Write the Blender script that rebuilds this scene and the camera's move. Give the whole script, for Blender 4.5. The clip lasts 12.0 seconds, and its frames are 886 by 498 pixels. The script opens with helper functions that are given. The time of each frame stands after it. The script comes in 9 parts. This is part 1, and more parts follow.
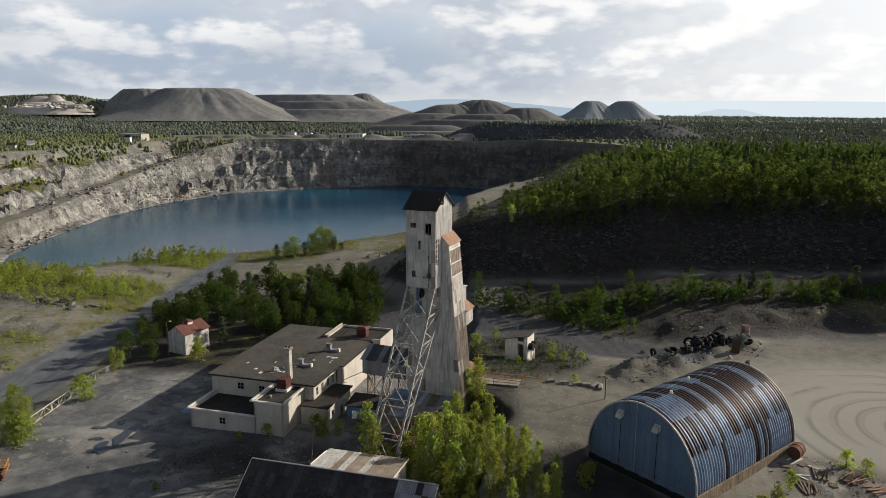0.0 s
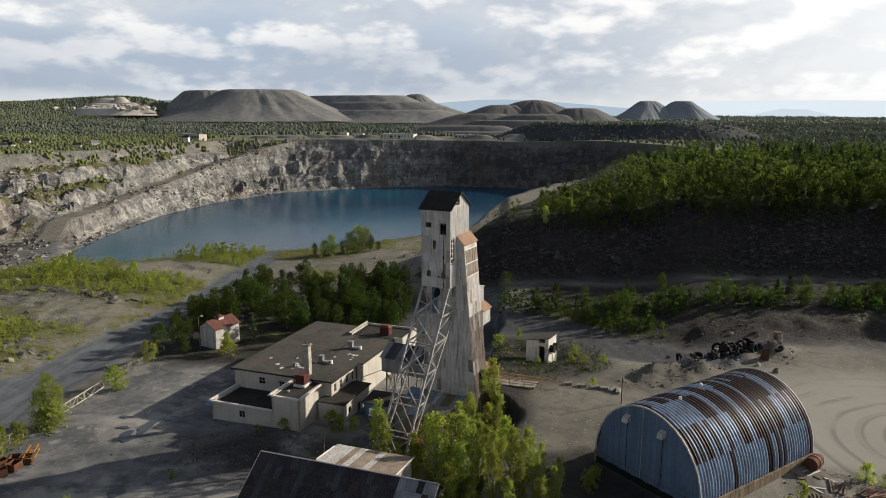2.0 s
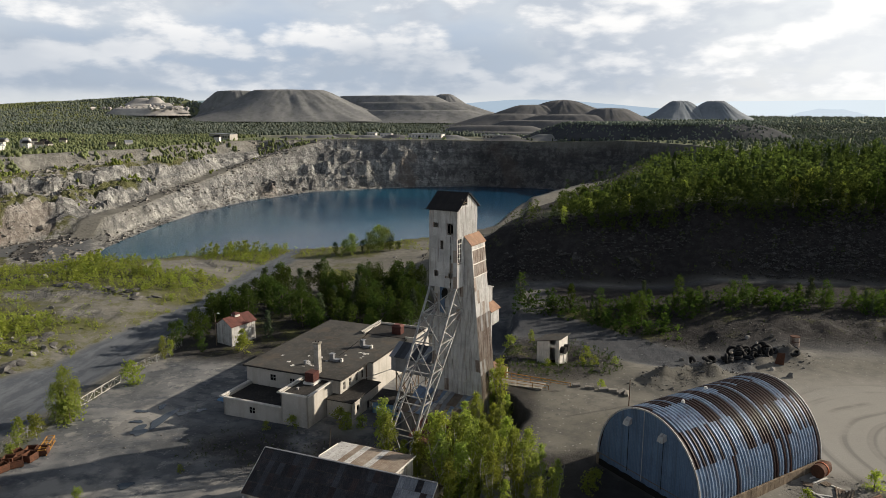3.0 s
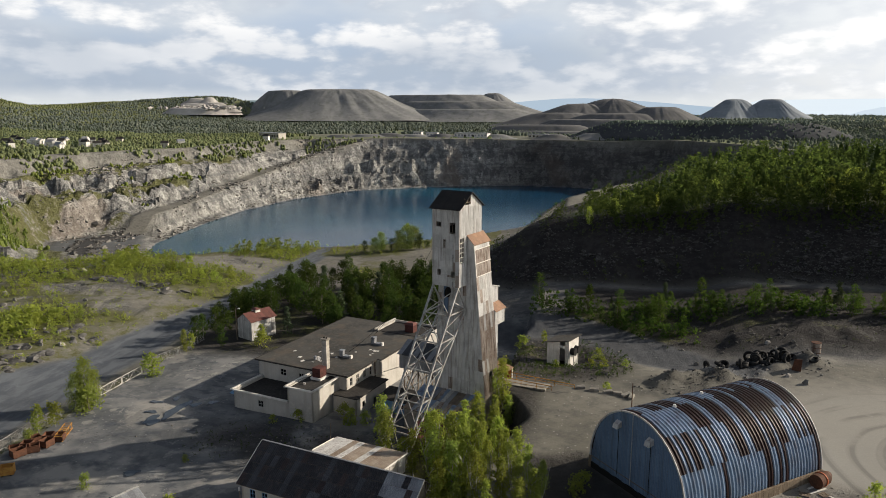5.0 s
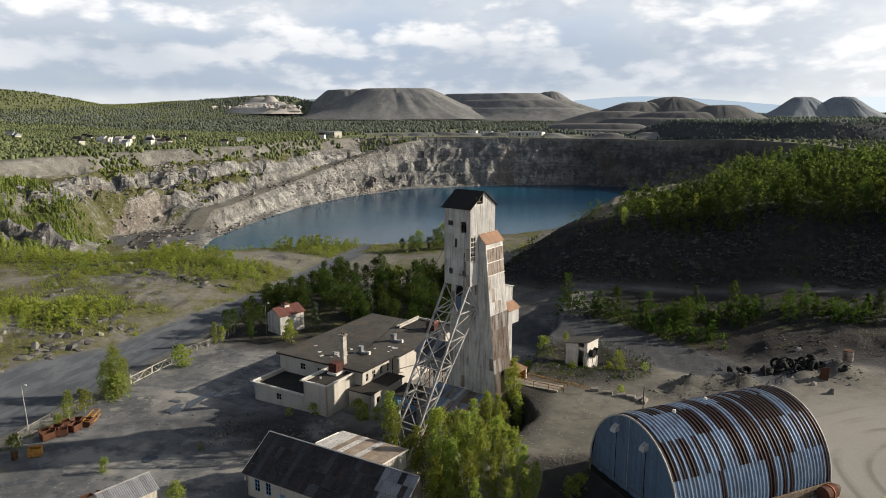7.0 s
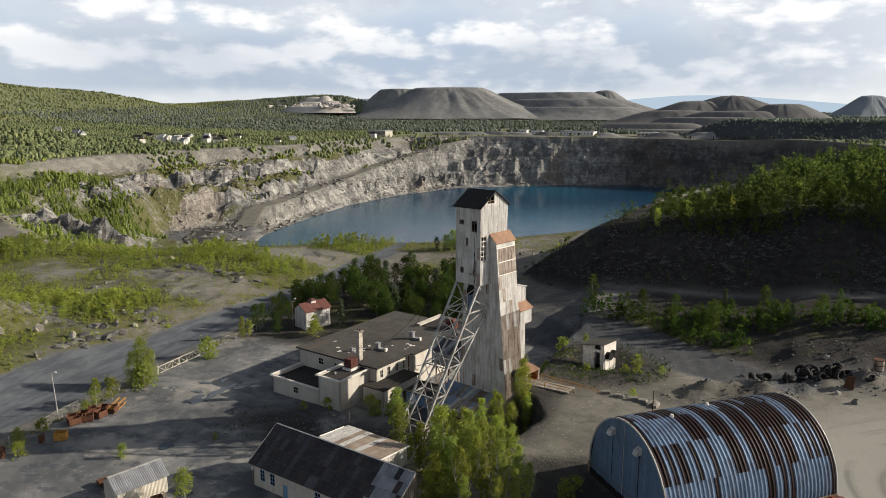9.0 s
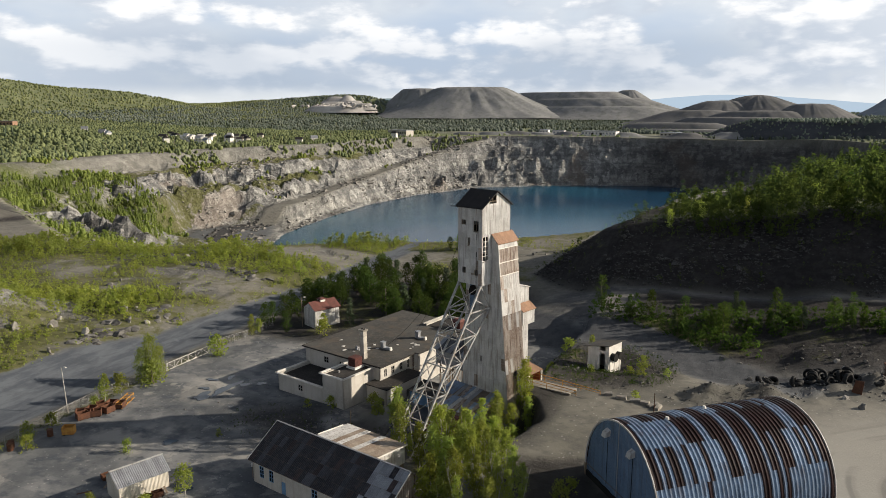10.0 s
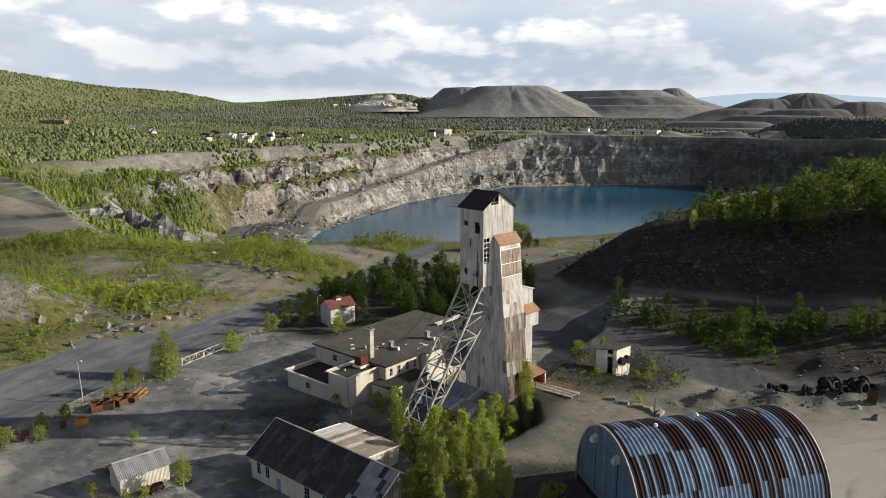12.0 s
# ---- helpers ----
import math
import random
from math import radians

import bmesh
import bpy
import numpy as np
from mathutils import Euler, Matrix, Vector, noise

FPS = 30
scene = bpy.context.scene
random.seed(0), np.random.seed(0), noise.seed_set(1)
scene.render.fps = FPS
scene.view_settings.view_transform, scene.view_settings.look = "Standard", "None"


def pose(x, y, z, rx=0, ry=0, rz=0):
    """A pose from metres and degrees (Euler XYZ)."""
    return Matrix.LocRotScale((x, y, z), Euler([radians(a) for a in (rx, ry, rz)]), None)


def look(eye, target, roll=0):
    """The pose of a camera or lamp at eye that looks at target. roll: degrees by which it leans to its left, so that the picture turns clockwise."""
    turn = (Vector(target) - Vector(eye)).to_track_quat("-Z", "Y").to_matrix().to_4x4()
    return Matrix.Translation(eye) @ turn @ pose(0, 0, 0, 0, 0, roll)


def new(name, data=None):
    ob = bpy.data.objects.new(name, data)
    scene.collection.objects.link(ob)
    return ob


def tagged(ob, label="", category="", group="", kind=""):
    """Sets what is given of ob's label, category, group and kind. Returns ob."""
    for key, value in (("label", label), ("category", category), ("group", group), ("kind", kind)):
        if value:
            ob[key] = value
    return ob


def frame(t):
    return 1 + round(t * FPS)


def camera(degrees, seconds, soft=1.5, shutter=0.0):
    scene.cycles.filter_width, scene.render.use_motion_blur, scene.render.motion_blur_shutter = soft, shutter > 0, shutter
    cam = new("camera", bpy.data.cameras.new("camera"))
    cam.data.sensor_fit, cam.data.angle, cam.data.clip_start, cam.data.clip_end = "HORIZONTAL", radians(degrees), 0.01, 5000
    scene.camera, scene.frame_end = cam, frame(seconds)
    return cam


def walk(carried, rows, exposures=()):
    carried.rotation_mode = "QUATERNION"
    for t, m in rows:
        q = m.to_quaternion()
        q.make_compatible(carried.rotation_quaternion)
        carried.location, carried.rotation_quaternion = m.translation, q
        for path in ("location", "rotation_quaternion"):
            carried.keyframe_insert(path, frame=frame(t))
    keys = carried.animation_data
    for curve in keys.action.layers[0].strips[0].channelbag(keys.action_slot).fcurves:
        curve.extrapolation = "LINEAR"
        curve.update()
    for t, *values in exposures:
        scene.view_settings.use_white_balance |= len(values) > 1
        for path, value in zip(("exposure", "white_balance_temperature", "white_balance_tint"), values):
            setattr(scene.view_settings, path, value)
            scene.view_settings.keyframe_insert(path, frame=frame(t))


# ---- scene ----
cam = camera(64.1, 12.0, soft=0.65)
PATH = [
    (0, (2.035, 2.927, 53.329), (1.994, 4.89, 52.946), 0.2),
    (0.5, (3.425, 2.887, 53.329), (3.333, 4.848, 52.947), 0.2),
    (1, (5.019, 2.958, 53.326), (4.87, 4.915, 52.944), 0.1),
    (1.5, (6.697, 2.983, 53.326), (6.523, 4.939, 52.945), 0.1),
    (2, (8.482, 3.06, 53.285), (8.294, 5.014, 52.903), 0.1),
    (2.5, (10.37, 3.03, 53.328), (10.149, 4.98, 52.946), 0.1),
    (3, (12.234, 3.165, 53.346), (11.965, 5.11, 52.964), 0.1),
    (3.5, (14.196, 3.338, 53.336), (13.882, 5.275, 52.953), 0.1),
    (5.5, (22.069, 4.36, 53.452), (21.638, 6.275, 53.067), 0.0),
    (6, (24.031, 4.735, 53.424), (23.564, 6.641, 53.038), -0.0),
    (6.5, (25.917, 5.107, 53.499), (25.406, 7.001, 53.112), -0.1),
    (7, (27.809, 5.4, 53.563), (27.253, 7.281, 53.175), -0.1),
    (9, (34.854, 7.1, 53.613), (34.159, 8.934, 53.223), -0.1),
    (9.5, (36.536, 7.656, 53.625), (35.811, 9.478, 53.235), -0.1),
    (10, (38.187, 8.255, 53.664), (37.434, 10.067, 53.273), -0.1),
    (10.5, (39.796, 8.981, 53.707), (39.016, 10.78, 53.316), -0.2),
    (11, (41.41, 9.619, 53.824), (40.604, 11.407, 53.433), -0.2),
    (11.5, (42.875, 10.471, 53.847), (42.043, 12.247, 53.455), -0.2),
    (12, (44.401, 11.106, 54.003), (43.544, 12.87, 53.609), -0.2),
]
walk(cam, [(t, look(eye, target, roll)) for t, eye, target, roll in PATH], [(0, 0.14, 6380, 10), (3.5, 0.21, 6380, 10), (7, 0.31, 6380, 10), (12, 0.40, 6380, 10)])

# ---- world and sun ----
SUN_AZ, SUN_EL = radians(62), radians(21)
SUN_DIR = Vector((math.sin(SUN_AZ) * math.cos(SUN_EL), math.cos(SUN_AZ) * math.cos(SUN_EL), math.sin(SUN_EL)))


def build_world():
    world = bpy.data.worlds.new("sky")
    scene.world = world
    world.use_nodes = True
    nt = world.node_tree
    nt.nodes.clear()
    N, L = nt.nodes.new, nt.links.new
    out, bg = N("ShaderNodeOutputWorld"), N("ShaderNodeBackground")
    bg.inputs["Strength"].default_value = 0.082
    sky = N("ShaderNodeTexSky")
    sky.sky_type, sky.sun_disc = "NISHITA", False
    sky.sun_elevation, sky.sun_rotation = SUN_EL, SUN_AZ
    sky.air_density, sky.dust_density, sky.ozone_density = 1.0, 2.0, 1.0
    # clouds: a flat layer, seen in perspective
    tc, sep = N("ShaderNodeTexCoord"), N("ShaderNodeSeparateXYZ")
    L(tc.outputs["Generated"], sep.inputs[0])

    def m(op, a, b=None, clamp=False):
        n = N("ShaderNodeMath")
        n.operation, n.use_clamp = op, clamp
        for k, v in enumerate((a, b)):
            if v is None:
                continue
            if isinstance(v, (int, float)):
                n.inputs[k].default_value = v
            else:
                L(v, n.inputs[k])
        return n.outputs[0]

    def noise_at(scale, detail, rough, vec, off=(0.0, 0.0, 0.0)):
        n = N("ShaderNodeTexNoise")
        n.inputs["Scale"].default_value, n.inputs["Detail"].default_value, n.inputs["Roughness"].default_value = scale, detail, rough
        mp = N("ShaderNodeMapping")
        mp.inputs["Location"].default_value = off
        mp.inputs["Scale"].default_value = (1.0, 1.0, 2.7)
        L(vec, mp.inputs["Vector"])
        L(mp.outputs[0], n.inputs["Vector"])
        return n.outputs["Fac"]

    def ramp(v, a, b, lo=0.0, hi=1.0):
        n = N("ShaderNodeMapRange")
        n.interpolation_type = "SMOOTHSTEP"
        for key, x in zip(("From Min", "From Max", "To Min", "To Max"), (a, b, lo, hi)):
            n.inputs[key].default_value = x
        L(v, n.inputs["Value"])
        return n.outputs[0]

    def mixc(fac, a, b, mode="MIX"):
        n = N("ShaderNodeMix")
        n.data_type, n.blend_type = "RGBA", mode
        for k, v in ((0, fac), (6, a), (7, b)):
            if isinstance(v, (int, float)):
                n.inputs[k].default_value = v
            elif isinstance(v, tuple):
                n.inputs[k].default_value = (*v, 1)
            else:
                L(v, n.inputs[k])
        return n.outputs[2]

    gen = tc.outputs["Generated"]
    cell = N("ShaderNodeTexVoronoi")
    cell.feature = "SMOOTH_F1"
    cell.inputs["Scale"].default_value, cell.inputs["Smoothness"].default_value = 34.0, 0.5
    cmap = N("ShaderNodeMapping")
    cmap.inputs["Scale"].default_value = (1.0, 1.0, 1.5)
    L(gen, cmap.inputs["Vector"])
    L(cmap.outputs[0], cell.inputs["Vector"])
    billow = m("MULTIPLY", m("SUBTRACT", 0.42, cell.outputs["Distance"]), 0.16)
    puff = m("ADD", noise_at(7.0, 10, 0.56, gen, (2.3, 0.4, 0.0)), billow)
    above = m("ADD", noise_at(7.0, 6, 0.50, gen, (2.3, 0.4, 0.085)), m("MULTIPLY", billow, 0.3))
    wide = noise_at(2.4, 5, 0.5, gen, (5.1, 1.7, 0.3))
    body = m("ADD", m("MULTIPLY", puff, 0.72), m("MULTIPLY", wide, 0.28))
    cover = ramp(body, 0.40, 0.52)
    rim = ramp(m("SUBTRACT", puff, above), -0.10, 0.13)
    dot = N("ShaderNodeVectorMath")
    dot.operation = "DOT_PRODUCT"
    L(gen, dot.inputs[0])
    dot.inputs[1].default_value = SUN_DIR
    glow = ramp(dot.outputs["Value"], 0.50, 0.97)
    side = ramp(dot.outputs["Value"], -1.0, -0.35, 0.4, 1.0)
    cloud = mixc(rim, (6.0, 6.5, 7.2), (10.8, 10.6, 10.3))
    low = ramp(sep.outputs["Z"], 0.50, 0.16)
    veil = mixc(ramp(wide, 0.40, 0.60), (5.6, 6.5, 7.9), (7.6, 8.0, 8.5))
    clear = mixc(m("MULTIPLY", low, 0.85), sky.outputs[0], veil)
    full = mixc(m("MULTIPLY", cover, m("ADD", m("MULTIPLY", low, 0.85), 0.12)), clear, cloud)
    front = m("MULTIPLY", ramp(dot.outputs["Value"], 0.64, 0.35), ramp(dot.outputs["Value"], -0.45, -0.10, 0.35, 1.0))
    bank = m("MULTIPLY", m("MULTIPLY", ramp(sep.outputs["Z"], 0.115, 0.07), front), ramp(wide, 0.40, 0.54, 0.55, 1.0))
    full = mixc(m("MULTIPLY", bank, 0.62), full, (3.6, 4.4, 5.5))
    haze = ramp(sep.outputs["Z"], 0.034, 0.008)
    full = mixc(m("MULTIPLY", haze, 0.85), full, (7.9, 8.1, 8.1))
    full = mixc(m("MULTIPLY", glow, 0.9), full, (12.5, 12.3, 11.8))
    dim = m("MULTIPLY", side, ramp(sep.outputs["Z"], 0.20, 0.5, 1.0, 0.5))
    grey = N("ShaderNodeCombineColor")
    for k in range(3):
        L(dim, grey.inputs[k])
    full = mixc(1.0, full, grey.outputs[0], "MULTIPLY")
    L(full, bg.inputs["Color"])
    L(bg.outputs[0], out.inputs[0])


build_world()
sun = new("sun", bpy.data.lights.new("sun", "SUN"))
sun.data.energy, sun.data.angle, sun.data.color = 5.0, radians(0.6), (1.0, 0.88, 0.71)
sun.matrix_world = look(SUN_DIR * 400, (0, 0, 0))

# ---- materials ----
def shader(name, rough=0.8, metal=0.0, spec=0.3):
    mat = bpy.data.materials.new(name)
    mat.use_nodes = True
    nt = mat.node_tree
    b = nt.nodes["Principled BSDF"]
    b.inputs["Roughness"].default_value, b.inputs["Metallic"].default_value = rough, metal
    b.inputs["Specular IOR Level"].default_value = spec
    return mat, nt, b


class Net:
    """Short calls for the nodes of one material."""

    def __init__(self, nt):
        self.nt = nt

    def node(self, kind):
        return self.nt.nodes.new(kind)

    def put(self, v, sock):
        if isinstance(v, (int, float)):
            sock.default_value = v
        elif isinstance(v, tuple):
            sock.default_value = (*v, 1) if len(sock.default_value) == 4 else v
        else:
            self.nt.links.new(v, sock)

    def coord(self, kind="Object", scale=(1, 1, 1)):
        tc, mp = self.node("ShaderNodeTexCoord"), self.node("ShaderNodeMapping")
        mp.inputs["Scale"].default_value = scale
        self.put(tc.outputs[kind], mp.inputs["Vector"])
        return mp.outputs[0]

    def world(self, scale=(1, 1, 1)):
        g, mp = self.node("ShaderNodeNewGeometry"), self.node("ShaderNodeMapping")
        mp.inputs["Scale"].default_value = scale
        self.put(g.outputs["Position"], mp.inputs["Vector"])
        return mp.outputs[0]

    def noise(self, vec, scale, detail=5, rough=0.55):
        n = self.node("ShaderNodeTexNoise")
        n.inputs["Scale"].default_value, n.inputs["Detail"].default_value, n.inputs["Roughness"].default_value = scale, detail, rough
        self.put(vec, n.inputs["Vector"])
        return n.outputs["Fac"]

    def voro(self, vec, scale, feature="F1", out="Distance"):
        n = self.node("ShaderNodeTexVoronoi")
        n.feature = feature
        n.inputs["Scale"].default_value = scale
        self.put(vec, n.inputs["Vector"])
        return n.outputs[out]

    def ramp(self, v, a, b, lo=0.0, hi=1.0):
        n = self.node("ShaderNodeMapRange")
        n.interpolation_type = "SMOOTHSTEP"
        for k, x in zip(("From Min", "From Max", "To Min", "To Max"), (a, b, lo, hi)):
            n.inputs[k].default_value = x
        self.put(v, n.inputs["Value"])
        return n.outputs[0]

    def math(self, op, a, b=0.0, clamp=False):
        n = self.node("ShaderNodeMath")
        n.operation, n.use_clamp = op, clamp
        self.put(a, n.inputs[0])
        self.put(b, n.inputs[1])
        return n.outputs[0]

    def mix(self, fac, a, b, mode="MIX"):
        n = self.node("ShaderNodeMix")
        n.data_type, n.blend_type = "RGBA", mode
        self.put(fac, n.inputs[0])
        self.put(a, n.inputs[6])
        self.put(b, n.inputs[7])
        return n.outputs[2]

    def bump(self, height, strength=0.4, dist=0.05):
        n = self.node("ShaderNodeBump")
        n.inputs["Strength"].default_value, n.inputs["Distance"].default_value = strength, dist
        self.put(height, n.inputs["Height"])
        return n.outputs[0]

    def rand(self):
        return self.node("ShaderNodeObjectInfo").outputs["Random"]

    def island(self):
        return self.node("ShaderNodeNewGeometry").outputs["Random Per Island"]


def worn(name, base, dark, light, rough=0.8, metal=0.0, big=0.35, fine=6.0, streak=None, streak_col=None, streak_amt=0.6, bump=0.3, rand=0.25, coord="Object", spec=0.3):
    """A weathered surface: two scales of noise, streaks that run down, a tone of its own for each object."""
    mat, nt, b = shader(name, rough, metal, spec)
    n = Net(nt)
    v = n.world() if coord == "World" else n.coord(coord)
    c = n.mix(n.ramp(n.noise(v, big, 4), 0.35, 0.68), base, dark)
    c = n.mix(n.ramp(n.noise(v, fine, 6, 0.65), 0.45, 0.75, 0, 0.7), c, light)
    if streak:
        sv = n.world((streak, streak, streak * 0.07)) if coord == "World" else n.coord(coord, (streak, streak, streak * 0.07))
        s = n.ramp(n.noise(sv, 1.0, 5, 0.6), 0.48, 0.66, 0, streak_amt)
        c = n.mix(s, c, streak_col)
    if rand:
        k = n.math("ADD", n.math("MULTIPLY", n.rand(), rand), 1 - rand / 2)
        hsv = n.node("ShaderNodeHueSaturation")
        n.put(k, hsv.inputs["Value"])
        n.put(c, hsv.inputs["Color"])
        c = hsv.outputs[0]
    n.put(c, b.inputs["Base Color"])
    if bump:
        n.put(n.bump(n.noise(v, fine * 1.5, 5, 0.7), bump, 0.03), b.inputs["Normal"])
    return mat


def ground_material():
    mat, nt, b = shader("ground_cover", 0.95, 0, 0.15)
    n = Net(nt)
    v = n.world()
    at = n.node("ShaderNodeAttribute")
    at.attribute_name = "cover"
    sep = n.node("ShaderNodeSeparateColor")
    n.put(at.outputs["Color"], sep.inputs[0])
    grass, rock, dark, tar = sep.outputs[0], sep.outputs[1], sep.outputs[2], at.outputs["Alpha"]
    g1, g2, g3 = n.noise(v, 0.035, 6, 0.6), n.noise(v, 0.4, 6, 0.65), n.noise(v, 3.0, 6, 0.7)
    pebble = n.voro(v, 2.2)
    gravel = n.mix(n.ramp(g1, 0.35, 0.65), (0.15, 0.143, 0.121), (0.228, 0.216, 0.186))
    gravel = n.mix(n.ramp(g2, 0.4, 0.7, 0, 0.6), gravel, (0.085, 0.085, 0.082))
    gravel = n.mix(n.ramp(g3, 0.5, 0.75, 0, 0.28), gravel, (0.27, 0.262, 0.245))
    chip = n.voro(v, 1.7, "F1", "Color")
    chips = n.node("ShaderNodeSeparateColor")
    n.put(chip, chips.inputs[0])
    near = n.voro(v, 1.7)
    speck = n.math("MULTIPLY", n.ramp(near, 0.30, 0.16), n.ramp(chips.outputs[0], 0.80, 0.86))
    blot = n.math("MULTIPLY", n.ramp(n.noise(v, 0.75, 7, 0.7), 0.56, 0.64), n.ramp(n.noise(v, 0.06, 3), 0.40, 0.58))
    gravel = n.mix(n.math("MULTIPLY", blot, 0.45), gravel, (0.075, 0.074, 0.069))
    gravel = n.mix(n.math("MULTIPLY", speck, 0.6), gravel, (0.42, 0.41, 0.385))
    gp = n.world()
    dist = n.node("ShaderNodeVectorMath")
    dist.operation = "DISTANCE"
    n.put(gp, dist.inputs[0])
    dist.inputs[1].default_value = (77.0, 107.0, 5.0)
    wob = n.math("ADD", dist.outputs["Value"], n.math("MULTIPLY", n.noise(v, 0.03, 2), 7.0))
    rings = n.math("MULTIPLY", n.ramp(n.math("SINE", n.math("MULTIPLY", wob, 1.5)), 0.1, 0.9), n.ramp(n.math("SINE", n.math("MULTIPLY", wob, 4.1)), -0.6, 0.6, 0.45, 1.0))
    patch_on = n.math("MULTIPLY", n.ramp(dist.outputs["Value"], 36.0, 26.0), n.ramp(n.noise(v, 0.07, 4), 0.36, 0.5))
    gravel = n.mix(n.math("MULTIPLY", n.ramp(dist.outputs["Value"], 42.0, 26.0), 0.8), gravel, (0.345, 0.33, 0.30))
    gravel = n.mix(n.math("MULTIPLY", n.math("MULTIPLY", rings, patch_on), 0.75), gravel, (0.185, 0.178, 0.166))
    # worn asphalt with pale sandy washes, cracks and dark damp patches
    a1, a2 = n.noise(v, 0.09, 7, 0.62), n.noise(n.world((1, 1.6, 1)), 0.22, 6, 0.6)
    asphalt = n.mix(n.ramp(a1, 0.38, 0.62), (0.118, 0.124, 0.132), (0.235, 0.236, 0.236))
    asphalt = n.mix(n.ramp(a2, 0.50, 0.64, 0, 0.7), asphalt, (0.06, 0.07, 0.088))
    asphalt = n.mix(n.ramp(n.noise(v, 0.07, 7, 0.6), 0.51, 0.61, 0, 0.7), asphalt, (0.37, 0.352, 0.322))
    wv = n.node("ShaderNodeVectorMath")
    wv.operation = "MULTIPLY_ADD"
    nc = n.node("ShaderNodeTexNoise")
    nc.inputs["Scale"].default_value, nc.inputs["Detail"].default_value = 0.35, 4
    n.put(v, nc.inputs["Vector"])
    n.put(nc.outputs["Color"], wv.inputs[0])
    wv.inputs[1].default_value = (5.0, 5.0, 0.0)
    n.put(v, wv.inputs[2])
    dried = n.math("MULTIPLY", n.ramp(n.noise(v, 0.32, 9, 0.62), 0.56, 0.60), n.ramp(n.noise(v, 0.045, 3), 0.44, 0.56))
    asphalt = n.mix(n.math("MULTIPLY", dried, 0.7), asphalt, (0.36, 0.35, 0.325))
    crack = n.math("MULTIPLY", n.ramp(n.voro(wv.outputs[0], 0.13, "DISTANCE_TO_EDGE"), 0.0, 0.015, 0.5, 0.0), n.ramp(n.noise(v, 0.05, 3), 0.45, 0.6))
    asphalt = n.mix(crack, asphalt, (0.045, 0.048, 0.045))
    asphalt = n.mix(n.ramp(g3, 0.5, 0.8, 0, 0.3), asphalt, (0.23, 0.226, 0.215))
    asphalt = n.mix(n.math("MULTIPLY", blot, 0.5), asphalt, (0.05, 0.054, 0.058))
    asphalt = n.mix(n.math("MULTIPLY", speck, 0.5), asphalt, (0.42, 0.41, 0.39))
    patchy = n.voro(wv.outputs[0], 0.09, "F1", "Color")
    slab = n.node("ShaderNodeSeparateColor")
    n.put(patchy, slab.inputs[0])
    asphalt = n.mix(n.ramp(slab.outputs[2], 0.55, 0.9, 0, 0.35), asphalt, (0.075, 0.083, 0.093))
    # packed blue-grey stone dust of the haul roads, darkened for the lane's shade
    lane = n.node("ShaderNodeAttribute")
    lane.attribute_name = "lane"
    ruts = n.noise(n.world((1.0, 0.25, 1.0)), 0.5, 5, 0.6)
    dust = n.mix(n.ramp(ruts, 0.38, 0.62), (0.080, 0.090, 0.107), (0.125, 0.137, 0.155))
    dust = n.mix(n.ramp(a1, 0.5, 0.66, 0, 0.6), dust, (0.065, 0.072, 0.085))
    dust = n.mix(n.ramp(g3, 0.5, 0.8, 0, 0.3), dust, (0.26, 0.265, 0.27))
    # pit rock: pale blocks with rusty and dark seams
    r1 = n.noise(n.world((1, 1, 2.2)), 0.022, 8, 0.68)
    r2 = n.voro(n.world((1, 1, 1.7)), 0.06, "F1", "Color")
    r3 = n.noise(v, 0.16, 8, 0.72)
    stone = n.mix(n.ramp(r1, 0.40, 0.60), (0.17, 0.168, 0.165), (0.43, 0.42, 0.39))
    tone = n.node("ShaderNodeSeparateColor")
    n.put(r2, tone.inputs[0])
    stone = n.mix(n.ramp(tone.outputs[0], 0.2, 1.0, 0, 0.5), stone, (0.14, 0.135, 0.13))
    wr = n.node("ShaderNodeVectorMath")
    wr.operation = "MULTIPLY_ADD"
    n.put(nc.outputs["Color"], wr.inputs[0])
    wr.inputs[1].default_value = (13.0, 13.0, 9.0)
    n.put(n.world((1, 1, 0.55)), wr.inputs[2])
    facet = n.node("ShaderNodeSeparateColor")
    n.put(n.voro(wr.outputs[0], 0.12, "F1", "Color"), facet.inputs[0])
    stone = n.mix(n.ramp(facet.outputs[1], 0.5, 0.95, 0, 0.6), stone, (0.46, 0.455, 0.43))
    stone = n.mix(n.ramp(facet.outputs[1], 0.5, 0.05, 0, 0.6), stone, (0.12, 0.12, 0.122))
    stone = n.mix(n.ramp(n.voro(wr.outputs[0], 0.12, "DISTANCE_TO_EDGE"), 0.0, 0.12, 0.45, 0.0), stone, (0.05, 0.05, 0.052))
    stone = n.mix(n.ramp(n.noise(n.world((0.006, 0.006, 0.13)), 1.0, 6, 0.65), 0.50, 0.58, 0, 0.45), stone, (0.10, 0.103, 0.11))
    stone = n.mix(n.ramp(r3, 0.54, 0.68, 0, 0.6), stone, (0.54, 0.527, 0.495))
    stone = n.mix(n.ramp(r3, 0.46, 0.30, 0, 0.7), stone, (0.10, 0.097, 0.094))
    stone = n.mix(n.ramp(n.noise(v, 0.011, 4), 0.58, 0.66, 0, 0.35), stone, (0.27, 0.205, 0.155))
    # dark waste rock, also used to paint shade on other ground
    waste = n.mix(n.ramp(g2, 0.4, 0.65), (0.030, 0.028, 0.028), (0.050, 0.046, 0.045))
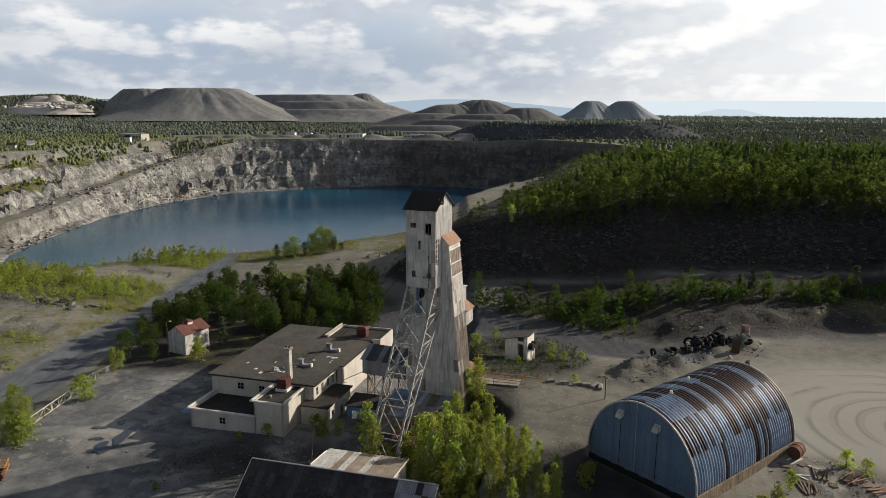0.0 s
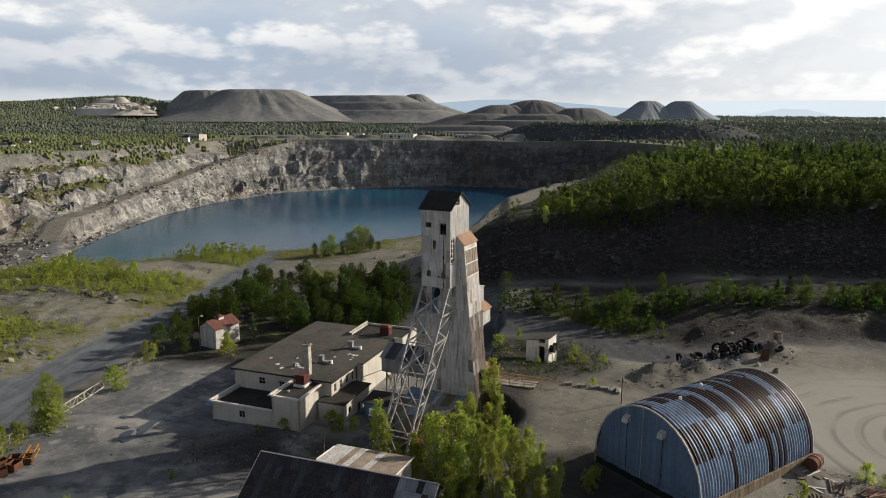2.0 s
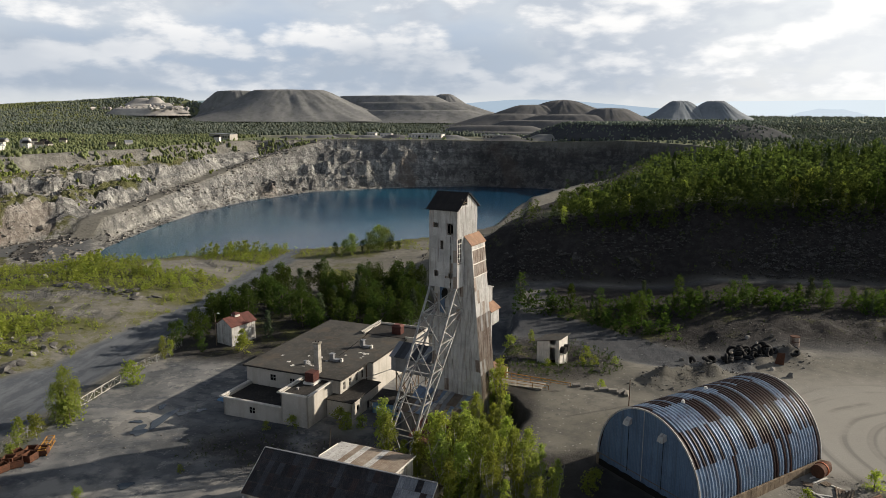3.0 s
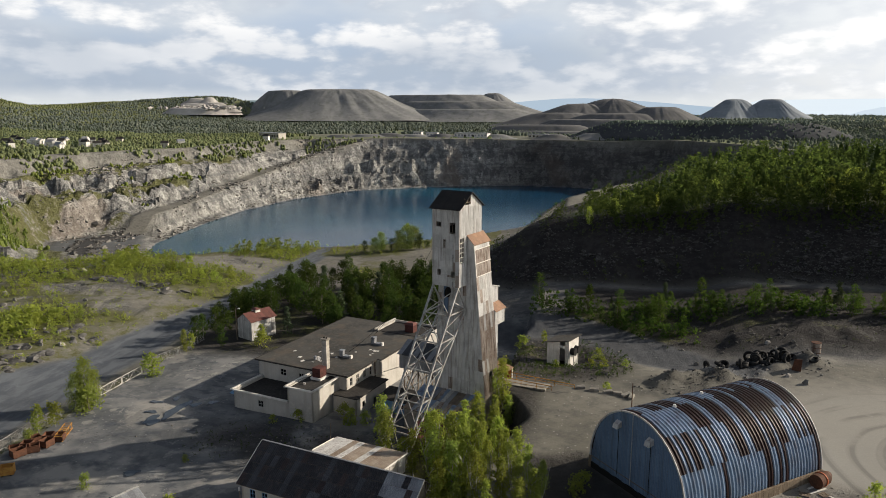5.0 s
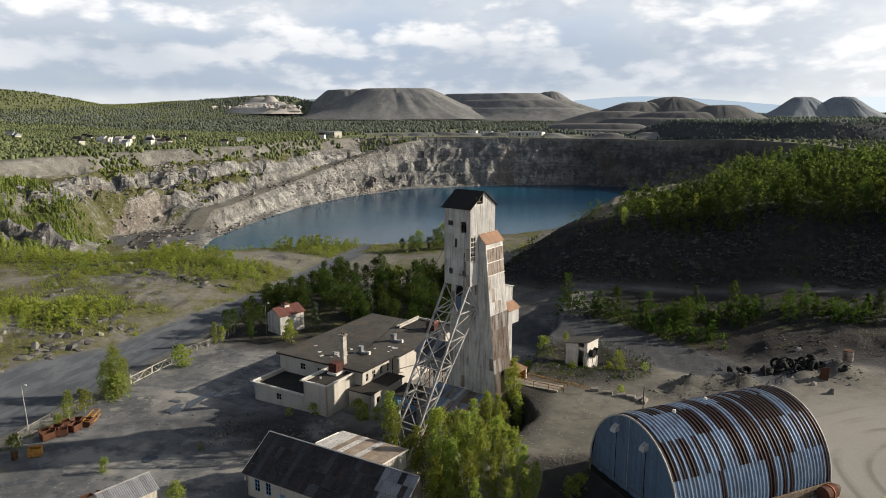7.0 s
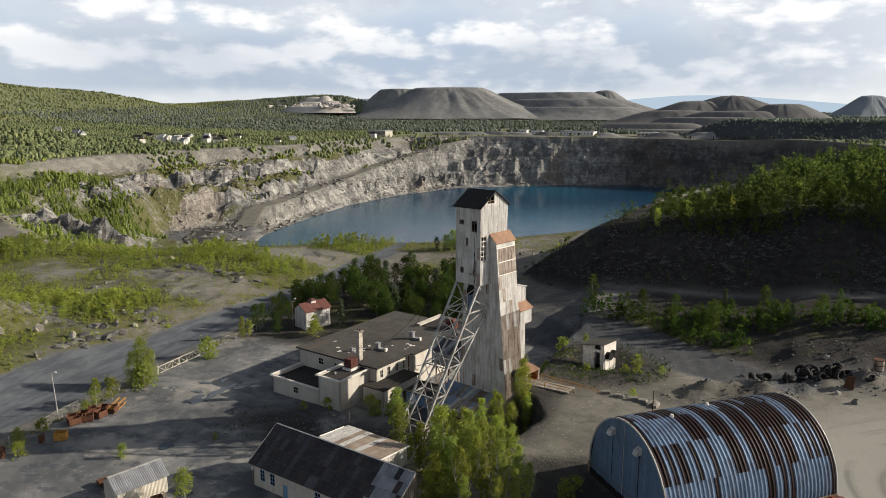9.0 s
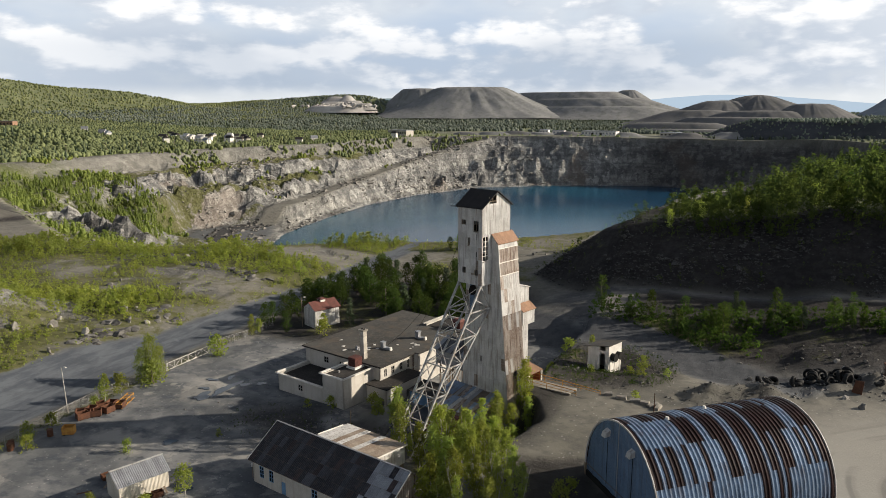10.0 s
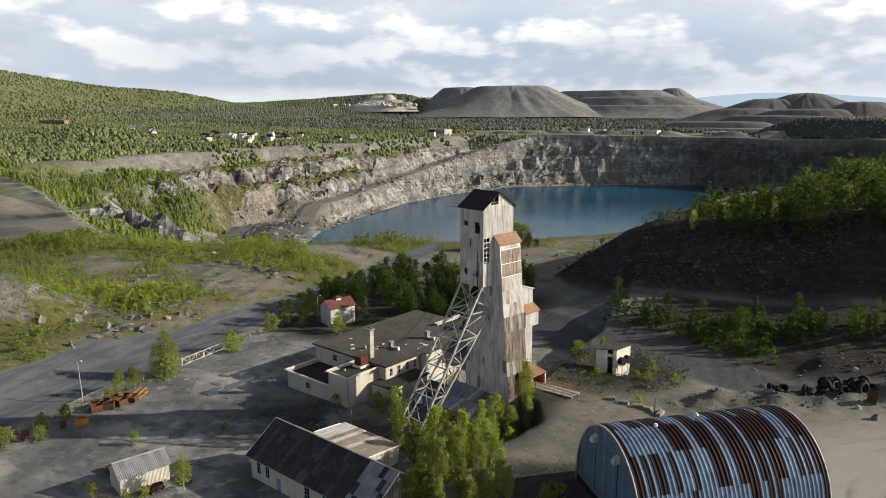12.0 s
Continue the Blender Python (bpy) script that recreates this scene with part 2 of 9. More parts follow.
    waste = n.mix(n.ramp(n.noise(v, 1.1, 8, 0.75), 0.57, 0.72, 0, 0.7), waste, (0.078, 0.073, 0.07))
    # grass and low scrub
    turf = n.mix(n.ramp(g2, 0.36, 0.66), (0.088, 0.090, 0.036), (0.145, 0.143, 0.066))
    turf = n.mix(n.ramp(g3, 0.45, 0.75, 0, 0.6), turf, (0.035, 0.05, 0.012))
    turf = n.mix(n.ramp(g1, 0.5, 0.7, 0, 0.45), turf, (0.17, 0.155, 0.085))
    c = n.mix(tar, gravel, asphalt)
    c = n.mix(lane.outputs["Fac"], c, dust)
    c = n.mix(rock, c, stone)
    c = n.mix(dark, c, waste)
    gm = n.math("ADD", grass, n.math("MULTIPLY", n.math("SUBTRACT", g3, 0.5), 0.9))
    gm = n.math("ADD", gm, n.math("MULTIPLY", n.math("SUBTRACT", n.noise(v, 0.15, 6, 0.7), 0.5), 1.5))
    gm = n.math("MULTIPLY", n.ramp(gm, 0.34, 0.62), n.ramp(grass, 0.0, 0.12))
    c = n.mix(gm, c, turf)
    wood = n.node("ShaderNodeAttribute")
    wood.attribute_name = "wood"
    under = n.mix(n.ramp(g1, 0.35, 0.65), (0.135, 0.155, 0.08), (0.19, 0.205, 0.105))
    under = n.mix(n.ramp(n.noise(v, 0.12, 6, 0.7), 0.5, 0.65, 0, 0.6), under, (0.09, 0.11, 0.06))
    c = n.mix(wood.outputs["Fac"], c, under)
    n.put(c, b.inputs["Base Color"])
    h = n.math("ADD", n.math("MULTIPLY", g3, 0.16), n.math("MULTIPLY", pebble, 0.06))
    h = n.math("ADD", h, n.math("MULTIPLY", n.math("MULTIPLY", r3, rock), 36.0))
    h = n.math("ADD", h, n.math("MULTIPLY", n.math("MULTIPLY", n.noise(v, 0.9, 7, 0.75), dark), 4.0))
    bp = n.node("ShaderNodeBump")
    bp.inputs["Distance"].default_value, bp.inputs["Strength"].default_value = 0.25, 0.7
    n.put(h, bp.inputs["Height"])
    n.put(bp.outputs[0], b.inputs["Normal"])
    wet = n.ramp(a2, 0.58, 0.72, 0.95, 0.35)
    n.put(n.math("ADD", n.math("MULTIPLY", wet, tar), n.math("MULTIPLY", n.math("SUBTRACT", 1.0, tar), 0.95)), b.inputs["Roughness"])
    return mat


def leaf_material(name, a, b2, glow=0.45):
    mat = bpy.data.materials.new(name)
    mat.use_nodes = True
    nt = mat.node_tree
    nt.nodes.clear()
    n = Net(nt)
    c = n.mix(n.island(), a, b2)
    c = n.mix(n.ramp(n.noise(n.world(), 0.009, 5, 0.65), 0.42, 0.6, 0.0, 0.65), c, tuple(v * 0.5 for v in a))
    c = n.mix(n.ramp(n.noise(n.world((1, 1, 0.35)), 0.16, 2, 0.5), 0.42, 0.62, 0.0, 0.6), c, (b2[0] * 0.6, b2[1] * 0.66, b2[2] * 0.8))
    hsv = n.node("ShaderNodeHueSaturation")
    n.put(n.math("ADD", n.math("MULTIPLY", n.rand(), 0.5), 0.75), hsv.inputs["Value"])
    n.put(n.math("ADD", n.math("MULTIPLY", n.rand(), 0.03), 0.485), hsv.inputs["Hue"])
    n.put(c, hsv.inputs["Color"])
    d, t, mx, out = n.node("ShaderNodeBsdfDiffuse"), n.node("ShaderNodeBsdfTranslucent"), n.node("ShaderNodeMixShader"), n.node("ShaderNodeOutputMaterial")
    n.put(hsv.outputs[0], d.inputs[0])
    n.put(n.mix(1.0, hsv.outputs[0], (1.3, 1.4, 0.75), "MULTIPLY"), t.inputs[0])
    mx.inputs[0].default_value = glow
    nt.links.new(d.outputs[0], mx.inputs[1])
    nt.links.new(t.outputs[0], mx.inputs[2])
    nt.links.new(mx.outputs[0], out.inputs[0])
    return mat


def water_material():
    mat, nt, b = shader("pit_water", 0.20, 0, 0.30)
    n = Net(nt)
    v = n.world((1, 1, 1))
    c = n.mix(n.ramp(n.noise(v, 0.004, 4), 0.4, 0.65), (0.009, 0.05, 0.105), (0.012, 0.085, 0.15))
    n.put(c, b.inputs["Base Color"])
    b.inputs["IOR"].default_value = 1.33
    n.put(n.bump(n.noise(n.world((1, 0.6, 1)), 0.35, 4, 0.6), 0.10, 1.0), b.inputs["Normal"])
    return mat


GROUND, WATER = ground_material(), water_material()
LEAF = leaf_material("spring_leaves", (0.235, 0.262, 0.062), (0.40, 0.43, 0.125), 0.58)
LEAF_MID = leaf_material("grove_leaves", (0.04, 0.062, 0.018), (0.085, 0.115, 0.032), 0.42)
LEAF_DARK = leaf_material("far_leaves", (0.22, 0.255, 0.12), (0.29, 0.32, 0.15), 0.3)
# leaves of the far woods, distance haze mixed into their pale colour
LEAF_HAZE = leaf_material("hazed_leaves", (0.19, 0.22, 0.175), (0.24, 0.265, 0.21), 0.25)
CONIFER = leaf_material("conifer_needles", (0.085, 0.11, 0.065), (0.12, 0.145, 0.085), 0.2)
LEAF_PIT = leaf_material("thicket_leaves", (0.20, 0.245, 0.075), (0.30, 0.34, 0.10), 0.45)
LEAF_HILL = leaf_material("heap_leaves", (0.062, 0.09, 0.034), (0.125, 0.155, 0.053), 0.5)
LEAF_BELT = leaf_material("belt_leaves", (0.035, 0.062, 0.018), (0.11, 0.15, 0.04), 0.45)
BARK = worn("birch_bark", (0.42, 0.40, 0.36), (0.22, 0.2, 0.17), (0.55, 0.53, 0.5), 0.9, big=1.5, fine=9)
BARK_DARK = worn("poplar_bark", (0.13, 0.11, 0.085), (0.08, 0.07, 0.055), (0.2, 0.18, 0.15), 0.95, big=1.5, fine=9)
TIN = worn("weathered_tin", (0.57, 0.56, 0.545), (0.44, 0.43, 0.415), (0.67, 0.66, 0.64), 0.62, 0.1, 0.5, 5, 2.6, (0.22, 0.185, 0.16), 0.65, 0.15, 0.2, "World")
TIN_RUST = worn("rusting_tin", (0.37, 0.32, 0.28), (0.24, 0.185, 0.15), (0.47, 0.43, 0.39), 0.7, 0.1, 0.4, 4, 2.4, (0.12, 0.08, 0.06), 0.9, 0.15, 0.28, "World")
ROOF_BLACK = worn("tarred_tin_roof", (0.028, 0.024, 0.022), (0.018, 0.016, 0.015), (0.05, 0.043, 0.038), 0.6, 0.1, 0.5, 6)
ROOF_BROWN = worn("faded_brown_roofing", (0.30, 0.175, 0.11), (0.22, 0.13, 0.085), (0.38, 0.25, 0.17), 0.8, 0, 0.8, 6)
STEEL = worn("galvanised_steel", (0.50, 0.50, 0.49), (0.30, 0.285, 0.27), (0.60, 0.60, 0.58), 0.5, 0.35, 0.9, 7, 1.5, (0.20, 0.14, 0.10), 0.5, 0.1, 0.2, "World")
STUCCO = worn("cream_stucco", (0.53, 0.50, 0.455), (0.43, 0.405, 0.365), (0.60, 0.575, 0.53), 0.9, 0, 0.3, 3, 0.9, (0.40, 0.36, 0.30), 0.5, 0.15, 0.06, "World")
ROOF_FELT = worn("grey_roofing_felt", (0.082, 0.078, 0.071), (0.046, 0.044, 0.041), (0.12, 0.113, 0.10), 0.95, 0, 0.13, 1.4, 0.25, (0.15, 0.11, 0.075), 0.35, 0.2, 0.1)
ROOF_DARK = worn("black_roofing_felt", (0.038, 0.034, 0.031), (0.026, 0.024, 0.023), (0.085, 0.078, 0.07), 0.9, 0, 0.3, 2.2, bump=0.2)
WHITE = worn("white_paint", (0.72, 0.69, 0.64), (0.60, 0.57, 0.52), (0.78, 0.76, 0.72), 0.7, 0, 0.8, 5, bump=0.1, rand=0.1)
CONCRETE = worn("old_concrete", (0.36, 0.335, 0.29), (0.25, 0.23, 0.2), (0.45, 0.42, 0.37), 0.95, 0, 0.5, 4, 1.2, (0.16, 0.13, 0.1), 0.5, 0.3, 0.15, "World")
DWARF = worn("stained_brown_concrete", (0.26, 0.20, 0.14), (0.16, 0.12, 0.085), (0.36, 0.30, 0.22), 0.95, 0, 0.5, 4, 1.2, (0.10, 0.07, 0.05), 0.6, 0.3, 0.3, "World")
FRAME_GREY = worn("weathered_frame_paint", (0.42, 0.40, 0.37), (0.30, 0.28, 0.25), (0.5, 0.48, 0.45), 0.8, 0, 1.2, 6, bump=0.1, rand=0.2)
BLOCK = worn("block_chimney", (0.46, 0.43, 0.38), (0.33, 0.3, 0.26), (0.55, 0.52, 0.47), 0.95, 0, 0.9, 5, bump=0.3)
BRICK = worn("red_brick", (0.10, 0.034, 0.028), (0.065, 0.026, 0.022), (0.15, 0.07, 0.057), 0.9, 0, 1.2, 7)
RED_ROOF = worn("faded_red_roof", (0.145, 0.055, 0.045), (0.10, 0.043, 0.036), (0.19, 0.09, 0.075), 0.8, 0, 0.7, 5)
RUST = worn("rusted_steel", (0.12, 0.052, 0.030), (0.065, 0.034, 0.024), (0.20, 0.095, 0.055), 0.85, 0.2, 1.0, 6)
QRUST = worn("rusted_arch_sheet", (0.032, 0.012, 0.011), (0.020, 0.009, 0.009), (0.042, 0.019, 0.016), 0.5, 0.05, 0.5, 4, 1.2, (0.09, 0.07, 0.07), 0.1, 0.1, 0.35, "World")
QBLUE = worn("blue_grey_arch_sheet", (0.21, 0.285, 0.40), (0.15, 0.21, 0.305), (0.31, 0.38, 0.475), 0.47, 0.12, 0.4, 4, 1.1, (0.11, 0.075, 0.07), 0.45, 0.1, 0.25, "World")
BLUE_WALL = worn("blue_painted_sheet", (0.14, 0.215, 0.33), (0.11, 0.17, 0.265), (0.19, 0.27, 0.385), 0.5, 0.2, 0.3, 4, 1.4, (0.085, 0.10, 0.125), 0.4, 0.1, 0.2)
YELLOW = worn("yellow_rail_paint", (0.42, 0.22, 0.045), (0.30, 0.13, 0.03), (0.5, 0.3, 0.08), 0.7, 0, 1.4, 7)
ORANGE = worn("orange_red_door", (0.42, 0.10, 0.035), (0.30, 0.075, 0.03), (0.5, 0.16, 0.07), 0.7, 0, 1.0, 5)
GLASS_DARK = worn("grimy_dark_glass", (0.012, 0.013, 0.015), (0.008, 0.009, 0.01), (0.03, 0.032, 0.034), 0.15, 0, 1.5, 6, bump=0, spec=0.6)
BLACK = worn("black_interior", (0.012, 0.011, 0.010), (0.008, 0.008, 0.008), (0.02, 0.018, 0.016), 0.9)
SLATE = worn("charcoal_sheet_roof", (0.034, 0.033, 0.037), (0.022, 0.022, 0.025), (0.075, 0.073, 0.078), 0.5, 0.1, 0.35, 2.5, 1.4, (0.085, 0.062, 0.055), 0.5, 0.2, 0.5)
TIN_GREY = worn("grey_corrugated_roof", (0.30, 0.31, 0.33), (0.22, 0.225, 0.24), (0.40, 0.41, 0.42), 0.45, 0.4, 0.5, 5)
TIN_CREAM = worn("cream_corrugated_wall", (0.57, 0.53, 0.46), (0.47, 0.435, 0.375), (0.65, 0.615, 0.54), 0.65, 0.05, 0.5, 5, 1.6, (0.36, 0.29, 0.2), 0.4, 0.1, 0.12, "World")
ROOF_TAN = worn("sun_bleached_rusty_roof", (0.30, 0.25, 0.20), (0.20, 0.145, 0.105), (0.42, 0.37, 0.31), 0.75, 0.1, 0.4, 4, bump=0.2)
BLUE_TRIM = worn("blue_window_paint", (0.16, 0.30, 0.47), (0.12, 0.23, 0.37), (0.22, 0.38, 0.55), 0.6, 0, 1, 6)
RUBBER = worn("old_tyre_rubber", (0.020, 0.020, 0.021), (0.014, 0.014, 0.014), (0.05, 0.048, 0.045), 0.85, 0, 0.9, 5)
WOOD = worn("grey_weathered_wood", (0.22, 0.17, 0.125), (0.14, 0.105, 0.08), (0.32, 0.27, 0.21), 0.9, 0, 1.0, 7)
LUMBER = worn("reddish_stacked_timber", (0.33, 0.20, 0.14), (0.22, 0.13, 0.09), (0.46, 0.33, 0.25), 0.85, 0, 1.0, 7)
BOULDER = worn("grey_boulder", (0.27, 0.255, 0.23), (0.17, 0.16, 0.145), (0.38, 0.36, 0.33), 0.95, 0, 0.5, 3, bump=0.5, rand=0.5)
HEAP = worn("grey_tailings", (0.24, 0.24, 0.24), (0.18, 0.183, 0.187), (0.29, 0.287, 0.28), 0.98, 0, 0.01, 0.06, 0.05, (0.15, 0.16, 0.145), 0.65, 0, 0.15, "World")
HEAP_DARK = worn("dark_tailings", (0.16, 0.158, 0.16), (0.115, 0.116, 0.122), (0.21, 0.203, 0.195), 0.98, 0, 0.01, 0.06, 0.05, (0.13, 0.13, 0.12), 0.6, 0, 0.15, "World")
RUBBLE_DARK = worn("dark_rubble", (0.075, 0.072, 0.069), (0.034, 0.032, 0.031), (0.28, 0.27, 0.26), 0.95, 0, 0.5, 3, bump=0.4, rand=0.6)

RUBBLE_GREY = worn("grey_rubble", (0.13, 0.125, 0.118), (0.06, 0.057, 0.054), (0.27, 0.26, 0.245), 0.95, 0, 0.5, 3, bump=0.4, rand=0.6, coord="World")
# spoil colour lowered so that the bank's shade is part of it
BANK_SHADE = worn("shaded_bank_spoil", (0.07, 0.074, 0.082), (0.05, 0.054, 0.06), (0.095, 0.098, 0.10), 0.98, 0, 0.01, 0.06, bump=0, coord="World", rand=0.1)
# tailings of the farthest cones, haze put in as pale blue-grey
HEAP_HAZE = worn("hazed_tailings", (0.27, 0.30, 0.335), (0.21, 0.24, 0.275), (0.32, 0.345, 0.37), 0.98, 0, 0.01, 0.06, bump=0, coord="World", rand=0.1)
SLATE_RED = worn("rust_stained_roof_sheet", (0.055, 0.038, 0.036), (0.035, 0.027, 0.027), (0.085, 0.06, 0.055), 0.55, 0.1, 0.35, 2.5, bump=0.2, rand=0.4)
SLATE_GREY = worn("faded_grey_roof_sheet", (0.07, 0.072, 0.08), (0.048, 0.05, 0.056), (0.11, 0.112, 0.12), 0.45, 0.2, 0.35, 2.5, bump=0.2, rand=0.4)

# ---- helpers for shapes ----
def smooth(a, b, x):
    t = np.clip((x - a) / (b - a), 0, 1)
    return t * t * (3 - 2 * t)


def lattice(ix, iy, seed):
    h = (ix.astype(np.int64) * 374761393 + iy.astype(np.int64) * 668265263 + seed * 974711) & 0x7FFFFFFF
    h = ((h ^ (h >> 13)) * 1274126177) & 0x7FFFFFFF
    return ((h ^ (h >> 16)) & 0xFFFF) / 65535.0


def vnoise(x, y, seed=0):
    x, y = np.asarray(x, float), np.asarray(y, float)
    ix, iy = np.floor(x), np.floor(y)
    fx, fy = x - ix, y - iy
    fx, fy = fx * fx * (3 - 2 * fx), fy * fy * (3 - 2 * fy)
    a, b = lattice(ix, iy, seed), lattice(ix + 1, iy, seed)
    c, d = lattice(ix, iy + 1, seed), lattice(ix + 1, iy + 1, seed)
    return (a + (b - a) * fx) * (1 - fy) + (c + (d - c) * fx) * fy


def fbm(x, y, size, octaves=4, seed=0):
    total, amp, norm = 0.0, 1.0, 0.0
    for k in range(octaves):
        total = total + amp * (vnoise(x / size * 2 ** k, y / size * 2 ** k, seed + k * 7) - 0.5)
        norm += amp * 0.5
        amp *= 0.5
    return total / norm


def cells(x, y, size, seed=0):
    """A random value for each ragged cell of the plan."""
    x, y = np.asarray(x, float) / size, np.asarray(y, float) / size
    ix, iy = np.floor(x), np.floor(y)
    best, val = np.full(x.shape, 1e9), np.zeros(x.shape)
    for dx in (-1, 0, 1):
        for dy in (-1, 0, 1):
            cx, cy = ix + dx, iy + dy
            d = np.hypot(cx + lattice(cx, cy, seed) - x, cy + lattice(cx, cy, seed + 1) - y)
            val = np.where(d < best, lattice(cx, cy, seed + 2), val)
            best = np.minimum(best, d)
    return val


def line_distance(x, y, pts, closed=True):
    best = np.full(np.shape(x), 1e9)
    for (ax, ay), (bx, by) in zip(pts, pts[1:] + (pts[:1] if closed else [])):
        dx, dy = bx - ax, by - ay
        t = np.clip(((x - ax) * dx + (y - ay) * dy) / (dx * dx + dy * dy), 0, 1)
        best = np.minimum(best, np.hypot(x - ax - t * dx, y - ay - t * dy))
    return best


def within(x, y, pts):
    inside = np.zeros(np.shape(x), bool)
    for (ax, ay), (bx, by) in zip(pts, pts[1:] + pts[:1]):
        if ay != by:
            inside ^= ((ay > y) != (by > y)) & (x < (bx - ax) * (y - ay) / (by - ay) + ax)
    return inside


# ---- the lie of the land ----
WATER_Z = -98.0
SHORE = [(-404, 600), (-440, 651), (-470, 720), (-490, 850), (-503, 1000), (-483, 1150), (-425, 1295), (-336, 1362), (-255, 1412), (-125, 1452),
         (0, 1432), (70, 1400), (180, 1250), (200, 1000), (150, 800), (60, 650), (-60, 540), (-200, 480), (-320, 500)]
RIM = [(-164, 233), (-136, 250), (-111, 274), (-88, 287), (-60, 297), (-40, 312), (-10, 345), (0, 420), (40, 520), (150, 600), (300, 720), (330, 1000),
       (280, 1300), (160, 1470), (0, 1482), (-100, 1492), (-180, 1476), (-250, 1450), (-350, 1435), (-430, 1405), (-540, 1335), (-589, 1214),
       (-595, 1033), (-640, 940), (-675, 850), (-692, 750), (-694, 650), (-697, 520), (-640, 420), (-520, 380), (-420, 330), (-300, 262), (-220, 218)]
RAMP = [(-534, 628, -80), (-525, 760, -76), (-532, 890, -72), (-542, 1020, -64), (-532, 1190, -46), (-498, 1290, -28), (-445, 1390, -8)]
HEAP_TOP = 21.0
YARD_ROAD = [(-70, 232), (-34, 206), (-12, 186), (0, 177), (14, 174), (26, 168), (36, 158.5), (43, 152.5), (48, 149)]


DELTA = [(-404, 604), (-440, 585), (-500, 578), (-545, 610), (-575, 680), (-560, 740), (-510, 770), (-474, 724), (-444, 655)]
DELTA_TRACK = [(-432, 560), (-462, 605), (-505, 640), (-538, 700), (-525, 760)]
NOSE = [(-450, 392, -26), (-395, 388, -25), (-352, 388, -29), (-338, 404, -42), (-340, 440, -70)]


def nose(x, y):
    """The rocky nose that runs down into the near end of the pit: its surface and its reach."""
    z, best = np.full(np.shape(x), -999.0), np.full(np.shape(x), 1e9)
    for (ax, ay, az), (bx, by, bz) in zip(NOSE, NOSE[1:]):
        dx, dy = bx - ax, by - ay
        t = np.clip(((x - ax) * dx + (y - ay) * dy) / (dx * dx + dy * dy), 0, 1)
        d = np.hypot(x - ax - t * dx, y - ay - t * dy)
        z = np.maximum(z, az + (bz - az) * t - 0.85 * d)
        best = np.minimum(best, d)
    return z + 8 * (cells(x + 5 * fbm(x, y, 14, 2, 309), y, 15, 301) - 0.5) + 6 * fbm(x, y, 16, 3, 303), best


def spoil(x, y):
    """A ragged ridge of spoil from the yard's edge to the tyres."""
    d = line_distance(x, y, [(35, 133), (44, 140), (54, 149), (64, 152)], False)
    return np.exp(-(d / 4.2) ** 2)


def road_edge(y):
    return -101 + 7.5 * smooth(118, 142, y) + 4 * smooth(150, 200, y)


def near_ground(x, y):
    """The yard, the meadow and the ground round them."""
    left = -3.8 + 3.2 * smooth(-86, -108, x) * (1 - smooth(210, 285, y) * 0.8) + 1.6 * smooth(165, 235, y) * smooth(-85, -40, x)
    left = left + 0.5 * smooth(-48, -30, x) * smooth(150, 110, y)
    right = 3.2 + 0.5 * smooth(30, 50, x) * smooth(130, 110, y) - 2.9 * smooth(136, 157, y) * (1 - smooth(46, 66, x)) + 2.2 * smooth(168, 190, y)
    brink = np.maximum(6.4, 11.6 - 0.05 * (y - 115) ** 2)
    edge = smooth(-2.0, 0.1, x - brink + 1.7 * fbm(x, y, 7, 3, 5)) * smooth(60, 92, y + 0.25 * x)
    edge = np.maximum(edge, smooth(-25, 20, x) * smooth(178, 200, y) * 0.8)
    z = left + (right - left) * edge
    # the hillock of the white shed and the banks behind the yard
    z = z - 1.1 * np.exp(-(((x - 15.0) / 6.0) ** 2 + ((y - 147.5) / 6.5) ** 2) ** 2)
    z = z + 0.4 * np.exp(-(((x - 15.5) / 14.5) ** 2 + ((y - 149.5) / 18.0) ** 2) ** 4) * (1 + 0.8 * fbm(x, y, 4, 3, 6))
    bank = smooth(38, 60, x) * np.exp(-((y - 171 - 4 * fbm(x, y, 30, 2, 8)) / 8.0) ** 2) * (1.2 + 1.7 * fbm(x, y, 6, 4, 9))
    z = z + bank * smooth(160, 130, x) + bank * 0.6 * (1 - smooth(160, 130, x))
    # spoil by the tyres
    z = z + spoil(x, y) * (1.5 + 2.2 * fbm(x, y, 3.6, 3, 11))
    # knolls in the meadow
    m = smooth(-104, -112, x)
    z = z + m * (1.0 * fbm(x, y, 34, 4, 21) + 1.3 * np.maximum(0, fbm(x, y, 17, 3, 23) - 0.15))
    z = z + 10 * np.exp(-(((x + 139) / 13.0) ** 2 + ((y - 122) / 16.0) ** 2))
    rough = smooth(-112, -125, x) + smooth(150, 185, y)
    return z + (0.05 + 0.22 * np.clip(rough, 0, 1)) * fbm(x, y, 6, 4, 31)


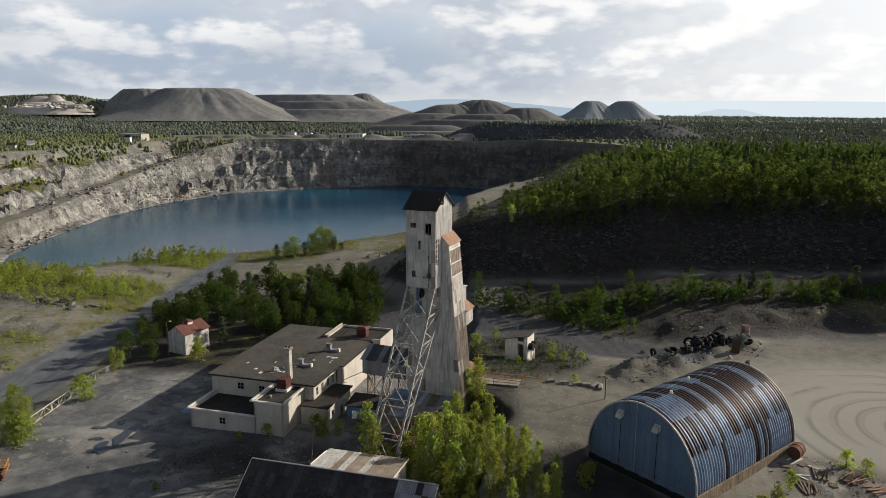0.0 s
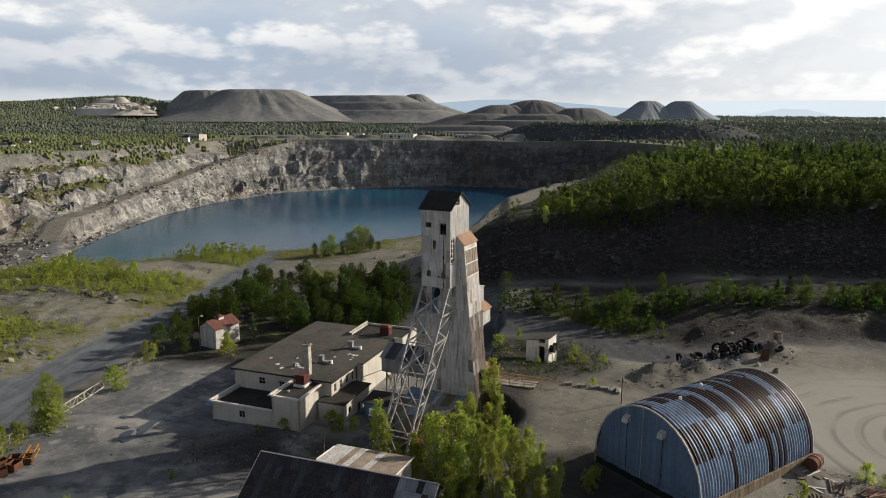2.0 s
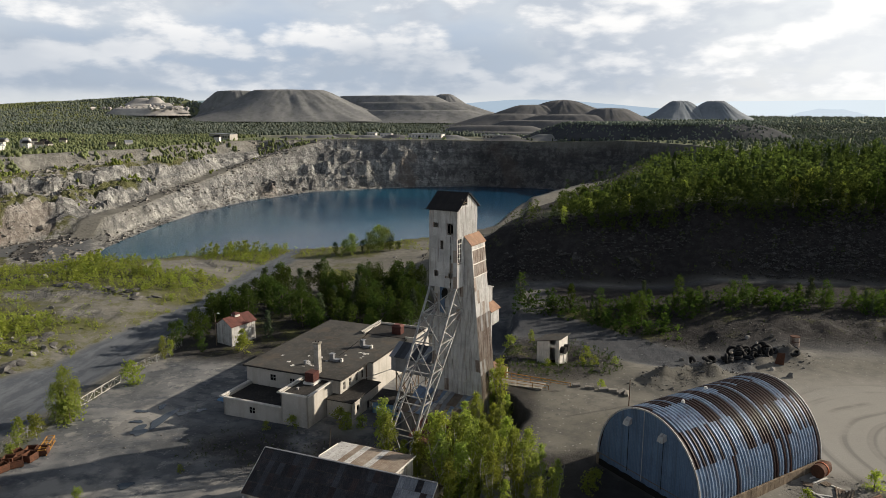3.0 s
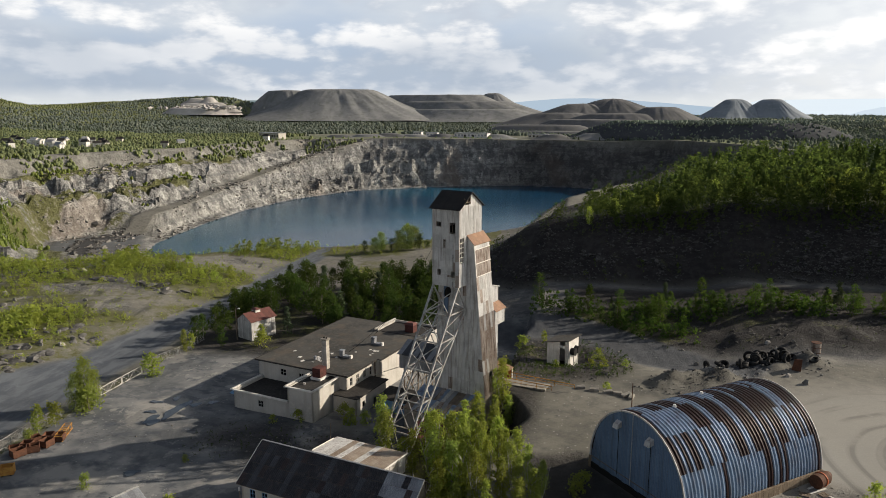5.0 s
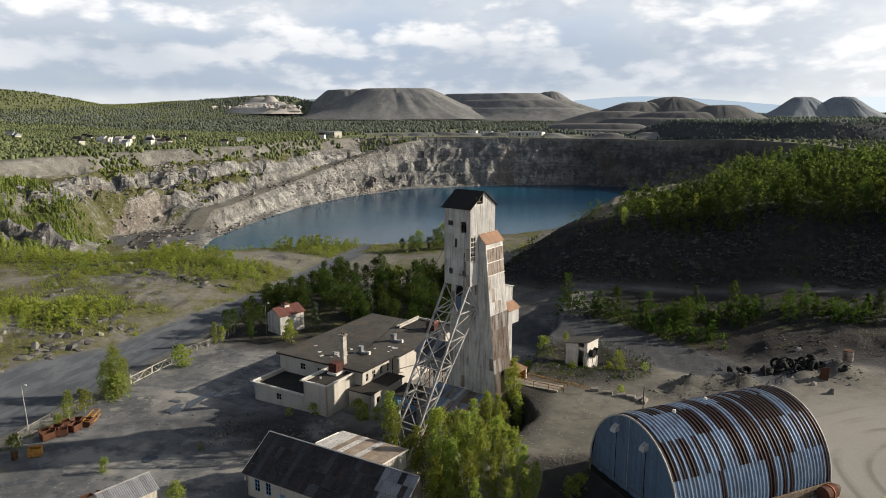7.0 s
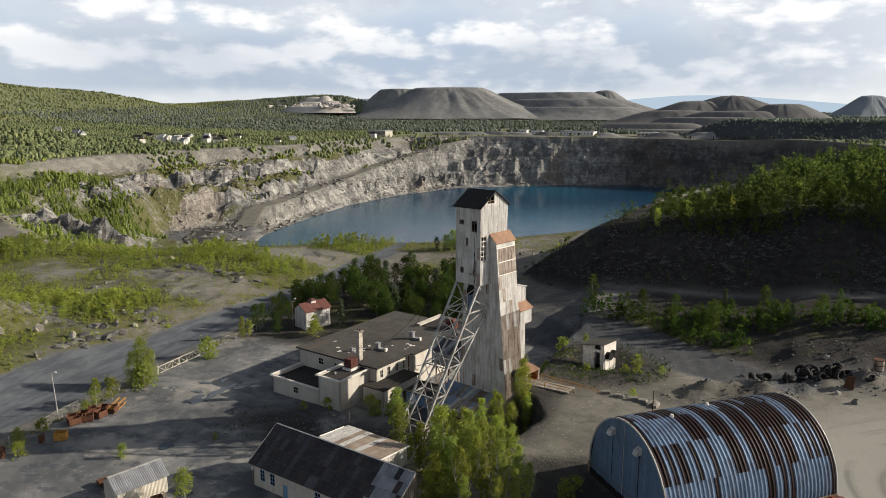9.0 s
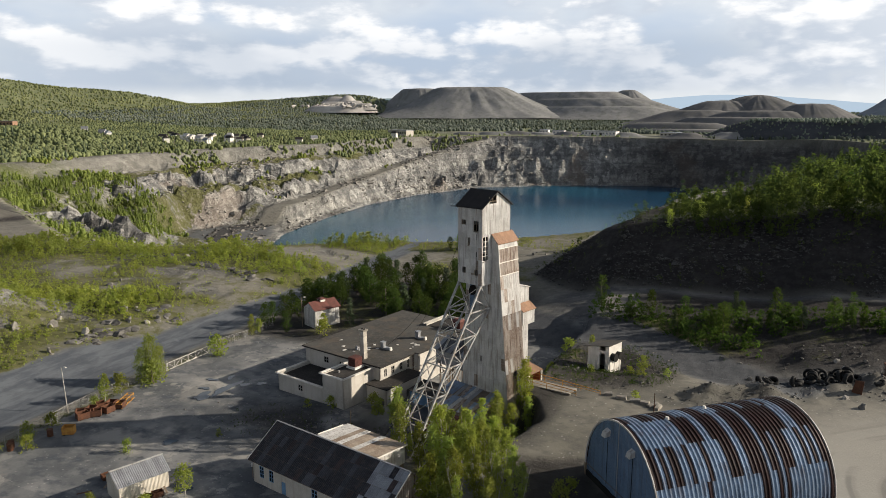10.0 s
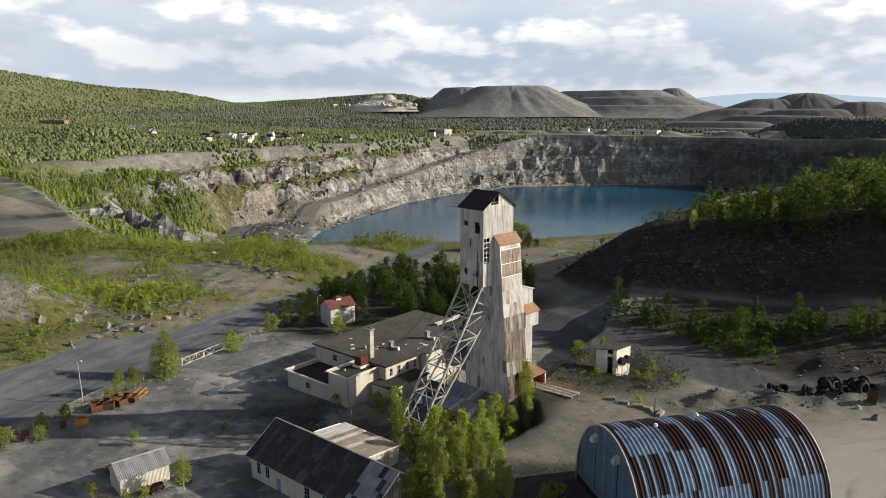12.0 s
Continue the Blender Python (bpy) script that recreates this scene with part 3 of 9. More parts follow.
def plain(x, y):
    z = -5 + 28 * smooth(1500, 4600, y) + 62 * smooth(-760, -2700, x)
    z = z + 135 * np.exp(-(((x + 2420) / 330.0) ** 2 + ((y - 1420) / 700.0) ** 2)) + 40 * np.exp(-(((x + 2080) / 220.0) ** 2 + ((y - 2080) / 200.0) ** 2)) + 30 * np.exp(-(((x + 1900) / 300.0) ** 2 + ((y - 2700) / 300.0) ** 2))
    z = z + 62 * np.exp(-(((x + 1490) / 280.0) ** 2 + ((y - 2790) / 110.0) ** 2))
    z = z + 26 * np.exp(-(((x + 1020) / 130.0) ** 2 + ((y - 830) / 90.0) ** 2)) + 40 * np.exp(-(((x + 1700) / 500.0) ** 2 + ((y - 3300) / 500.0) ** 2))
    return z + 7 * fbm(x, y, 420, 4, 41) * smooth(650, 1300, np.hypot(x, y - 300))


def big_heap(x, y):
    south, west = y - 215, (x + 21 - (y - 250) * 0.33) * 0.95
    corner = ((x - 3) + (y - 215)) / 1.414 + 4
    d = np.minimum(np.minimum(south, west), np.minimum(corner, np.minimum((620 - y) * 0.6, (900 - x) * 0.5)))
    d = d + 2.5 * fbm(x, y, 26, 4, 51)
    top = np.clip(12.5 + 0.08 * np.maximum(west, 0), 12.5, HEAP_TOP - 3.0)
    h = np.minimum(np.maximum(d * 0.70, 0), top)
    over = np.clip(d - HEAP_TOP / 0.64, 0, 60)
    # unseen mound added to the east, only to shade the bank
    shade_spur = 32 * np.exp(-(((x - 168) / 26.0) ** 2 + ((y - 206) / 24.0) ** 2))
    return h + over * 0.02 + shade_spur * smooth(1.5, 8, shade_spur), np.clip(d, -50, 50)


def ragged(x, y):
    """The plan, shaken a little along the far rim so that its edge is broken."""
    k = smooth(620, 800, y)
    return x + 13 * k * fbm(x, y, 75, 4, 401), y + 13 * k * fbm(x, y, 75, 4, 403)


def height(x, y):
    x, y = np.asarray(x, float), np.asarray(y, float)
    far = smooth(420, 640, np.hypot(x - 20, y - 100))
    z = near_ground(x, y) * (1 - far) + plain(x, y) * far
    z = np.where((y > 213) | (x > 112), np.maximum(z, z + big_heap(x, y)[0]), z)
    # grey heap beyond the meadow
    d = np.hypot(x + 330, y - 236)
    z = np.maximum(z, np.where(d < 230, 13 - 0.42 * d + 0.8 * fbm(x, y, 30, 3, 61), -999))
    # the pit
    xr, yr = ragged(x, y)
    inside = within(xr, yr, RIM)
    ds, dr = line_distance(x, y, SHORE), line_distance(xr, yr, RIM)
    wet = within(x, y, SHORE)
    f = np.where(wet, -0.2 * np.minimum(ds / 40.0, 1), ds / (ds + dr + 1e-6))
    fw = np.clip(f + 0.11 * fbm(x, y, 90, 4, 71) * np.clip(f * 6, 0, 1) * np.clip((1 - f) * 6, 0, 1) + 0.13 * (cells(x + 9 * fbm(x, y, 30, 2, 77), y, 30, 75) - 0.5) * np.clip(f * 8, 0, 1) * smooth(0.84, 0.66, f) * smooth(540, 700, y), 0, 1)
    steps = 4.0
    k = np.floor(fw * steps)
    frac = fw * steps - k
    terr = (k + 0.10 * frac + 0.90 * smooth(0.48, 0.95, frac)) / steps
    blend = smooth(-0.3, 0.3, fbm(x, y, 300, 2, 73)) * 0.3 + 0.35 + 0.35 * smooth(1000, 800, y)
    prof = terr * blend + fw * (1 - blend)
    rim_z = -4.5 - 24 * smooth(-150, 160, x) * smooth(900, 1300, y) - 0.0 * x
    crag = (np.abs(fbm(x, y, 34, 4, 81)) * 9 - 3 + 5 * fbm(x * 1.0, y, 11, 3, 83)) * np.clip(f * 5, 0, 1) * np.clip((1 - f) * 5, 0, 1) * (0.25 + 0.95 * smooth(0.40, 0.55, frac)) * (1.2 + 0.5 * smooth(1050, 1250, y))
    crag = crag + 8 * (cells(x, y + 6 * fbm(x, y, 20, 2, 88), 13, 85) - 0.5) * np.clip(f * 5, 0, 1) * smooth(0.9, 0.7, f) * smooth(540, 700, y)
    zp = WATER_Z + (rim_z - WATER_Z) * prof + crag
    zp = np.where(wet, WATER_Z - 6 * np.minimum(ds / 25.0, 1), zp)
    # haul road up the west wall
    best, rz = np.full(x.shape, 1e9), np.zeros(x.shape)
    for (ax, ay, az), (bx, by, bz) in zip(RAMP, RAMP[1:]):
        dx, dy = bx - ax, by - ay
        t = np.clip(((x - ax) * dx + (y - ay) * dy) / (dx * dx + dy * dy), 0, 1)
        d2 = np.hypot(x - ax - t * dx, y - ay - t * dy)
        rz = np.where(d2 < best, az + (bz - az) * t, rz)
        best = np.minimum(best, d2)
    w = smooth(26, 9, best) * inside * (~wet)
    zp = zp * (1 - w) + rz * w
    dd = np.where(within(x, y, DELTA), line_distance(x, y, DELTA), -line_distance(x, y, DELTA))
    wd = smooth(-26, 4, dd) * inside * (~wet)
    zp = zp * (1 - wd) + (WATER_Z + 1.0 + 0.05 * np.clip(ds, 0, 160) + 0.8 * fbm(x, y, 24, 3, 305)) * wd
    zp = np.where(y < 470, np.maximum(zp, nose(x, y)[0]), zp)
    return np.where(inside, zp, z)


def gz(x, y):
    return float(height(np.array([float(x)]), np.array([float(y)]))[0])


def cover(x, y, z, slope):
    """Shares of grass, pit rock, dark waste (also painted shade) and asphalt."""
    r = np.hypot(x - 20, y - 100)
    grass, rock, dark, tar = (np.zeros(x.shape) for _ in range(4))
    xr, yr = ragged(x, y)
    inside, wet = within(xr, yr, RIM), within(x, y, SHORE)
    hd = big_heap(x, y)[1]
    meadow = smooth(0.5, -2.5, x - road_edge(y) + 1.6 * fbm(x, y, 7, 3, 90)) * (1 - inside)
    dark = np.maximum(dark, 0.7 * spoil(x, y) * smooth(-0.3, 0.2, fbm(x, y, 8, 3, 12)))
    pat = fbm(x, y, 30, 4, 91)
    stony = np.maximum(smooth(0.22, 0.5, fbm(x, y, 17, 3, 23)), np.exp(-(((x + 139) / 13.0) ** 2 + ((y - 122) / 16.0) ** 2) ** 2))
    grass = np.where(meadow > 0, meadow * np.clip(0.80 + 1.0 * pat, 0, 1) * (1 - 0.7 * stony), grass)
    rock = np.where(meadow > 0, 0.55 * meadow * stony, rock)
    grass = np.where((y > 225) & (x < -20) & (x > -86) & ~inside, np.clip(0.25 + 0.9 * pat + 0.5 * smooth(262, 280, y), 0, 1), grass)
    pan = np.exp(-(((x + 97) / 33.0) ** 2 + ((y - 238 + 3 * fbm(x, y, 20, 3, 311)) / 15.0) ** 2) ** 3)
    grass = grass * (1 - 0.9 * pan)
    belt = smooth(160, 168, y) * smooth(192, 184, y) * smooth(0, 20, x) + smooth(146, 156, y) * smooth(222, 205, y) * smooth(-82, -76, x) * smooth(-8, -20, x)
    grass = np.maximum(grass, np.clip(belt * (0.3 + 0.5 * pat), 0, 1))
    # dark soil under belt and hut verge, deepened in place of tree shade
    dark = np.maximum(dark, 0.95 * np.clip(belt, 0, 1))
    mound = np.exp(-(((x - 15.5) / 15.0) ** 2 + ((y - 149.5) / 18.5) ** 2) ** 4) * (1 - smooth(6.5, 4.5, line_distance(x, y, YARD_ROAD, False)))
    grass = np.maximum(grass, mound * np.clip(0.12 + 0.8 * fbm(x, y, 8, 3, 92), 0, 1))
    # cinder soil, deepened for shade and kept lighter on the sunlit right
    dark = np.maximum(dark, mound * np.clip(0.99 - 0.3 * smooth(20, 28, x) * smooth(-0.1, 0.3, fbm(x, y, 6, 3, 95)), 0, 1))
    # asphalt yard and the road along the fence
    yard = smooth(-79, -75, x) * smooth(4, -4, x + 4 * fbm(x, y, 12, 3, 93)) * smooth(168, 156, y)
    road = smooth(-3, 0, x - road_edge(y)) * smooth(-80, -83, x)
    tar = np.clip(np.maximum(yard, 0.8 * road), 0, 1) * (y < 240)
    tar = np.maximum(tar, 0.9 * smooth(150, 160, y) * smooth(216, 212, y) * smooth(-20, 0, x))
    # road below the heap darkened to stand for the shade on it
    dark = np.maximum(dark, 0.45 * smooth(186, 194, y) * smooth(216, 212, y) * smooth(-20, 0, x))
    verge = np.exp(-((x + 77) / 2.2) ** 2) * smooth(60, 80, y) * smooth(175, 160, y)
    grass = np.maximum(grass, 0.55 * verge)
    lane = smooth(9.0, 6.6, line_distance(x, y, YARD_ROAD, False) + 1.5 * fbm(x, y, 9, 3, 96)) * smooth(-48, -30, x)
    # a dark share on the lane paints in the shade it lies in
    tar, dark, grass = np.maximum(tar, lane), np.maximum(dark * (1 - 0.9 * lane), 0.45 * lane), grass * (1 - 0.92 * lane)
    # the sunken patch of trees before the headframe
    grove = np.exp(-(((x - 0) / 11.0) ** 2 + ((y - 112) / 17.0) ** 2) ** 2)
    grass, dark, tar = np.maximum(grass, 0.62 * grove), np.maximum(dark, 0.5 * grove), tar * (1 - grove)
    # the drop's shaded face, put in as dark cover
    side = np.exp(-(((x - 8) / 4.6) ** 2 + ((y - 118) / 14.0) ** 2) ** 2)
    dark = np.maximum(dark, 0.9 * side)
    apron = np.exp(-(((x + 27) / 23.0) ** 2 + ((y - 109.5) / 10.0) ** 2) ** 2)
    dark = np.maximum(dark, 0.85 * apron * smooth(-0.5, 0.1, fbm(x, y, 7, 3, 94)))
    # dark soil before the arched shed, with the shed's shadow painted in
    foot = smooth(8.5, 5.0, line_distance(x, y, [(17, 97), (28, 82)], False) + 2.0 * fbm(x, y, 5, 3, 88))
    scrap = np.exp(-(((x - 54) / 8.5) ** 2 + ((y - 93) / 6.5) ** 2) ** 2)
    dark = np.maximum(dark, np.maximum(0.9 * foot, 0.7 * scrap * smooth(-0.4, 0.1, fbm(x, y, 4, 3, 87))))
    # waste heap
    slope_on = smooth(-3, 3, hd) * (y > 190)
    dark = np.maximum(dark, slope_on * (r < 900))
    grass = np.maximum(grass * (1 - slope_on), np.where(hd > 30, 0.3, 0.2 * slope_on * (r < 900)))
    # bank and verge north of the lane, painted dark for their shade
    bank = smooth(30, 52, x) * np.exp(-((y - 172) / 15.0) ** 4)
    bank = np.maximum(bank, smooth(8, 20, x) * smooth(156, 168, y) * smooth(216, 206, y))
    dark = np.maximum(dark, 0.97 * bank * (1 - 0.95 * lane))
    # pit
    rock = np.where(inside, 1.0, rock)
    f = line_distance(x, y, SHORE)
    near_west = smooth(650, 480, y) * smooth(-150, -230, x)
    dr = line_distance(xr, yr, RIM)
    fp = f / (f + dr + 1e-6)
    fp = np.clip(fp + 0.11 * fbm(x, y, 90, 4, 71) * np.clip(fp * 6, 0, 1) * np.clip((1 - fp) * 6, 0, 1), 0, 1) * 4
    flat = smooth(0.5, 0.42, fp - np.floor(fp)) * (fp > 1.0)
    scrub = np.clip(flat * smooth(40, 90, f) * (0.75 + 0.6 * pat) + near_west * (0.75 + 0.5 * pat) * smooth(60, 130, f) * (1 - 0.9 * np.exp(-(((x + 320) / 75.0) ** 2 + ((y - 390) / 55.0) ** 2) ** 2)), 0, 1)
    ramp_d = line_distance(x, y, [p[:2] for p in RAMP], False)
    rock = np.where(inside, rock * (1 - 0.9 * smooth(15, 9, ramp_d)) * (1 - 0.5 * smooth(75, 45, f) * smooth(940, 800, y) * smooth(-0.3, 0.1, fbm(x, y, 70, 3, 86))), rock)
    delta = np.where(within(x, y, DELTA), smooth(0, 14, line_distance(x, y, DELTA)), 0) * (~wet)
    track = smooth(13, 8, line_distance(x, y, DELTA_TRACK, False))
    nose_d = smooth(45, 25, nose(x, y)[1])
    rock = np.where(inside, rock * (1 - 0.9 * delta) * (1 - 0.65 * smooth(3.25, 3.5, fp) * smooth(-480, -540, x)), rock)
    scarp = smooth(75, 50, dr) * smooth(-280, -250, x) * smooth(440, 400, y)
    grass = np.where(inside, scrub * (y < 1150) * (1 - 0.9 * scarp), grass)
    grass = np.where(inside, grass * (1 - np.maximum(delta, nose_d)), grass)
    dark = np.where(inside, np.maximum(delta * (0.15 + 0.6 * track), 0.5 * nose_d * smooth(0.1, 0.4, fbm(x, y, 18, 3, 307))), dark)
    # far right-hand wall darkened by colour to stand for its shade
    dark = np.where(inside & (y > 1000), 0.6 * smooth(-230, -120, x + 60 * fbm(x, y, 140, 3, 97)) * smooth(1250, 1380, y), dark)
    # woods all round beyond
    out = (r > 430) & ~inside & (hd < 0)
    grass = np.where(out, 0.3, grass)
    dark = np.where(out, 0.3, dark)
    rimroad = np.where(~inside, smooth(24, 9, line_distance(x, y, RIM)), 0) * (r > 380)
    works = np.exp(-(((x + 330) / 330.0) ** 2 + ((y - 1560) / 120.0) ** 2) ** 2) * (~inside)
    open_land = 1 - np.clip(np.maximum(rimroad * 0.95, works * 0.9), 0, 1)
    grass, dark = grass * open_land, np.where(out, dark * open_land, dark)
    heap2 = smooth(95, 75, np.hypot(x + 330, y - 236))
    grass, rock = grass * (1 - heap2), rock * (1 - heap2)
    # the left heap: darker gullied flank and a black track round it
    dh, ah = np.hypot(x + 330, y - 236), np.arctan2(y - 236, x + 330)
    dark = np.maximum(dark, heap2 * np.clip(0.25 + 0.6 * fbm(x, y, 26, 4, 62), 0, 1) + 0.9 * heap2 * np.exp(-((dh - 30 - 8 * ah) / 2.2) ** 2))
    wood = np.where(out, open_land, 0) * (1 - heap2)
    wood = np.maximum(wood, 0.8 * smooth(26, 36, hd) * (r < 900))
    wood = np.maximum(wood, np.where(inside, np.clip(near_west * (0.6 + pat) * smooth(60, 130, f) * (1 - scarp), 0, 0.9) * (1 - nose_d), 0))
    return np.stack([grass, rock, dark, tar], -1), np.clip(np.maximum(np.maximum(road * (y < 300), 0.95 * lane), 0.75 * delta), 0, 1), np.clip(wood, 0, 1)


def build_ground():
    # rings about a point behind the viewpoint, closest where the land is closest
    rad = [6.0]
    while rad[-1] < 4850:
        r = rad[-1]
        rad.append(r + (max(0.8, r * 0.0102) if r < 640 else 5.2 if r < 1620 else r * 0.011))
    rad = np.array(rad)
    ang = np.concatenate([np.radians(np.arange(-64, 42, 0.25)), np.radians(np.arange(48, 294, 3.0))])
    cx, cy = 20.0, -30.0
    R, A = np.meshgrid(rad, ang, indexing="ij")
    X, Y = cx + R * np.sin(A), cy + R * np.cos(A)
    Z = height(X.ravel(), Y.ravel()).reshape(X.shape)
    gr = np.abs(np.gradient(Z, axis=0) / np.gradient(R, axis=0))
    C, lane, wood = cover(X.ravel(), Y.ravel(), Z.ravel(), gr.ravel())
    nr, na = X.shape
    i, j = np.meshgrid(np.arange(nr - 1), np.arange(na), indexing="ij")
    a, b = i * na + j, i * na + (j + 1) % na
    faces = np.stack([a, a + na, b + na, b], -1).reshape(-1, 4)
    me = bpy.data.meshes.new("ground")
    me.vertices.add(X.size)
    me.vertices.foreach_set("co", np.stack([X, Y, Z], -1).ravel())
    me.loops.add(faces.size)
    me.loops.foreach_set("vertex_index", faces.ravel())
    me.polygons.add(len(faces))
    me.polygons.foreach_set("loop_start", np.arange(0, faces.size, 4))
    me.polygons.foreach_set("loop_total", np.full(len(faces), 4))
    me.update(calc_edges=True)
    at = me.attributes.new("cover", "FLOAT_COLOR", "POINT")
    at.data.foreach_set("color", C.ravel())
    me.attributes.new("lane", "FLOAT", "POINT").data.foreach_set("value", lane.ravel())
    me.attributes.new("wood", "FLOAT", "POINT").data.foreach_set("value", wood.ravel())
    mid = np.stack([X.ravel()[faces].mean(1), Y.ravel()[faces].mean(1)])
    me.polygons.foreach_set("use_smooth", ~(within(mid[0], mid[1], RIM) & ((mid[1] > 600) | (nose(mid[0], mid[1])[1] < 60))))
    me.materials.append(GROUND)
    me.update()
    return tagged(new("ground", me), "grey gravel yard, scrubby meadow and rocky open pit", "ground", kind="structure")


build_ground()


def build_water():
    bm = bmesh.new()
    pts = [(x * 1.0, y * 1.0) for x, y in SHORE]
    cx, cy = -150, 950
    bm.faces.new([bm.verts.new((cx + (x - cx) * 1.06, cy + (y - cy) * 1.06, WATER_Z)) for x, y in pts])
    me = bpy.data.meshes.new("water")
    bm.to_mesh(me)
    bm.free()
    me.materials.append(WATER)
    tagged(new("water", me), "still teal-blue water filling the flooded pit", "water", kind="structure")


build_water()

# ---- building kit ----
def to_mesh(name, bm, mat, smooth_faces=False):
    bmesh.ops.recalc_face_normals(bm, faces=bm.faces[:])
    me = bpy.data.meshes.new(name)
    bm.to_mesh(me)
    bm.free()
    if smooth_faces:
        me.polygons.foreach_set("use_smooth", np.ones(len(me.polygons), bool))
    for mt in mat if isinstance(mat, (list, tuple)) else (mat,):
        me.materials.append(mt)
    return me


def part(name, bm, mat, parent, label="", smooth_faces=False):
    ob = new(name, to_mesh(name, bm, mat, smooth_faces) if isinstance(bm, bmesh.types.BMesh) else bm)
    ob.parent = parent
    if label:
        tagged(ob, label)
    return ob


def thing(name, label, category, m=None, group="", kind=""):
    ob = tagged(new(name), label, category, group, kind)
    ob.empty_display_size = 0.2
    if m is not None:
        ob.matrix_world = m
    return ob


def solo(name, bm, mat, label, category, m=None, group="", kind="", smooth_faces=False):
    ob = tagged(new(name, to_mesh(name, bm, mat, smooth_faces)), label, category, group, kind)
    if m is not None:
        ob.matrix_world = m
    return ob


def B():
    return bmesh.new()


def hexa(bm, pts):
    """A six-sided block from its lower four and upper four corners."""
    v = [bm.verts.new(p) for p in pts]
    for f in ((3, 2, 1, 0), (4, 5, 6, 7), (0, 1, 5, 4), (1, 2, 6, 5), (2, 3, 7, 6), (3, 0, 4, 7)):
        bm.faces.new([v[k] for k in f])
    return bm


def box(bm, x0, x1, y0, y1, z0, z1):
    return hexa(bm, [(x0, y0, z0), (x1, y0, z0), (x1, y1, z0), (x0, y1, z0), (x0, y0, z1), (x1, y0, z1), (x1, y1, z1), (x0, y1, z1)])


def beam(bm, p, q, w=0.1, h=None):
    """A straight bar of rectangular section."""
    p, q = Vector(p), Vector(q)
    h = h or w
    d = (q - p).normalized()
    s = d.cross(Vector((0, 0, 1)))
    s = s.normalized() if s.length > 1e-4 else Vector((1, 0, 0))
    u = s.cross(d)
    s, u = s * w / 2, u * h / 2
    return hexa(bm, [p - s - u, p + s - u, p + s + u, p - s + u, q - s - u, q + s - u, q + s + u, q - s + u])


def rod(bm, p, q, r0=0.05, r1=None, n=8, cap=True):
    p, q = Vector(p), Vector(q)
    r1 = r0 if r1 is None else r1
    d = (q - p).normalized()
    s = d.orthogonal().normalized()
    u = d.cross(s)
    rings = []
    for c, r in ((p, r0), (q, r1)):
        rings.append([bm.verts.new(c + (s * math.cos(a) + u * math.sin(a)) * r) for a in (2 * math.pi * k / n for k in range(n))])
    for k in range(n):
        bm.faces.new((rings[0][k], rings[0][(k + 1) % n], rings[1][(k + 1) % n], rings[1][k]))
    if cap:
        bm.faces.new(rings[0][::-1])
        bm.faces.new(rings[1])
    return bm


def ribbed(bm, p00, p10, p11, p01, ribs=5, amp=0.03, thick=0.0):
    """A ribbed sheet between four corners (00-10 along the foot), ribs running from foot to head."""
    p00, p10, p11, p01 = (Vector(p) for p in (p00, p10, p11, p01))
    nrm = (p10 - p00).cross(p01 - p00).normalized()
    prev = None
    n = ribs * 2
    for k in range(n + 1):
        s = k / n
        off = nrm * (amp if k % 2 else 0.0)
        a, b = bm.verts.new(p00.lerp(p10, s) + off), bm.verts.new(p01.lerp(p11, s) + off)
        if prev:
            bm.faces.new((prev[0], a, b, prev[1]))
        prev = (a, b)
    return bm


def patch(c, s, t):
    """A point of the four-cornered face c (foot left, foot right, head right, head left)."""
    return c[0].lerp(c[1], s).lerp(c[3].lerp(c[2], s), t)


def clad(parent, corners, cols, rows, mat, holes=(), rng=None, ribs=5, amp=0.035, alt=None, name="panel", joined=False, skip=None):
    """Covers a face with single ribbed sheets; holes are (s0, s1, t0, t1) openings that sheets leave out."""
    c = [Vector(p) for p in corners]
    rng = rng or random.Random(1)
    nrm = (c[1] - c[0]).cross(c[3] - c[0]).normalized()
    bm_all = B() if joined else None
    for r in range(rows):
        for k in range(cols):
            s0, s1, t0, t1 = k / cols, (k + 1) / cols, r / rows, (r + 1) / rows
            cuts = [(s0, s1, t0, t1)]
            for h in holes:
                nxt = []
                for a0, a1, b0, b1 in cuts:
                    if h[0] >= a1 or h[1] <= a0 or h[2] >= b1 or h[3] <= b0:
                        nxt.append((a0, a1, b0, b1))
                        continue
                    if b0 < h[2]:
                        nxt.append((a0, a1, b0, h[2]))
                    if b1 > h[3]:
                        nxt.append((a0, a1, h[3], b1))
                    lo, hi = max(b0, h[2]), min(b1, h[3])
                    if a0 < h[0]:
                        nxt.append((a0, h[0], lo, hi))
                    if a1 > h[1]:
                        nxt.append((h[1], a1, lo, hi))
                cuts = nxt
            for a0, a1, b0, b1 in cuts:
                if (a1 - a0) < 0.004 or (b1 - b0) < 0.004:
                    continue
                off = nrm * rng.uniform(0.0, 0.045)
                lap = 0.012 if b0 == t0 else 0.0
                bm = bm_all if joined else B()
                q = [patch(c, a0, max(0, b0 - lap)) + off * 1.3, patch(c, a1, max(0, b0 - lap)) + off * 1.3, patch(c, a1, b1) + off * 0.4, patch(c, a0, b1) + off * 0.4]
                ribbed(bm, *q, ribs=max(1, round(ribs * (a1 - a0) * cols)), amp=amp)
                if not joined:
                    m = mat
                    if alt and rng.random() < alt[1]:
                        m = alt[0]
                    part(name, bm, m, parent)
    if joined:
        return part(name, bm_all, mat, parent)


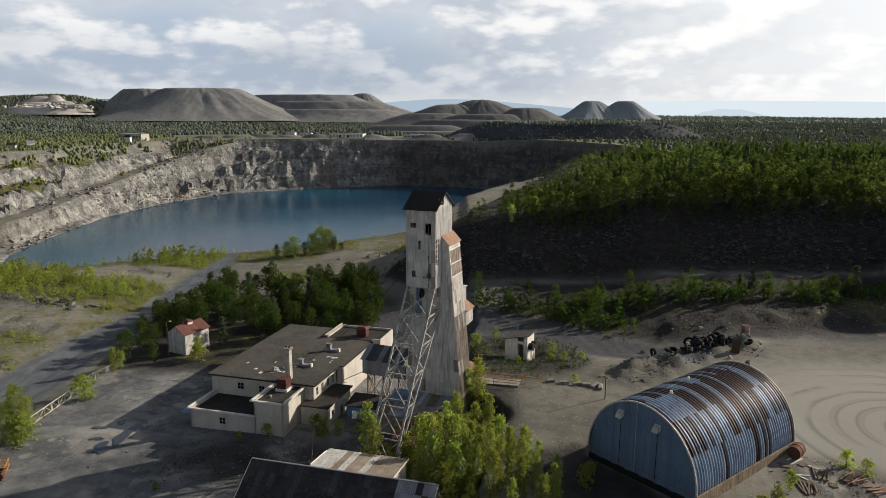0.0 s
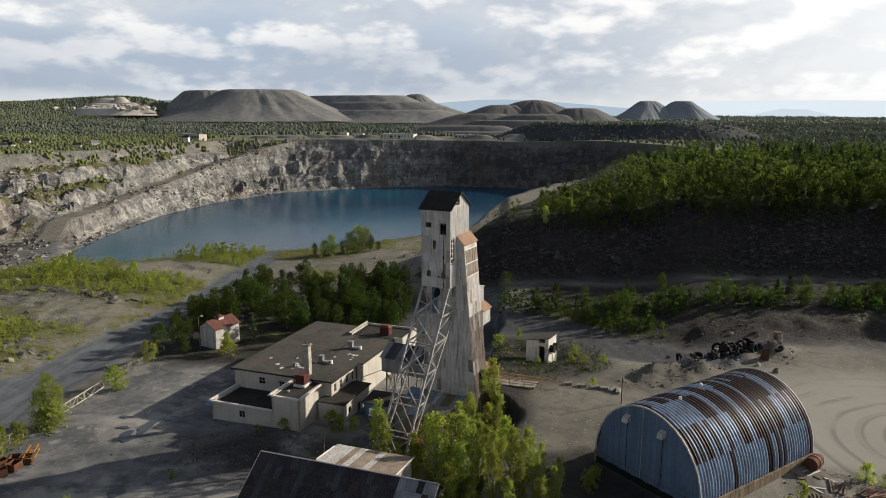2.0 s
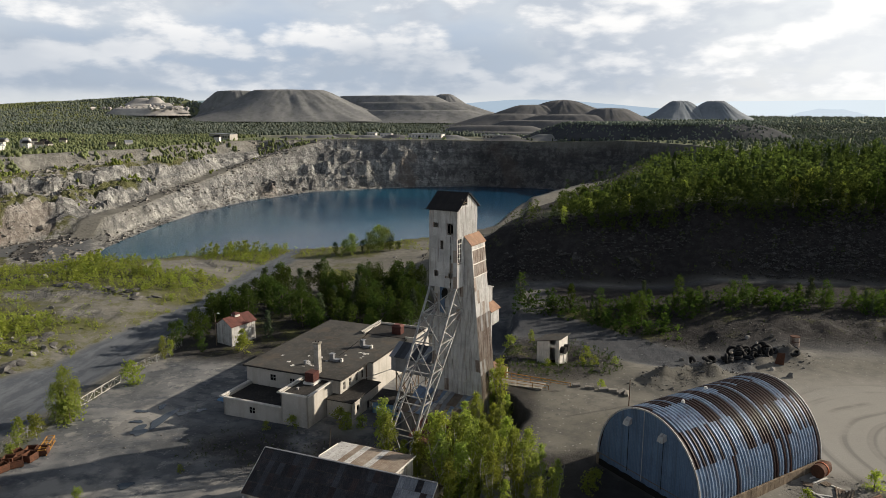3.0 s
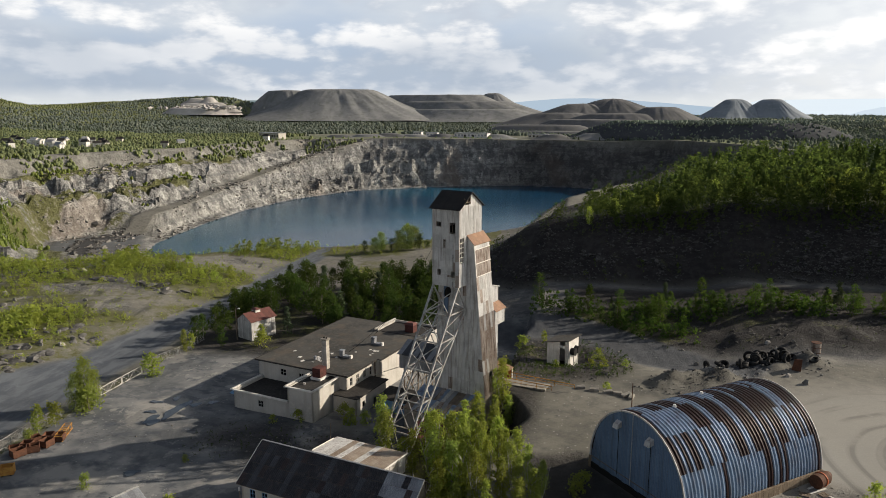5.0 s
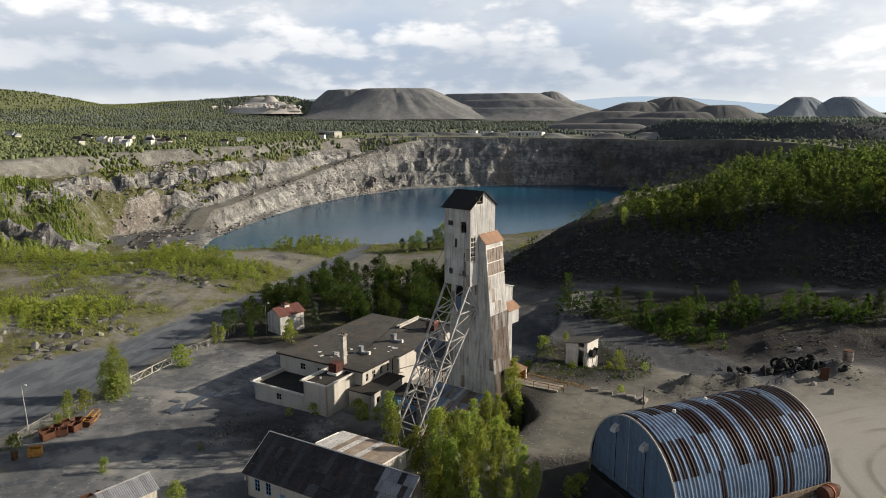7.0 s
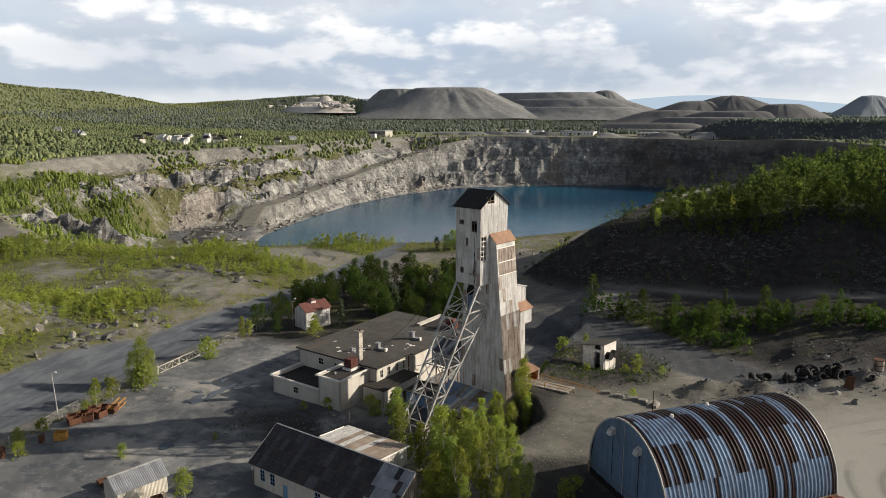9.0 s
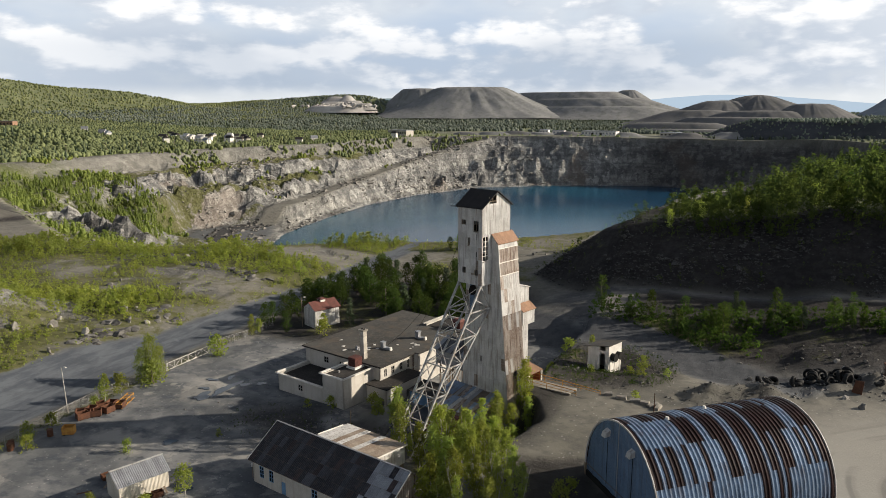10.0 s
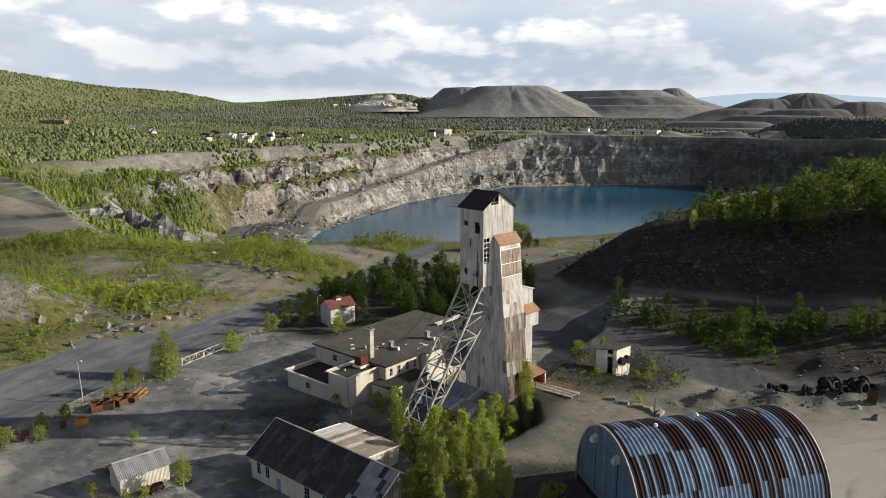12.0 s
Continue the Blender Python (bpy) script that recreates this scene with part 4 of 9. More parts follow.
def wall_with_holes(bm, p0, p1, z0, z1, thick, holes=()):
    """A straight upright wall from p0 to p1 in plan, its openings (a0, a1, z0, z1) cut through; thick runs to the left of p0-p1."""
    p0, p1 = Vector((*p0, 0)), Vector((*p1, 0))
    d = (p1 - p0).normalized()
    L = (p1 - p0).length
    nrm = Vector((-d.y, d.x, 0)) * thick
    xs = sorted({0.0, L, *[h[0] for h in holes], *[h[1] for h in holes]})
    zs = sorted({z0, z1, *[h[2] for h in holes], *[h[3] for h in holes]})
    for a, b in zip(xs, xs[1:]):
        for e, f in zip(zs, zs[1:]):
            mx, mz = (a + b) / 2, (e + f) / 2
            if any(h[0] < mx < h[1] and h[2] < mz < h[3] for h in holes):
                continue
            P, Q = p0 + d * a, p0 + d * b
            up, lo = Vector((0, 0, f)), Vector((0, 0, e))
            hexa(bm, [P + lo, Q + lo, Q + nrm + lo, P + nrm + lo, P + up, Q + up, Q + nrm + up, P + nrm + up])
    bmesh.ops.remove_doubles(bm, verts=bm.verts[:], dist=0.0005)
    return bm


def window(parent, p0, p1, a0, a1, z0, z1, mat_frame, inset=0.12, nx=2, nz=2, name="window", pane_mat=None):
    """A framed window in a wall p0-p1 (its outer face to the right of p0-p1), with panes and bars."""
    p0, p1 = Vector((*p0, 0)), Vector((*p1, 0))
    d = (p1 - p0).normalized()
    n = Vector((-d.y, d.x, 0))
    at = lambda a, z, k: p0 + d * a + n * k + Vector((0, 0, z))
    w = 0.07
    bm = B()
    for za in (z0, z1 - w):
        hexa(bm, [at(a0, za, inset - 0.06), at(a1, za, inset - 0.06), at(a1, za, inset + 0.05), at(a0, za, inset + 0.05),
                  at(a0, za + w, inset - 0.06), at(a1, za + w, inset - 0.06), at(a1, za + w, inset + 0.05), at(a0, za + w, inset + 0.05)])
    for k in range(nx + 1):
        a = a0 + (a1 - a0 - w) * k / nx
        hexa(bm, [at(a, z0 + w, inset - 0.05), at(a + w, z0 + w, inset - 0.05), at(a + w, z0 + w, inset + 0.04), at(a, z0 + w, inset + 0.04),
                  at(a, z1 - w, inset - 0.05), at(a + w, z1 - w, inset - 0.05), at(a + w, z1 - w, inset + 0.04), at(a, z1 - w, inset + 0.04)])
    for k in range(1, nz):
        za = z0 + (z1 - z0) * k / nz - w / 2
        hexa(bm, [at(a0 + w, za, inset - 0.045), at(a1 - w, za, inset - 0.045), at(a1 - w, za, inset + 0.03), at(a0 + w, za, inset + 0.03),
                  at(a0 + w, za + w, inset - 0.045), at(a1 - w, za + w, inset - 0.045), at(a1 - w, za + w, inset + 0.03), at(a0 + w, za + w, inset + 0.03)])
    fr = part(name, bm, mat_frame, parent)
    bm = B()
    hexa(bm, [at(a0, z0, inset), at(a1, z0, inset), at(a1, z0, inset + 0.012), at(a0, z0, inset + 0.012),
              at(a0, z1, inset), at(a1, z1, inset), at(a1, z1, inset + 0.012), at(a0, z1, inset + 0.012)])
    part("pane", bm, pane_mat or GLASS_DARK, fr)
    return fr


def tube(bm, pts, r, n=4):
    """One bent tube through a row of points."""
    rings = []
    for j, p in enumerate(pts):
        d = (pts[min(j + 1, len(pts) - 1)] - pts[max(j - 1, 0)]).normalized()
        u = d.cross(Vector((0, 0, 1)) if abs(d.z) < 0.9 else Vector((1, 0, 0))).normalized()
        w = d.cross(u)
        rings.append([bm.verts.new(p + u * r * math.cos(2 * math.pi * i / n) + w * r * math.sin(2 * math.pi * i / n)) for i in range(n)])
    for a, b in zip(rings, rings[1:]):
        for i in range(n):
            bm.faces.new((a[i], a[(i + 1) % n], b[(i + 1) % n], b[i]))
    return bm

# ---- the headframe ----
def build_headframe():
    rng = random.Random(11)
    root = thing("headframe", "tall abandoned headframe clad in pale rust-streaked corrugated tin", "headframe", pose(-1.75, 121.9, 0, 0, 0, -20.5))
    ZB, ZE, ZA = 23.0, 36.9, 39.4
    W, D = 5.5, 7.8
    # upper house: front, side, gable
    front = part("front_wall", box(B(), -W + 0.1, -0.1, 0.16, 0.22, ZB, ZB + 0.3), WOOD, root)
    holes = [(0.18, 0.34, 0.76, 0.83), (0.66, 0.86, 0.68, 0.83), (0.41, 0.50, 0.49, 0.60), (0.19, 0.33, 0.135, 0.21), (0.70, 0.85, 0.125, 0.20), (0.765, 0.79, 0.0, 0.66)]
    clad(front, [(-W, 0, ZB), (0, 0, ZB), (0, 0, ZE), (-W, 0, ZE)], 7, 6, TIN, holes, rng, ribs=4, amp=0.05, alt=(TIN_RUST, 0.08))
    for s0, s1, t0, t1 in holes[:5]:
        a0, a1, z0, z1 = -W + W * s0, -W + W * s1, ZB + 13.9 * t0, ZB + 13.9 * t1
        bm = B()
        for z in (z0, z1):
            beam(bm, (a0, 0.02, z), (a1, 0.02, z), 0.08)
        for a in (a0, a1, (a0 + a1) / 2):
            beam(bm, (a, 0.04, z0), (a, 0.04, z1), 0.06)
        part("window_frame", bm, WOOD, front)
    side = part("side_wall", box(B(), -0.22, -0.16, 0.1, 2.7, ZB, ZB + 0.3), WOOD, root)
    clad(side, [(0, 0, ZB), (0, 2.75, ZB), (0, 2.75, 32.0), (0, 0, 32.0)], 3, 4, TIN, [(0.08, 0.62, 0.47, 0.97)], rng, ribs=4, amp=0.05)
    clad(side, [(0, 0, 32.0), (0, D, 32.0), (0, D, ZE), (0, 0, ZE)], 8, 2, TIN, (), rng, ribs=4, amp=0.05)
    ap = D / 2
    for k in range(8):
        y0, y1 = D * k / 8, D * (k + 1) / 8
        hgt = lambda y: ZE + (ZA - ZE) * (1 - abs(y - ap) / ap)
        if k in (2, 3):
            lo = min(hgt(y0), hgt(y1)) - 0.02 if k == 3 else hgt(y0) - 0.1
            ribbed_bm = ribbed(B(), (0, y0, ZE), (0, y1, ZE), (0, y1, ZE + 0.45), (0, y0, ZE + 0.45), 3, 0.05)
            part("panel", ribbed_bm, TIN, side)
            continue
        part("panel", ribbed(B(), (0, y0, ZE), (0, y1, ZE), (0, y1, hgt(y1)), (0, y0, hgt(y0)), 3, 0.05), TIN, side)
    bm = B()
    for y in (D * 0.25, D * 0.37, D * 0.5):
        beam(bm, (-0.05, y, ZE + 0.4), (-0.05, y, ZE + 1.6), 0.1)
    beam(bm, (-0.05, D * 0.25, ZE + 0.85), (-0.05, D * 0.5, ZE + 0.85), 0.1)
    part("window_frame", bm, WOOD, side)
    bm = B()
    for z in np.linspace(27.4, 31.7, 6):
        beam(bm, (-0.03, 0.2, z), (-0.03, 1.7, z), 0.09)
    for y in (0.22, 0.95, 1.7):
        beam(bm, (-0.03, y, 27.3), (-0.03, y, 31.8), 0.09)
    part("window_frame", bm, WHITE, side)
    clad(root, [(-W, D, ZB), (-W, 0, ZB), (-W, 0, ZE), (-W, D, ZE)], 8, 6, TIN, (), rng, ribs=3, joined=True, name="side_wall")
    clad(root, [(0, D, ZB), (-W, D, ZB), (-W, D, ZE), (0, D, ZE)], 6, 6, TIN, (), rng, ribs=3, joined=True, name="back_wall")
    bm = B()
    bm.faces.new([bm.verts.new(p) for p in ((-W, 0, ZE), (-W, ap, ZA), (-W, D, ZE))])
    part("gable", bm, TIN, root)
    for z in (ZB, 28.0, 32.6):
        part("floor", box(B(), -W + 0.15, -0.3, 0.3, D - 0.1, z + 0.05, z + 0.2), BLACK, root)
    bm = B()
    for x in (-W + 0.2, -2.7, -0.35):
        for y in (0.35, D / 2, D - 0.3):
            beam(bm, (x, y, ZB), (x, y, ZE), 0.25)
    part("frame", bm, BLACK, root)
    # roof, with a loose eave board
    for sgn, ya in ((-1, -0.45), (1, D + 0.45)):
        ze = ZE - 0.28
        n = 8
        for k in range(n):
            bm = B()
            x0, x1 = -W - 0.45 + (W + 0.9) * k / n, -W - 0.45 + (W + 0.9) * (k + 1) / n - 0.01
            hexa(bm, [(x0, ya, ze), (x1, ya, ze), (x1, ap, ZA), (x0, ap, ZA), (x0, ya, ze + 0.1), (x1, ya, ze + 0.1), (x1, ap, ZA + 0.12 + 0.02 * (k % 2)), (x0, ap, ZA + 0.12 + 0.02 * (k % 2))])
            part("roof_sheet", bm, ROOF_BLACK, root, "black tarred tin roof sheet")
    part("eave_board", beam(B(), (-W - 1.3, -0.4, ZE - 0.2), (-W - 0.2, -0.35, ZE - 0.25), 0.25, 0.08), ROOF_BLACK, root)

    # battered shaft house below and behind
    def corner(i, z):
        t = (30.4 - z) / 33.9
        xl, xr = -5.6 - 1.5 * t, 1.3 + 3.12 * t
        return Vector(((xl, 2.8, z), (xr, 2.8, z), (xr, 8.3, z), (xl, 8.3, z))[i])

    def face(i, j, z0, z1):
        return [corner(i, z0), corner(j, z0), corner(j, z1), corner(i, z1)]

    fr = part("shaft_front_wall", box(B(), -5.4, 1.0, 3.05, 3.12, 22, 22.3), WOOD, root)
    clad(fr, face(0, 1, -3.6, 30.4), 11, 15, TIN, [(0.42, 0.45, 0.34, 0.37), (0.235, 0.30, 0.72, 0.775)], rng, ribs=3, amp=0.05, alt=(TIN_RUST, 0.03))
    rs = part("shaft_side_wall", box(B(), 1.0, 1.06, 3.2, 8.0, 22, 22.3), WOOD, root)
    clad(rs, face(1, 2, 29.4, 30.4), 5, 1, TIN, (), rng, ribs=4)
    clad(rs, face(1, 2, 24.6, 29.4), 6, 2, TIN_RUST, [(0.03, 0.97, 0.47, 0.5)], rng, ribs=5)
    clad(rs, face(1, 2, 17.4, 24.6), 6, 3, TIN, (), rng, ribs=4, alt=(TIN_RUST, 0.2))
    clad(rs, face(1, 2, -3.6, 17.4), 7, 8, TIN_RUST, [(0.42, 0.58, 0.44, 0.49)], rng, ribs=4, amp=0.06, alt=(TIN, 0.10))
    bm = B()
    for z0, z1 in ((24.6, 30.4),):
        beam(bm, corner(1, z0) + Vector((0.06, 0, 0)), corner(1, z1) + Vector((0.06, 0, 0)), 0.16)
        for z in (24.6, 26.9, 29.4):
            beam(bm, corner(1, z) + Vector((0.05, 0, 0)), corner(2, z) + Vector((0.05, 0, 0)), 0.14)
    part("trim", bm, WHITE, root)
    clad(root, face(3, 0, -3.6, 30.4), 6, 14, TIN, (), rng, ribs=3, joined=True, name="shaft_back_side")
    clad(root, face(2, 3, -3.6, 30.4), 10, 14, TIN, (), rng, ribs=3, joined=True, name="shaft_back_wall")
    # sloping roof against the upper house
    for k in range(6):
        y0, y1 = 2.55 + 6.0 * k / 6, 2.55 + 6.0 * (k + 1) / 6 - 0.01
        lift = 0.015 * (k % 2)
        part("roof_sheet", hexa(B(), [(-0.02, y0, 31.95), (-0.02, y1, 31.95), (1.55, y1, 30.2), (1.55, y0, 30.2), (-0.02, y0, 32.05 + lift), (-0.02, y1, 32.05 + lift), (1.6, y1, 30.3 + lift), (1.6, y0, 30.3 + lift)]), ROOF_BROWN, root)
    bm = B()
    v = [bm.verts.new(p) for p in ((0, 2.8, 30.4), (1.3, 2.8, 30.4), (0, 2.8, 31.9))]
    bm.faces.new(v)
    v = [bm.verts.new(p) for p in ((0, 8.3, 30.4), (1.3, 8.3, 30.4), (0, 8.3, 31.9))]
    bm.faces.new(v)
    part("gable", bm, TIN, root)
    # stepped block at the back
    bk = part("rear_block", box(B(), -4.0, 1.0, 8.4, 12.2, -3.6, 20.4), BLACK, root)
    clad(bk, [(1.2, 8.3, -3.6), (1.2, 12.4, -3.6), (1.2, 12.4, 20.9), (1.2, 8.3, 22.0)], 5, 9, TIN, (), rng, ribs=4)
    clad(bk, [(1.2, 12.4, -3.6), (-4.2, 12.4, -3.6), (-4.2, 12.4, 20.9), (1.2, 12.4, 20.9)], 5, 9, TIN, (), rng, ribs=3, joined=True)
    clad(bk, [(-4.2, 12.4, -3.6), (-4.2, 8.3, -3.6), (-4.2, 8.3, 22), (-4.2, 12.4, 20.9)], 5, 9, TIN, (), rng, ribs=3, joined=True)
    part("rear_roof", hexa(B(), [(-4.4, 8.2, 22.0), (1.4, 8.2, 22.0), (1.4, 12.6, 20.8), (-4.4, 12.6, 20.8), (-4.4, 8.2, 22.15), (1.4, 8.2, 22.15), (1.4, 12.6, 20.95), (-4.4, 12.6, 20.95)]), TIN, root)
    ba = part("bay", box(B(), 1.15, 2.5, 8.9, 12.3, 14.4, 17.0), BLACK, root)
    clad(ba, [(2.6, 8.8, 14.3), (2.6, 12.4, 14.3), (2.6, 12.4, 17.1), (2.6, 8.8, 17.1)], 4, 1, TIN, (), rng, ribs=4)
    clad(ba, [(1.2, 8.8, 14.3), (2.6, 8.8, 14.3), (2.6, 8.8, 17.1), (1.2, 8.8, 17.6)], 2, 1, TIN, (), rng, ribs=4)
    part("bay_roof", hexa(B(), [(1.2, 8.6, 18.1), (2.85, 8.6, 16.9), (2.85, 12.6, 16.9), (1.2, 12.6, 18.1), (1.2, 8.6, 18.22), (2.9, 8.6, 17.02), (2.9, 12.6, 17.02), (1.2, 12.6, 18.22)]), ROOF_BROWN, root)
    # porch at the foot
    po = part("porch", hexa(B(), [(1.3, 8.5, 5.9), (4.6, 8.5, 5.2), (4.6, 12.8, 5.2), (1.3, 12.8, 5.9), (1.3, 8.5, 6.05), (4.65, 8.5, 5.35), (4.65, 12.8, 5.35), (1.3, 12.8, 6.05)]), ROOF_BROWN, root, "rusty tin porch roof")
    part("porch_wall", box(B(), 1.3, 4.2, 12.3, 12.45, 0.2, 5.3), ORANGE, po)
    part("porch_wall", box(B(), 1.25, 1.4, 8.6, 12.3, 0.2, 5.6), RUST, po)
    for x, y in ((4.4, 8.7), (4.4, 12.6), (2.6, 8.7)):
        part("post", beam(B(), (x, y, 0.0), (x, y, 5.3), 0.2), WHITE, po)
    part("brace", beam(B(), (2.6, 8.7, 4.0), (4.4, 8.7, 5.1), 0.12), WHITE, po)

    # inclined legs
    nodes = [23.0, 18.6, 14.4, 10.1, 5.6, 1.2, -3.4]
    up = lambda z: -(23.0 - z) / 1.5
    lo = lambda z: max(2.6 - (18.65 - z) / 1.14, up(z) + 0.8)
    XR, XL = -0.2, -5.3
    for x in (XR, XL):
        part("leg", beam(B(), (x, up(23.0), 23.0), (x, up(-3.6), -3.6), 0.32), STEEL, root, "galvanised steel leg")
        part("leg", beam(B(), (x, 2.6, 18.65), (x, lo(-3.6), -3.6), 0.28), STEEL, root, "galvanised steel leg")
        for k, z in enumerate(nodes[1:-1]):
            part("strut", beam(B(), (x, up(z), z), (x, lo(z), z), 0.2), STEEL, root)
        for za, zb in zip(nodes, nodes[1:]):
            zm = (za + zb) / 2
            if za < 23:
                part("brace", beam(B(), (x, lo(za), za), (x, up(zm), zm), 0.14), STEEL, root)
            part("brace", beam(B(), (x, up(zm), zm), (x, lo(zb), zb), 0.14), STEEL, root)
        part("brace", beam(B(), (x, 0, 23), (x, 2.6, 18.65), 0.18), STEEL, root)
    for z in nodes[1:-1]:
        part("strut", beam(B(), (XL, up(z), z), (XR, up(z), z), 0.18), STEEL, root)
        part("strut", beam(B(), (XL, lo(z), z), (XR, lo(z), z), 0.15), STEEL, root)
    for za, zb in zip(nodes, nodes[1:]):
        part("brace", beam(B(), (XL, up(za), za), (XR, up(zb), zb), 0.13), STEEL, root)
        part("brace", beam(B(), (XR, up(za), za), (XL, up(zb), zb), 0.13), STEEL, root)
        if za < 20:
            part("brace", beam(B(), (XL, lo(za), za), (XR, lo(zb), zb), 0.11), STEEL, root)
    for x in (XR, XL):
        part("footing", hexa(B(), [(x - 0.9, -18.8, -4.2), (x + 0.9, -18.8, -4.2), (x + 0.9, -15.8, -4.2), (x - 0.9, -15.8, -4.2), (x - 0.6, -18.4, -3.2), (x + 0.6, -18.4, -3.2), (x + 0.6, -16.2, -3.2), (x - 0.6, -16.2, -3.2)]), CONCRETE, root)
    # sheave gear hanging under the upper house
    part("sheave", rod(B(), (-3.2, 1.2, 21.6), (-2.9, 1.2, 21.6), 0.9, n=18), BLACK, root)
    part("hanging_plate", box(B(), -4.6, -3.7, 2.3, 2.5, 17.6, 22.6), BLUE_WALL, root, "dark teal hanging plate")


build_headframe()


def build_gallery():
    rng = random.Random(5)
    m = pose(-16.7, 136.4, 0, 0, 0, -20.5)
    root = thing("conveyor_gallery", "raised tin-clad gallery on a timber trestle", "gallery", m)
    L, D = 9.4, 3.6
    for a, b, nme in (((0, 0), (L, 0), "wall"), ((0, D), (0, 0), "wall")):
        w = part(nme, hexa(B(), [(a[0] + 0.1, a[1] + 0.1, 2.0), (b[0] + 0.1, b[1] + 0.1, 2.0), (b[0] + 0.15, b[1] + 0.15, 2.0), (a[0] + 0.15, a[1] + 0.15, 2.0),
                                 (a[0] + 0.1, a[1] + 0.1, 4.8), (b[0] + 0.1, b[1] + 0.1, 4.8), (b[0] + 0.15, b[1] + 0.15, 4.8), (a[0] + 0.15, a[1] + 0.15, 4.8)]), WOOD, root)
        n = 9 if nme == "wall" and b[0] else 4
        clad(w, [(*a, 2.0), (*b, 2.0), (*b, 5.0), (*a, 5.0)], n, 1, TIN_GREY, (), rng, ribs=4)
    part("floor", box(B(), 0, L, 0.2, D, 1.85, 2.0), WOOD, root)
    for k in range(8):
        x0, x1 = -0.3 + L * k / 8, -0.3 + L * (k + 1) / 8
        part("roof_sheet", hexa(B(), [(x0, -0.35, 4.9), (x1, -0.35, 4.9), (x1, D, 6.9), (x0, D, 6.9), (x0, -0.35, 5.02), (x1, -0.35, 5.02), (x1, D, 7.02 + 0.02 * (k % 2)), (x0, D, 7.02 + 0.02 * (k % 2))]), SLATE_GREY if k % 3 else TIN_GREY, root)
    for x in (1.0, 4.4, 7.8):
        for y in (0.3, D - 0.3):
            part("post", beam(B(), (x, y, -3.7), (x, y, 1.9), 0.22), WOOD, root)
        part("brace", beam(B(), (x, 0.3, -3.4), (x, D - 0.3, 1.7), 0.12), WOOD, root)
        part("brace", beam(B(), (x, D - 0.3, -3.4), (x, 0.3, 1.7), 0.12), WOOD, root)
    part("brace", beam(B(), (1.0, 0.3, -3.4), (4.4, 0.3, 1.7), 0.12), WOOD, root)
    part("brace", beam(B(), (4.4, 0.3, -3.4), (1.0, 0.3, 1.7), 0.12), WOOD, root)


build_gallery()


def build_ruins():
    rng = random.Random(8)
    # torn roof at the foot of the shaft house
    root = thing("ruined_lean_to", "collapsed lean-to with torn blue-grey tin roof sheets", "shed", pose(-1.75, 121.9, 0, 0, 0, -20.5))
    part("wall", wall_with_holes(B(), (-9.0, -4.2), (2.5, -4.2), -4.0, 0.2, 0.25), CONCRETE, root)
    part("wall", wall_with_holes(B(), (-9.0, 2.7), (-9.0, -4.2), -4.0, 0.4, 0.25), CONCRETE, root)
    part("deck", hexa(B(), [(-9.2, -4.4, 0.2), (2.8, -4.4, 0.2), (2.8, 2.75, 2.3), (-9.2, 2.75, 2.3), (-9.2, -4.4, 0.32), (2.8, -4.4, 0.32), (2.8, 2.75, 2.42), (-9.2, 2.75, 2.42)]), WOOD, root)
    for k in range(14):
        x0 = -9.2 + 12 * k / 14
        for r in range(2):
            if rng.random() < 0.24:
                continue
            y0, y1 = -4.5 + 3.6 * r, -0.9 + 3.6 * r
            z0, z1 = 0.36 + 1.05 * r, 1.45 + 1.05 * r
            tilt = rng.uniform(-0.12, 0.14)
            sh = rng.uniform(-0.4, 0.4)
            part("roof_sheet", ribbed(B(), (x0 + sh, y0, z0 + max(0, tilt)), (x0 + 0.84 + sh, y0, z0), (x0 + 0.84, y1, z1 + 0.03), (x0, y1, z1 + max(0, -tilt)), 4, 0.04), rng.choice((QBLUE, TIN_GREY, TIN, TIN_RUST)), root)
    # rusty shed under the legs
    ru = thing("hoist_shed", "small shed with a rusty red sheet roof", "shed", pose(-8.6, 112.6, 0, 0, 0, -20.5))
    part("wall", wall_with_holes(B(), (0, 0), (6.2, 0), -4.0, -0.6, 0.2, [(2.2, 3.4, -4.0, -1.8)]), WOOD, ru)
    part("wall", wall_with_holes(B(), (6.2, 0), (6.2, 4.6), -4.0, -0.6, 0.2), WOOD, ru)
    part("wall", wall_with_holes(B(), (6.2, 4.6), (0, 4.6), -4.0, 0.4, 0.2), WOOD, ru)
    part("wall", wall_with_holes(B(), (0, 4.6), (0, 0), -4.0, -0.6, 0.2), WOOD, ru)
    for k in range(7):
        x0 = -0.3 + 6.8 * k / 7
        part("roof_sheet", ribbed(B(), (x0, -0.5, -0.62), (x0 + 0.98, -0.5, -0.6), (x0 + 0.98, 5.0, 0.75), (x0, 5.0, 0.72), 4, 0.04), RUST if k % 3 else RED_ROOF, ru)
    # low blue store between building and headframe
    bl = thing("blue_store", "low pale-blue store with dark tarred roof", "shed", pose(-18.6, 127.6, 0, 0, 0, -14.5))
    part("wall", wall_with_holes(B(), (0, 0), (8.5, 0), -4.0, -1.1, 0.2, [(1.0, 2.0, -4.0, -2.0), (4.4, 5.6, -2.6, -1.6)]), BLUE_TRIM, bl)
    part("wall", wall_with_holes(B(), (8.5, 0), (8.5, 4.5), -4.0, -1.1, 0.2), BLUE_TRIM, bl)
    part("wall", wall_with_holes(B(), (0, 4.5), (0, 0), -4.0, -1.1, 0.2), BLUE_TRIM, bl)
